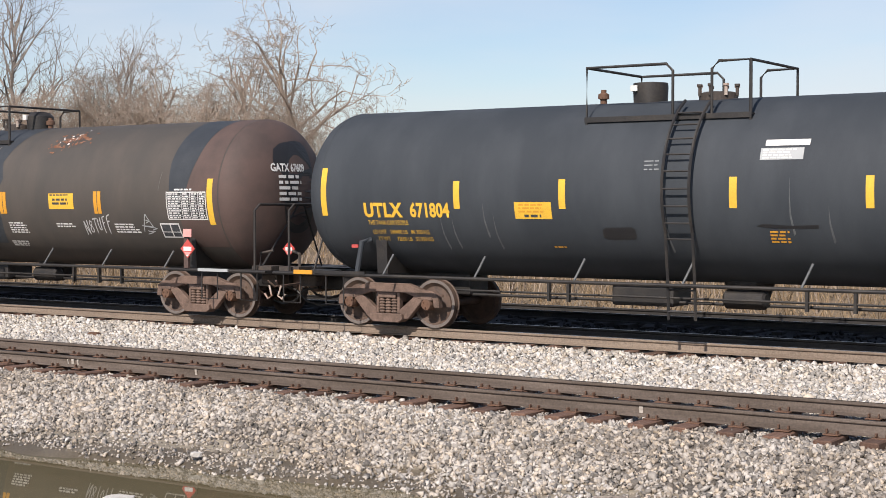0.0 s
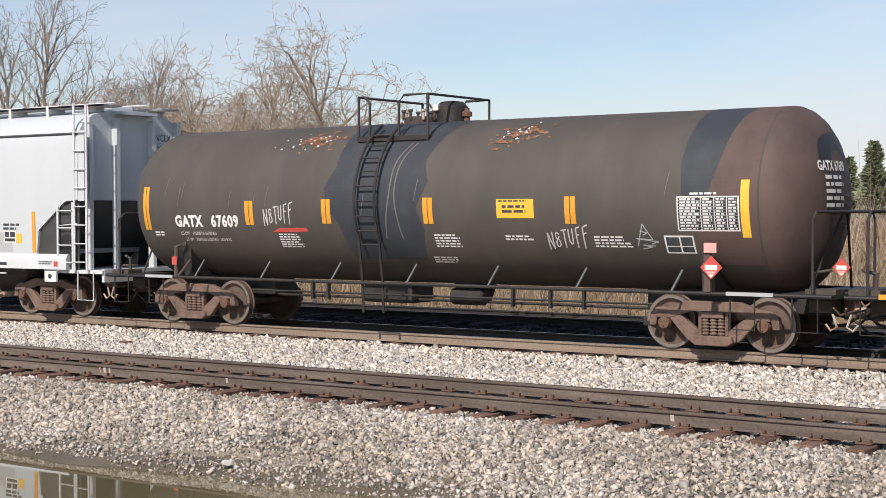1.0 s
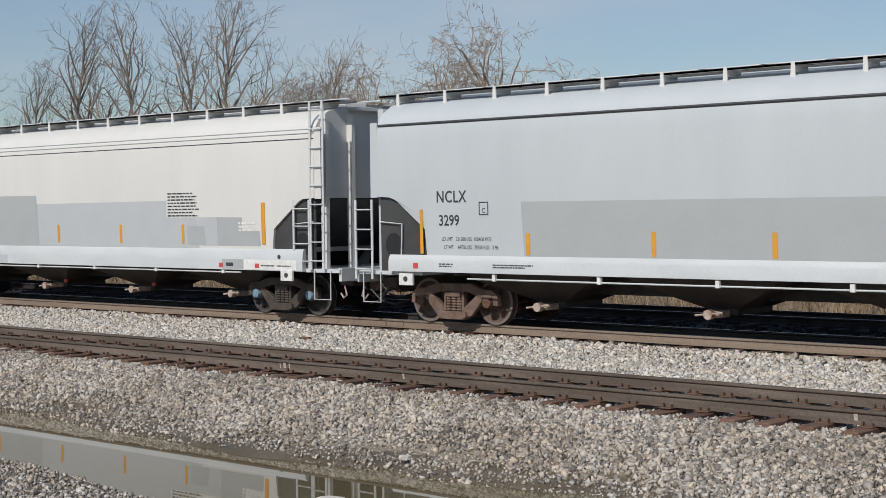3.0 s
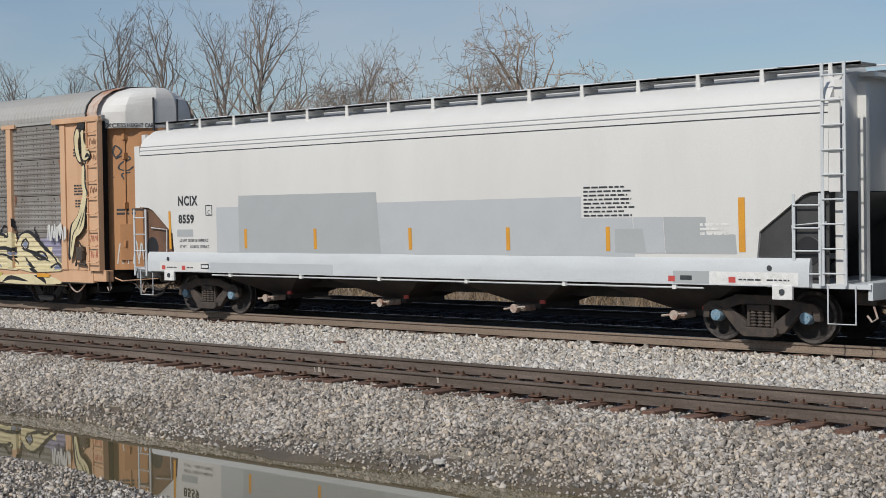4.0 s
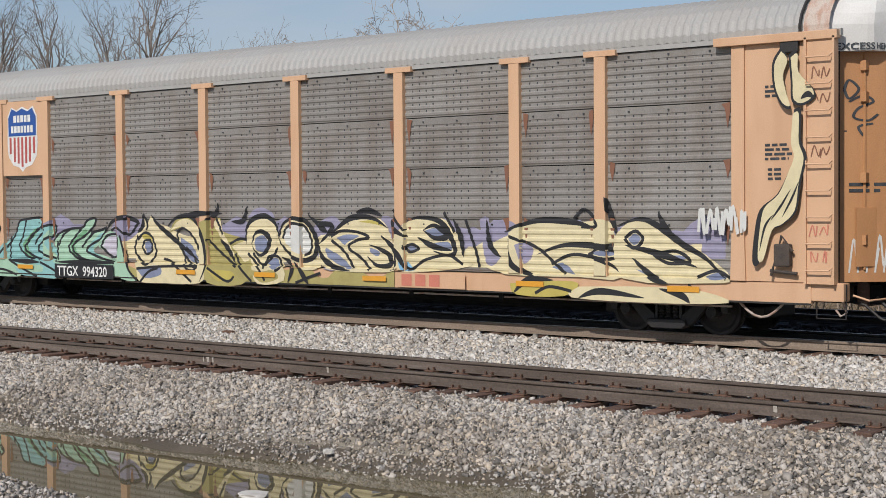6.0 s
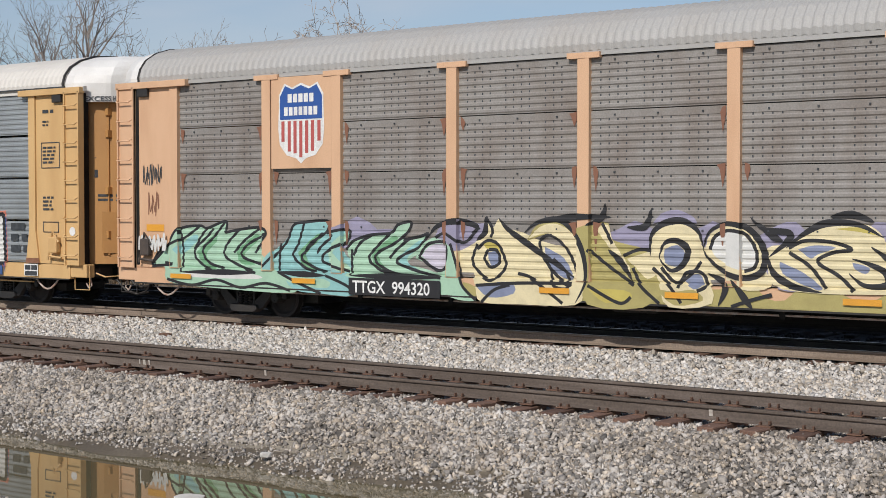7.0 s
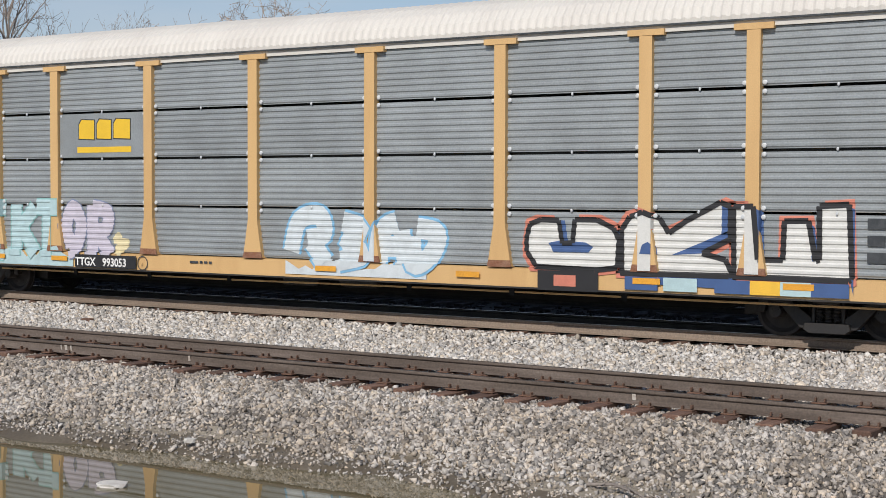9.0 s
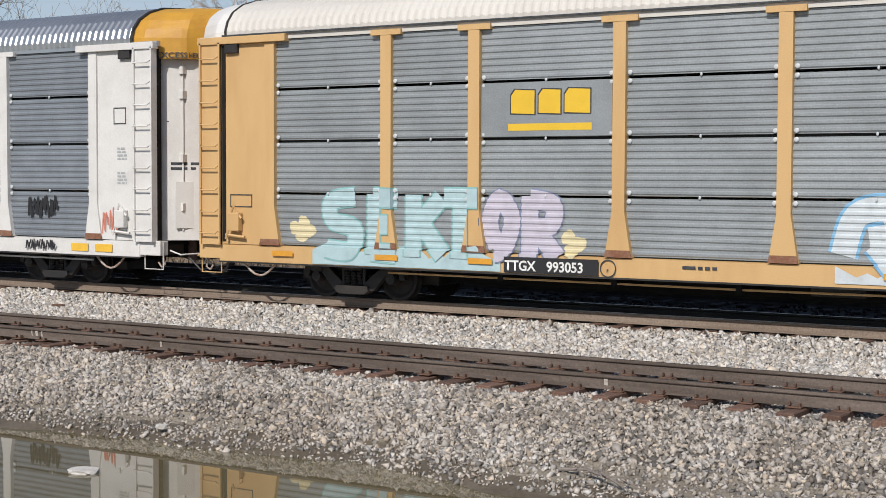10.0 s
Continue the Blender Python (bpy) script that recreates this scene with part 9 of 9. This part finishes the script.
    for a, b, c, e in ((11.33, 11.53, 0.86, 1.0), (11.56, 11.77, 0.86, 1.0), (11.33, 11.77, 0.73, 0.83)):
        part("box_field", rect(bmesh.new(), sl, a, b, c - 0.02, min(e, 0.97) - 0.02, 0.016), M_INK, q)
    tg = part("round_tag", lathe(bmesh.new(), [(-1.632, 0.10), (-1.621, 0.10)], "y", 20, (13.08, 0, 1.75)), M_WHITE, car)
    # black joint lines of the roof cap, dark slot in the door
    def ew(y, z, d):
        return (bulge(max(-1.24, min(1.24, y))) + 0.008 + d, y, z)
    part("door_slot", rect(bmesh.new(), ew, -1.15, -0.3, 2.98, 3.16, 0.01), M_INK, car, "dark slot in the end door")
    end_marks(car, 1)
    drape_all(car, 0.0)
    # dark beading along the roof edge
    part("roof_edge", box(bmesh.new(), -12.8, 12.8, -1.60, -1.57, 5.03, 5.06), M_INK, car)
    return car


def white_carrier():
    car = make_auto_carrier(-90.65, "white and gold auto carrier with blue-grey panels and zinc roof", M_CARWHITE, M_CARWHITE, M_CARWHITE, M_GALV_BLUE, M_ROOF_ZINC, M_GOLDCAP, 0.0, True)
    scrawl(car, flat(-1.53), 9.6, 1.4, 0.9, 0.5, 7, P_BLACK, 3, 0.022)
    scrawl(car, flat(-1.61), 9.6, 0.75, 0.9, 0.22, 6, P_BLACK, 4, 0.02)
    scrawl(car, flat(-1.565), 11.85, 1.1, 0.5, 0.6, 5, P_RED, 7, 0.014)
    bm = bmesh.new()
    for a, b, c, e in ((12.2, 12.55, 3.7, 3.72), (12.2, 12.55, 3.38, 3.40), (12.2, 12.22, 3.38, 3.72), (12.53, 12.55, 3.38, 3.72)):
        rect(bm, flat(-1.565), a, b, c, e, 0.004)
    part("data_frame", bm, M_INK, car)
    for z, n in ((2.9, 4), (2.4, 4)):
        part("small_writing", bars(bmesh.new(), flat(-1.565), 12.3, z, 0.3, n, 0.07, n), M_GREY1, car)
    for x in (11.9, 11.2):
        stripe(car, flat(-1.575), x, 0.74, 0.9, 0.5, M_YELLOW, 0.004)
    end_marks(car, 1)
    return car


M_GOLDCAP = mat("gold cap paint", (0.55, 0.29, 0.03), 0.55, second=(0.42, 0.2, 0.03), scale=2, amount=0.7)
peach_carrier()
tan_carrier()
white_carrier()
# ---- track pieces, small litter ----
lay(track_far, YC, 0.0, 0.52, -58, 0, False, TIE)
lay(track_near, Y_NEAR, Z_NEAR, 0.56, -36, -1, True, TIE)
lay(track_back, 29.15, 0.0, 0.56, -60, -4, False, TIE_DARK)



def slab_stone(name, x, y, z, sx, sy, sz, turn, material, label, category, tilt=2.0, seed=1):
    rnd = random.Random(seed)
    bm = bmesh.new()
    bmesh.ops.create_icosphere(bm, subdivisions=2, radius=1)
    for v in bm.verts:
        v.co = Vector((max(-0.8, min(0.8, v.co.x)) * sx, max(-0.8, min(0.8, v.co.y)) * sy, max(-0.6, min(0.6, v.co.z)) * sz)) * rnd.uniform(0.9, 1.08)
    o = part(name, bm, material, None)
    o.matrix_basis = pose(x, y, z, tilt, tilt * 0.5, turn)
    return tagged(o, label, category)


M_PALESTONE = mat("pale limestone", (0.55, 0.53, 0.49), 0.85, second=(0.4, 0.37, 0.33), scale=8, amount=0.7)
M_BOARD = mat("bleached board", (0.46, 0.42, 0.37), 0.85, second=(0.33, 0.28, 0.23), scale=6, amount=0.8, stretch=(0.4, 3, 3))
slab_stone("flat_stone", -12.45, 11.98, -1.02, 0.21, 0.17, 0.045, 20, M_PALESTONE, "pale flat stone standing just out of the puddle", "stone")
slab_stone("pale_stone", -13.3, 14.15, -0.90, 0.09, 0.07, 0.05, 40, M_PALESTONE, "pale stone on the damp earth", "stone", seed=3)
slab_stone("red_stone", -22.5, 21.0, -0.30, 0.16, 0.1, 0.09, 10, M_IRON, "reddish broken lump lying on pale ballast", "stone", seed=4)
slab_stone("red_stone", -22.3, 20.9, -0.30, 0.08, 0.06, 0.06, 60, M_IRON, "reddish broken lump lying on pale ballast", "stone", seed=5)
for x, y, z, w, a in ((-25.0, 16.25, -0.36, 0.42, 4), (-22.2, 16.2, -0.37, 0.55, -6), (-26.3, 16.3, -0.36, 0.3, 10)):
    bm = box(bmesh.new(), -w, w, -0.11, 0.11, 0, 0.035, 0.008)
    o = part("bleached_board", bm, M_BOARD, None)
    o.matrix_basis = pose(x, y, z, 3, 1, a)
    tagged(o, "bleached pale board lying on the tie ends", "board", "loose boards")
# a snapped dry branch at the foot of the ballast
rnd = random.Random(12)
branch = thing("fallen_branch", "dry broken branch lying on the ballast foot", "branch", at=pose(-7.1, 14.15, ground_height(-7.1, 14.15) + 0.05, 0, 0, -25))
part("stem", tube(bmesh.new(), [(-0.6, 0, 0.0), (-0.2, 0.05, 0.06), (0.25, 0.0, 0.05), (0.7, -0.08, 0.0)], [0.022, 0.02, 0.015, 0.006], 6), M_BARK_DARK, branch)
for k in range(7):
    x = -0.5 + k * 0.17
    part("twig", tube(bmesh.new(), [(x, 0.02, 0.04), (x + 0.15, rnd.uniform(-0.2, 0.2), rnd.uniform(0.02, 0.14)), (x + 0.32, rnd.uniform(-0.3, 0.3), rnd.uniform(0, 0.12))], [0.010, 0.007, 0.003], 5), M_BARK_DARK, branch)
# chalked marks on the near rail
for x, w in ((-18.40, 0.02), (-18.31, 0.06), (-18.18, 0.03), (-15.62, 0.04), (-8.2, 0.05)):
    o = part("chalk_mark", box(bmesh.new(), x, x + w, Y_NEAR - 0.7525 - 0.030, Y_NEAR - 0.7525 - 0.016, Z_NEAR - 0.13, Z_NEAR - 0.05), M_BOARD, track_near, "faded white paint mark")
    for v in o.data.vertices:
        v.co.y += 0.012 * (0.5 - (v.co.z - Z_NEAR + 0.13) / 0.08)


def motions():
    for car, cx in CARS:
        walk(car, [(t, pose(cx + s, YC, 0)) for t, s in ROLL])
    ts, ss = [t for t, _ in ROLL], [s for _, s in ROLL]
    for wheel, x, r in WHEELS:
        rows = []
        for f in range(0, 301):
            t = f / FPS
            rows.append((t, pose(x, 0, r, 0, math.degrees(float(np.interp(t, ts, ss)) / r), 0)))
        walk(wheel, rows)


motions()
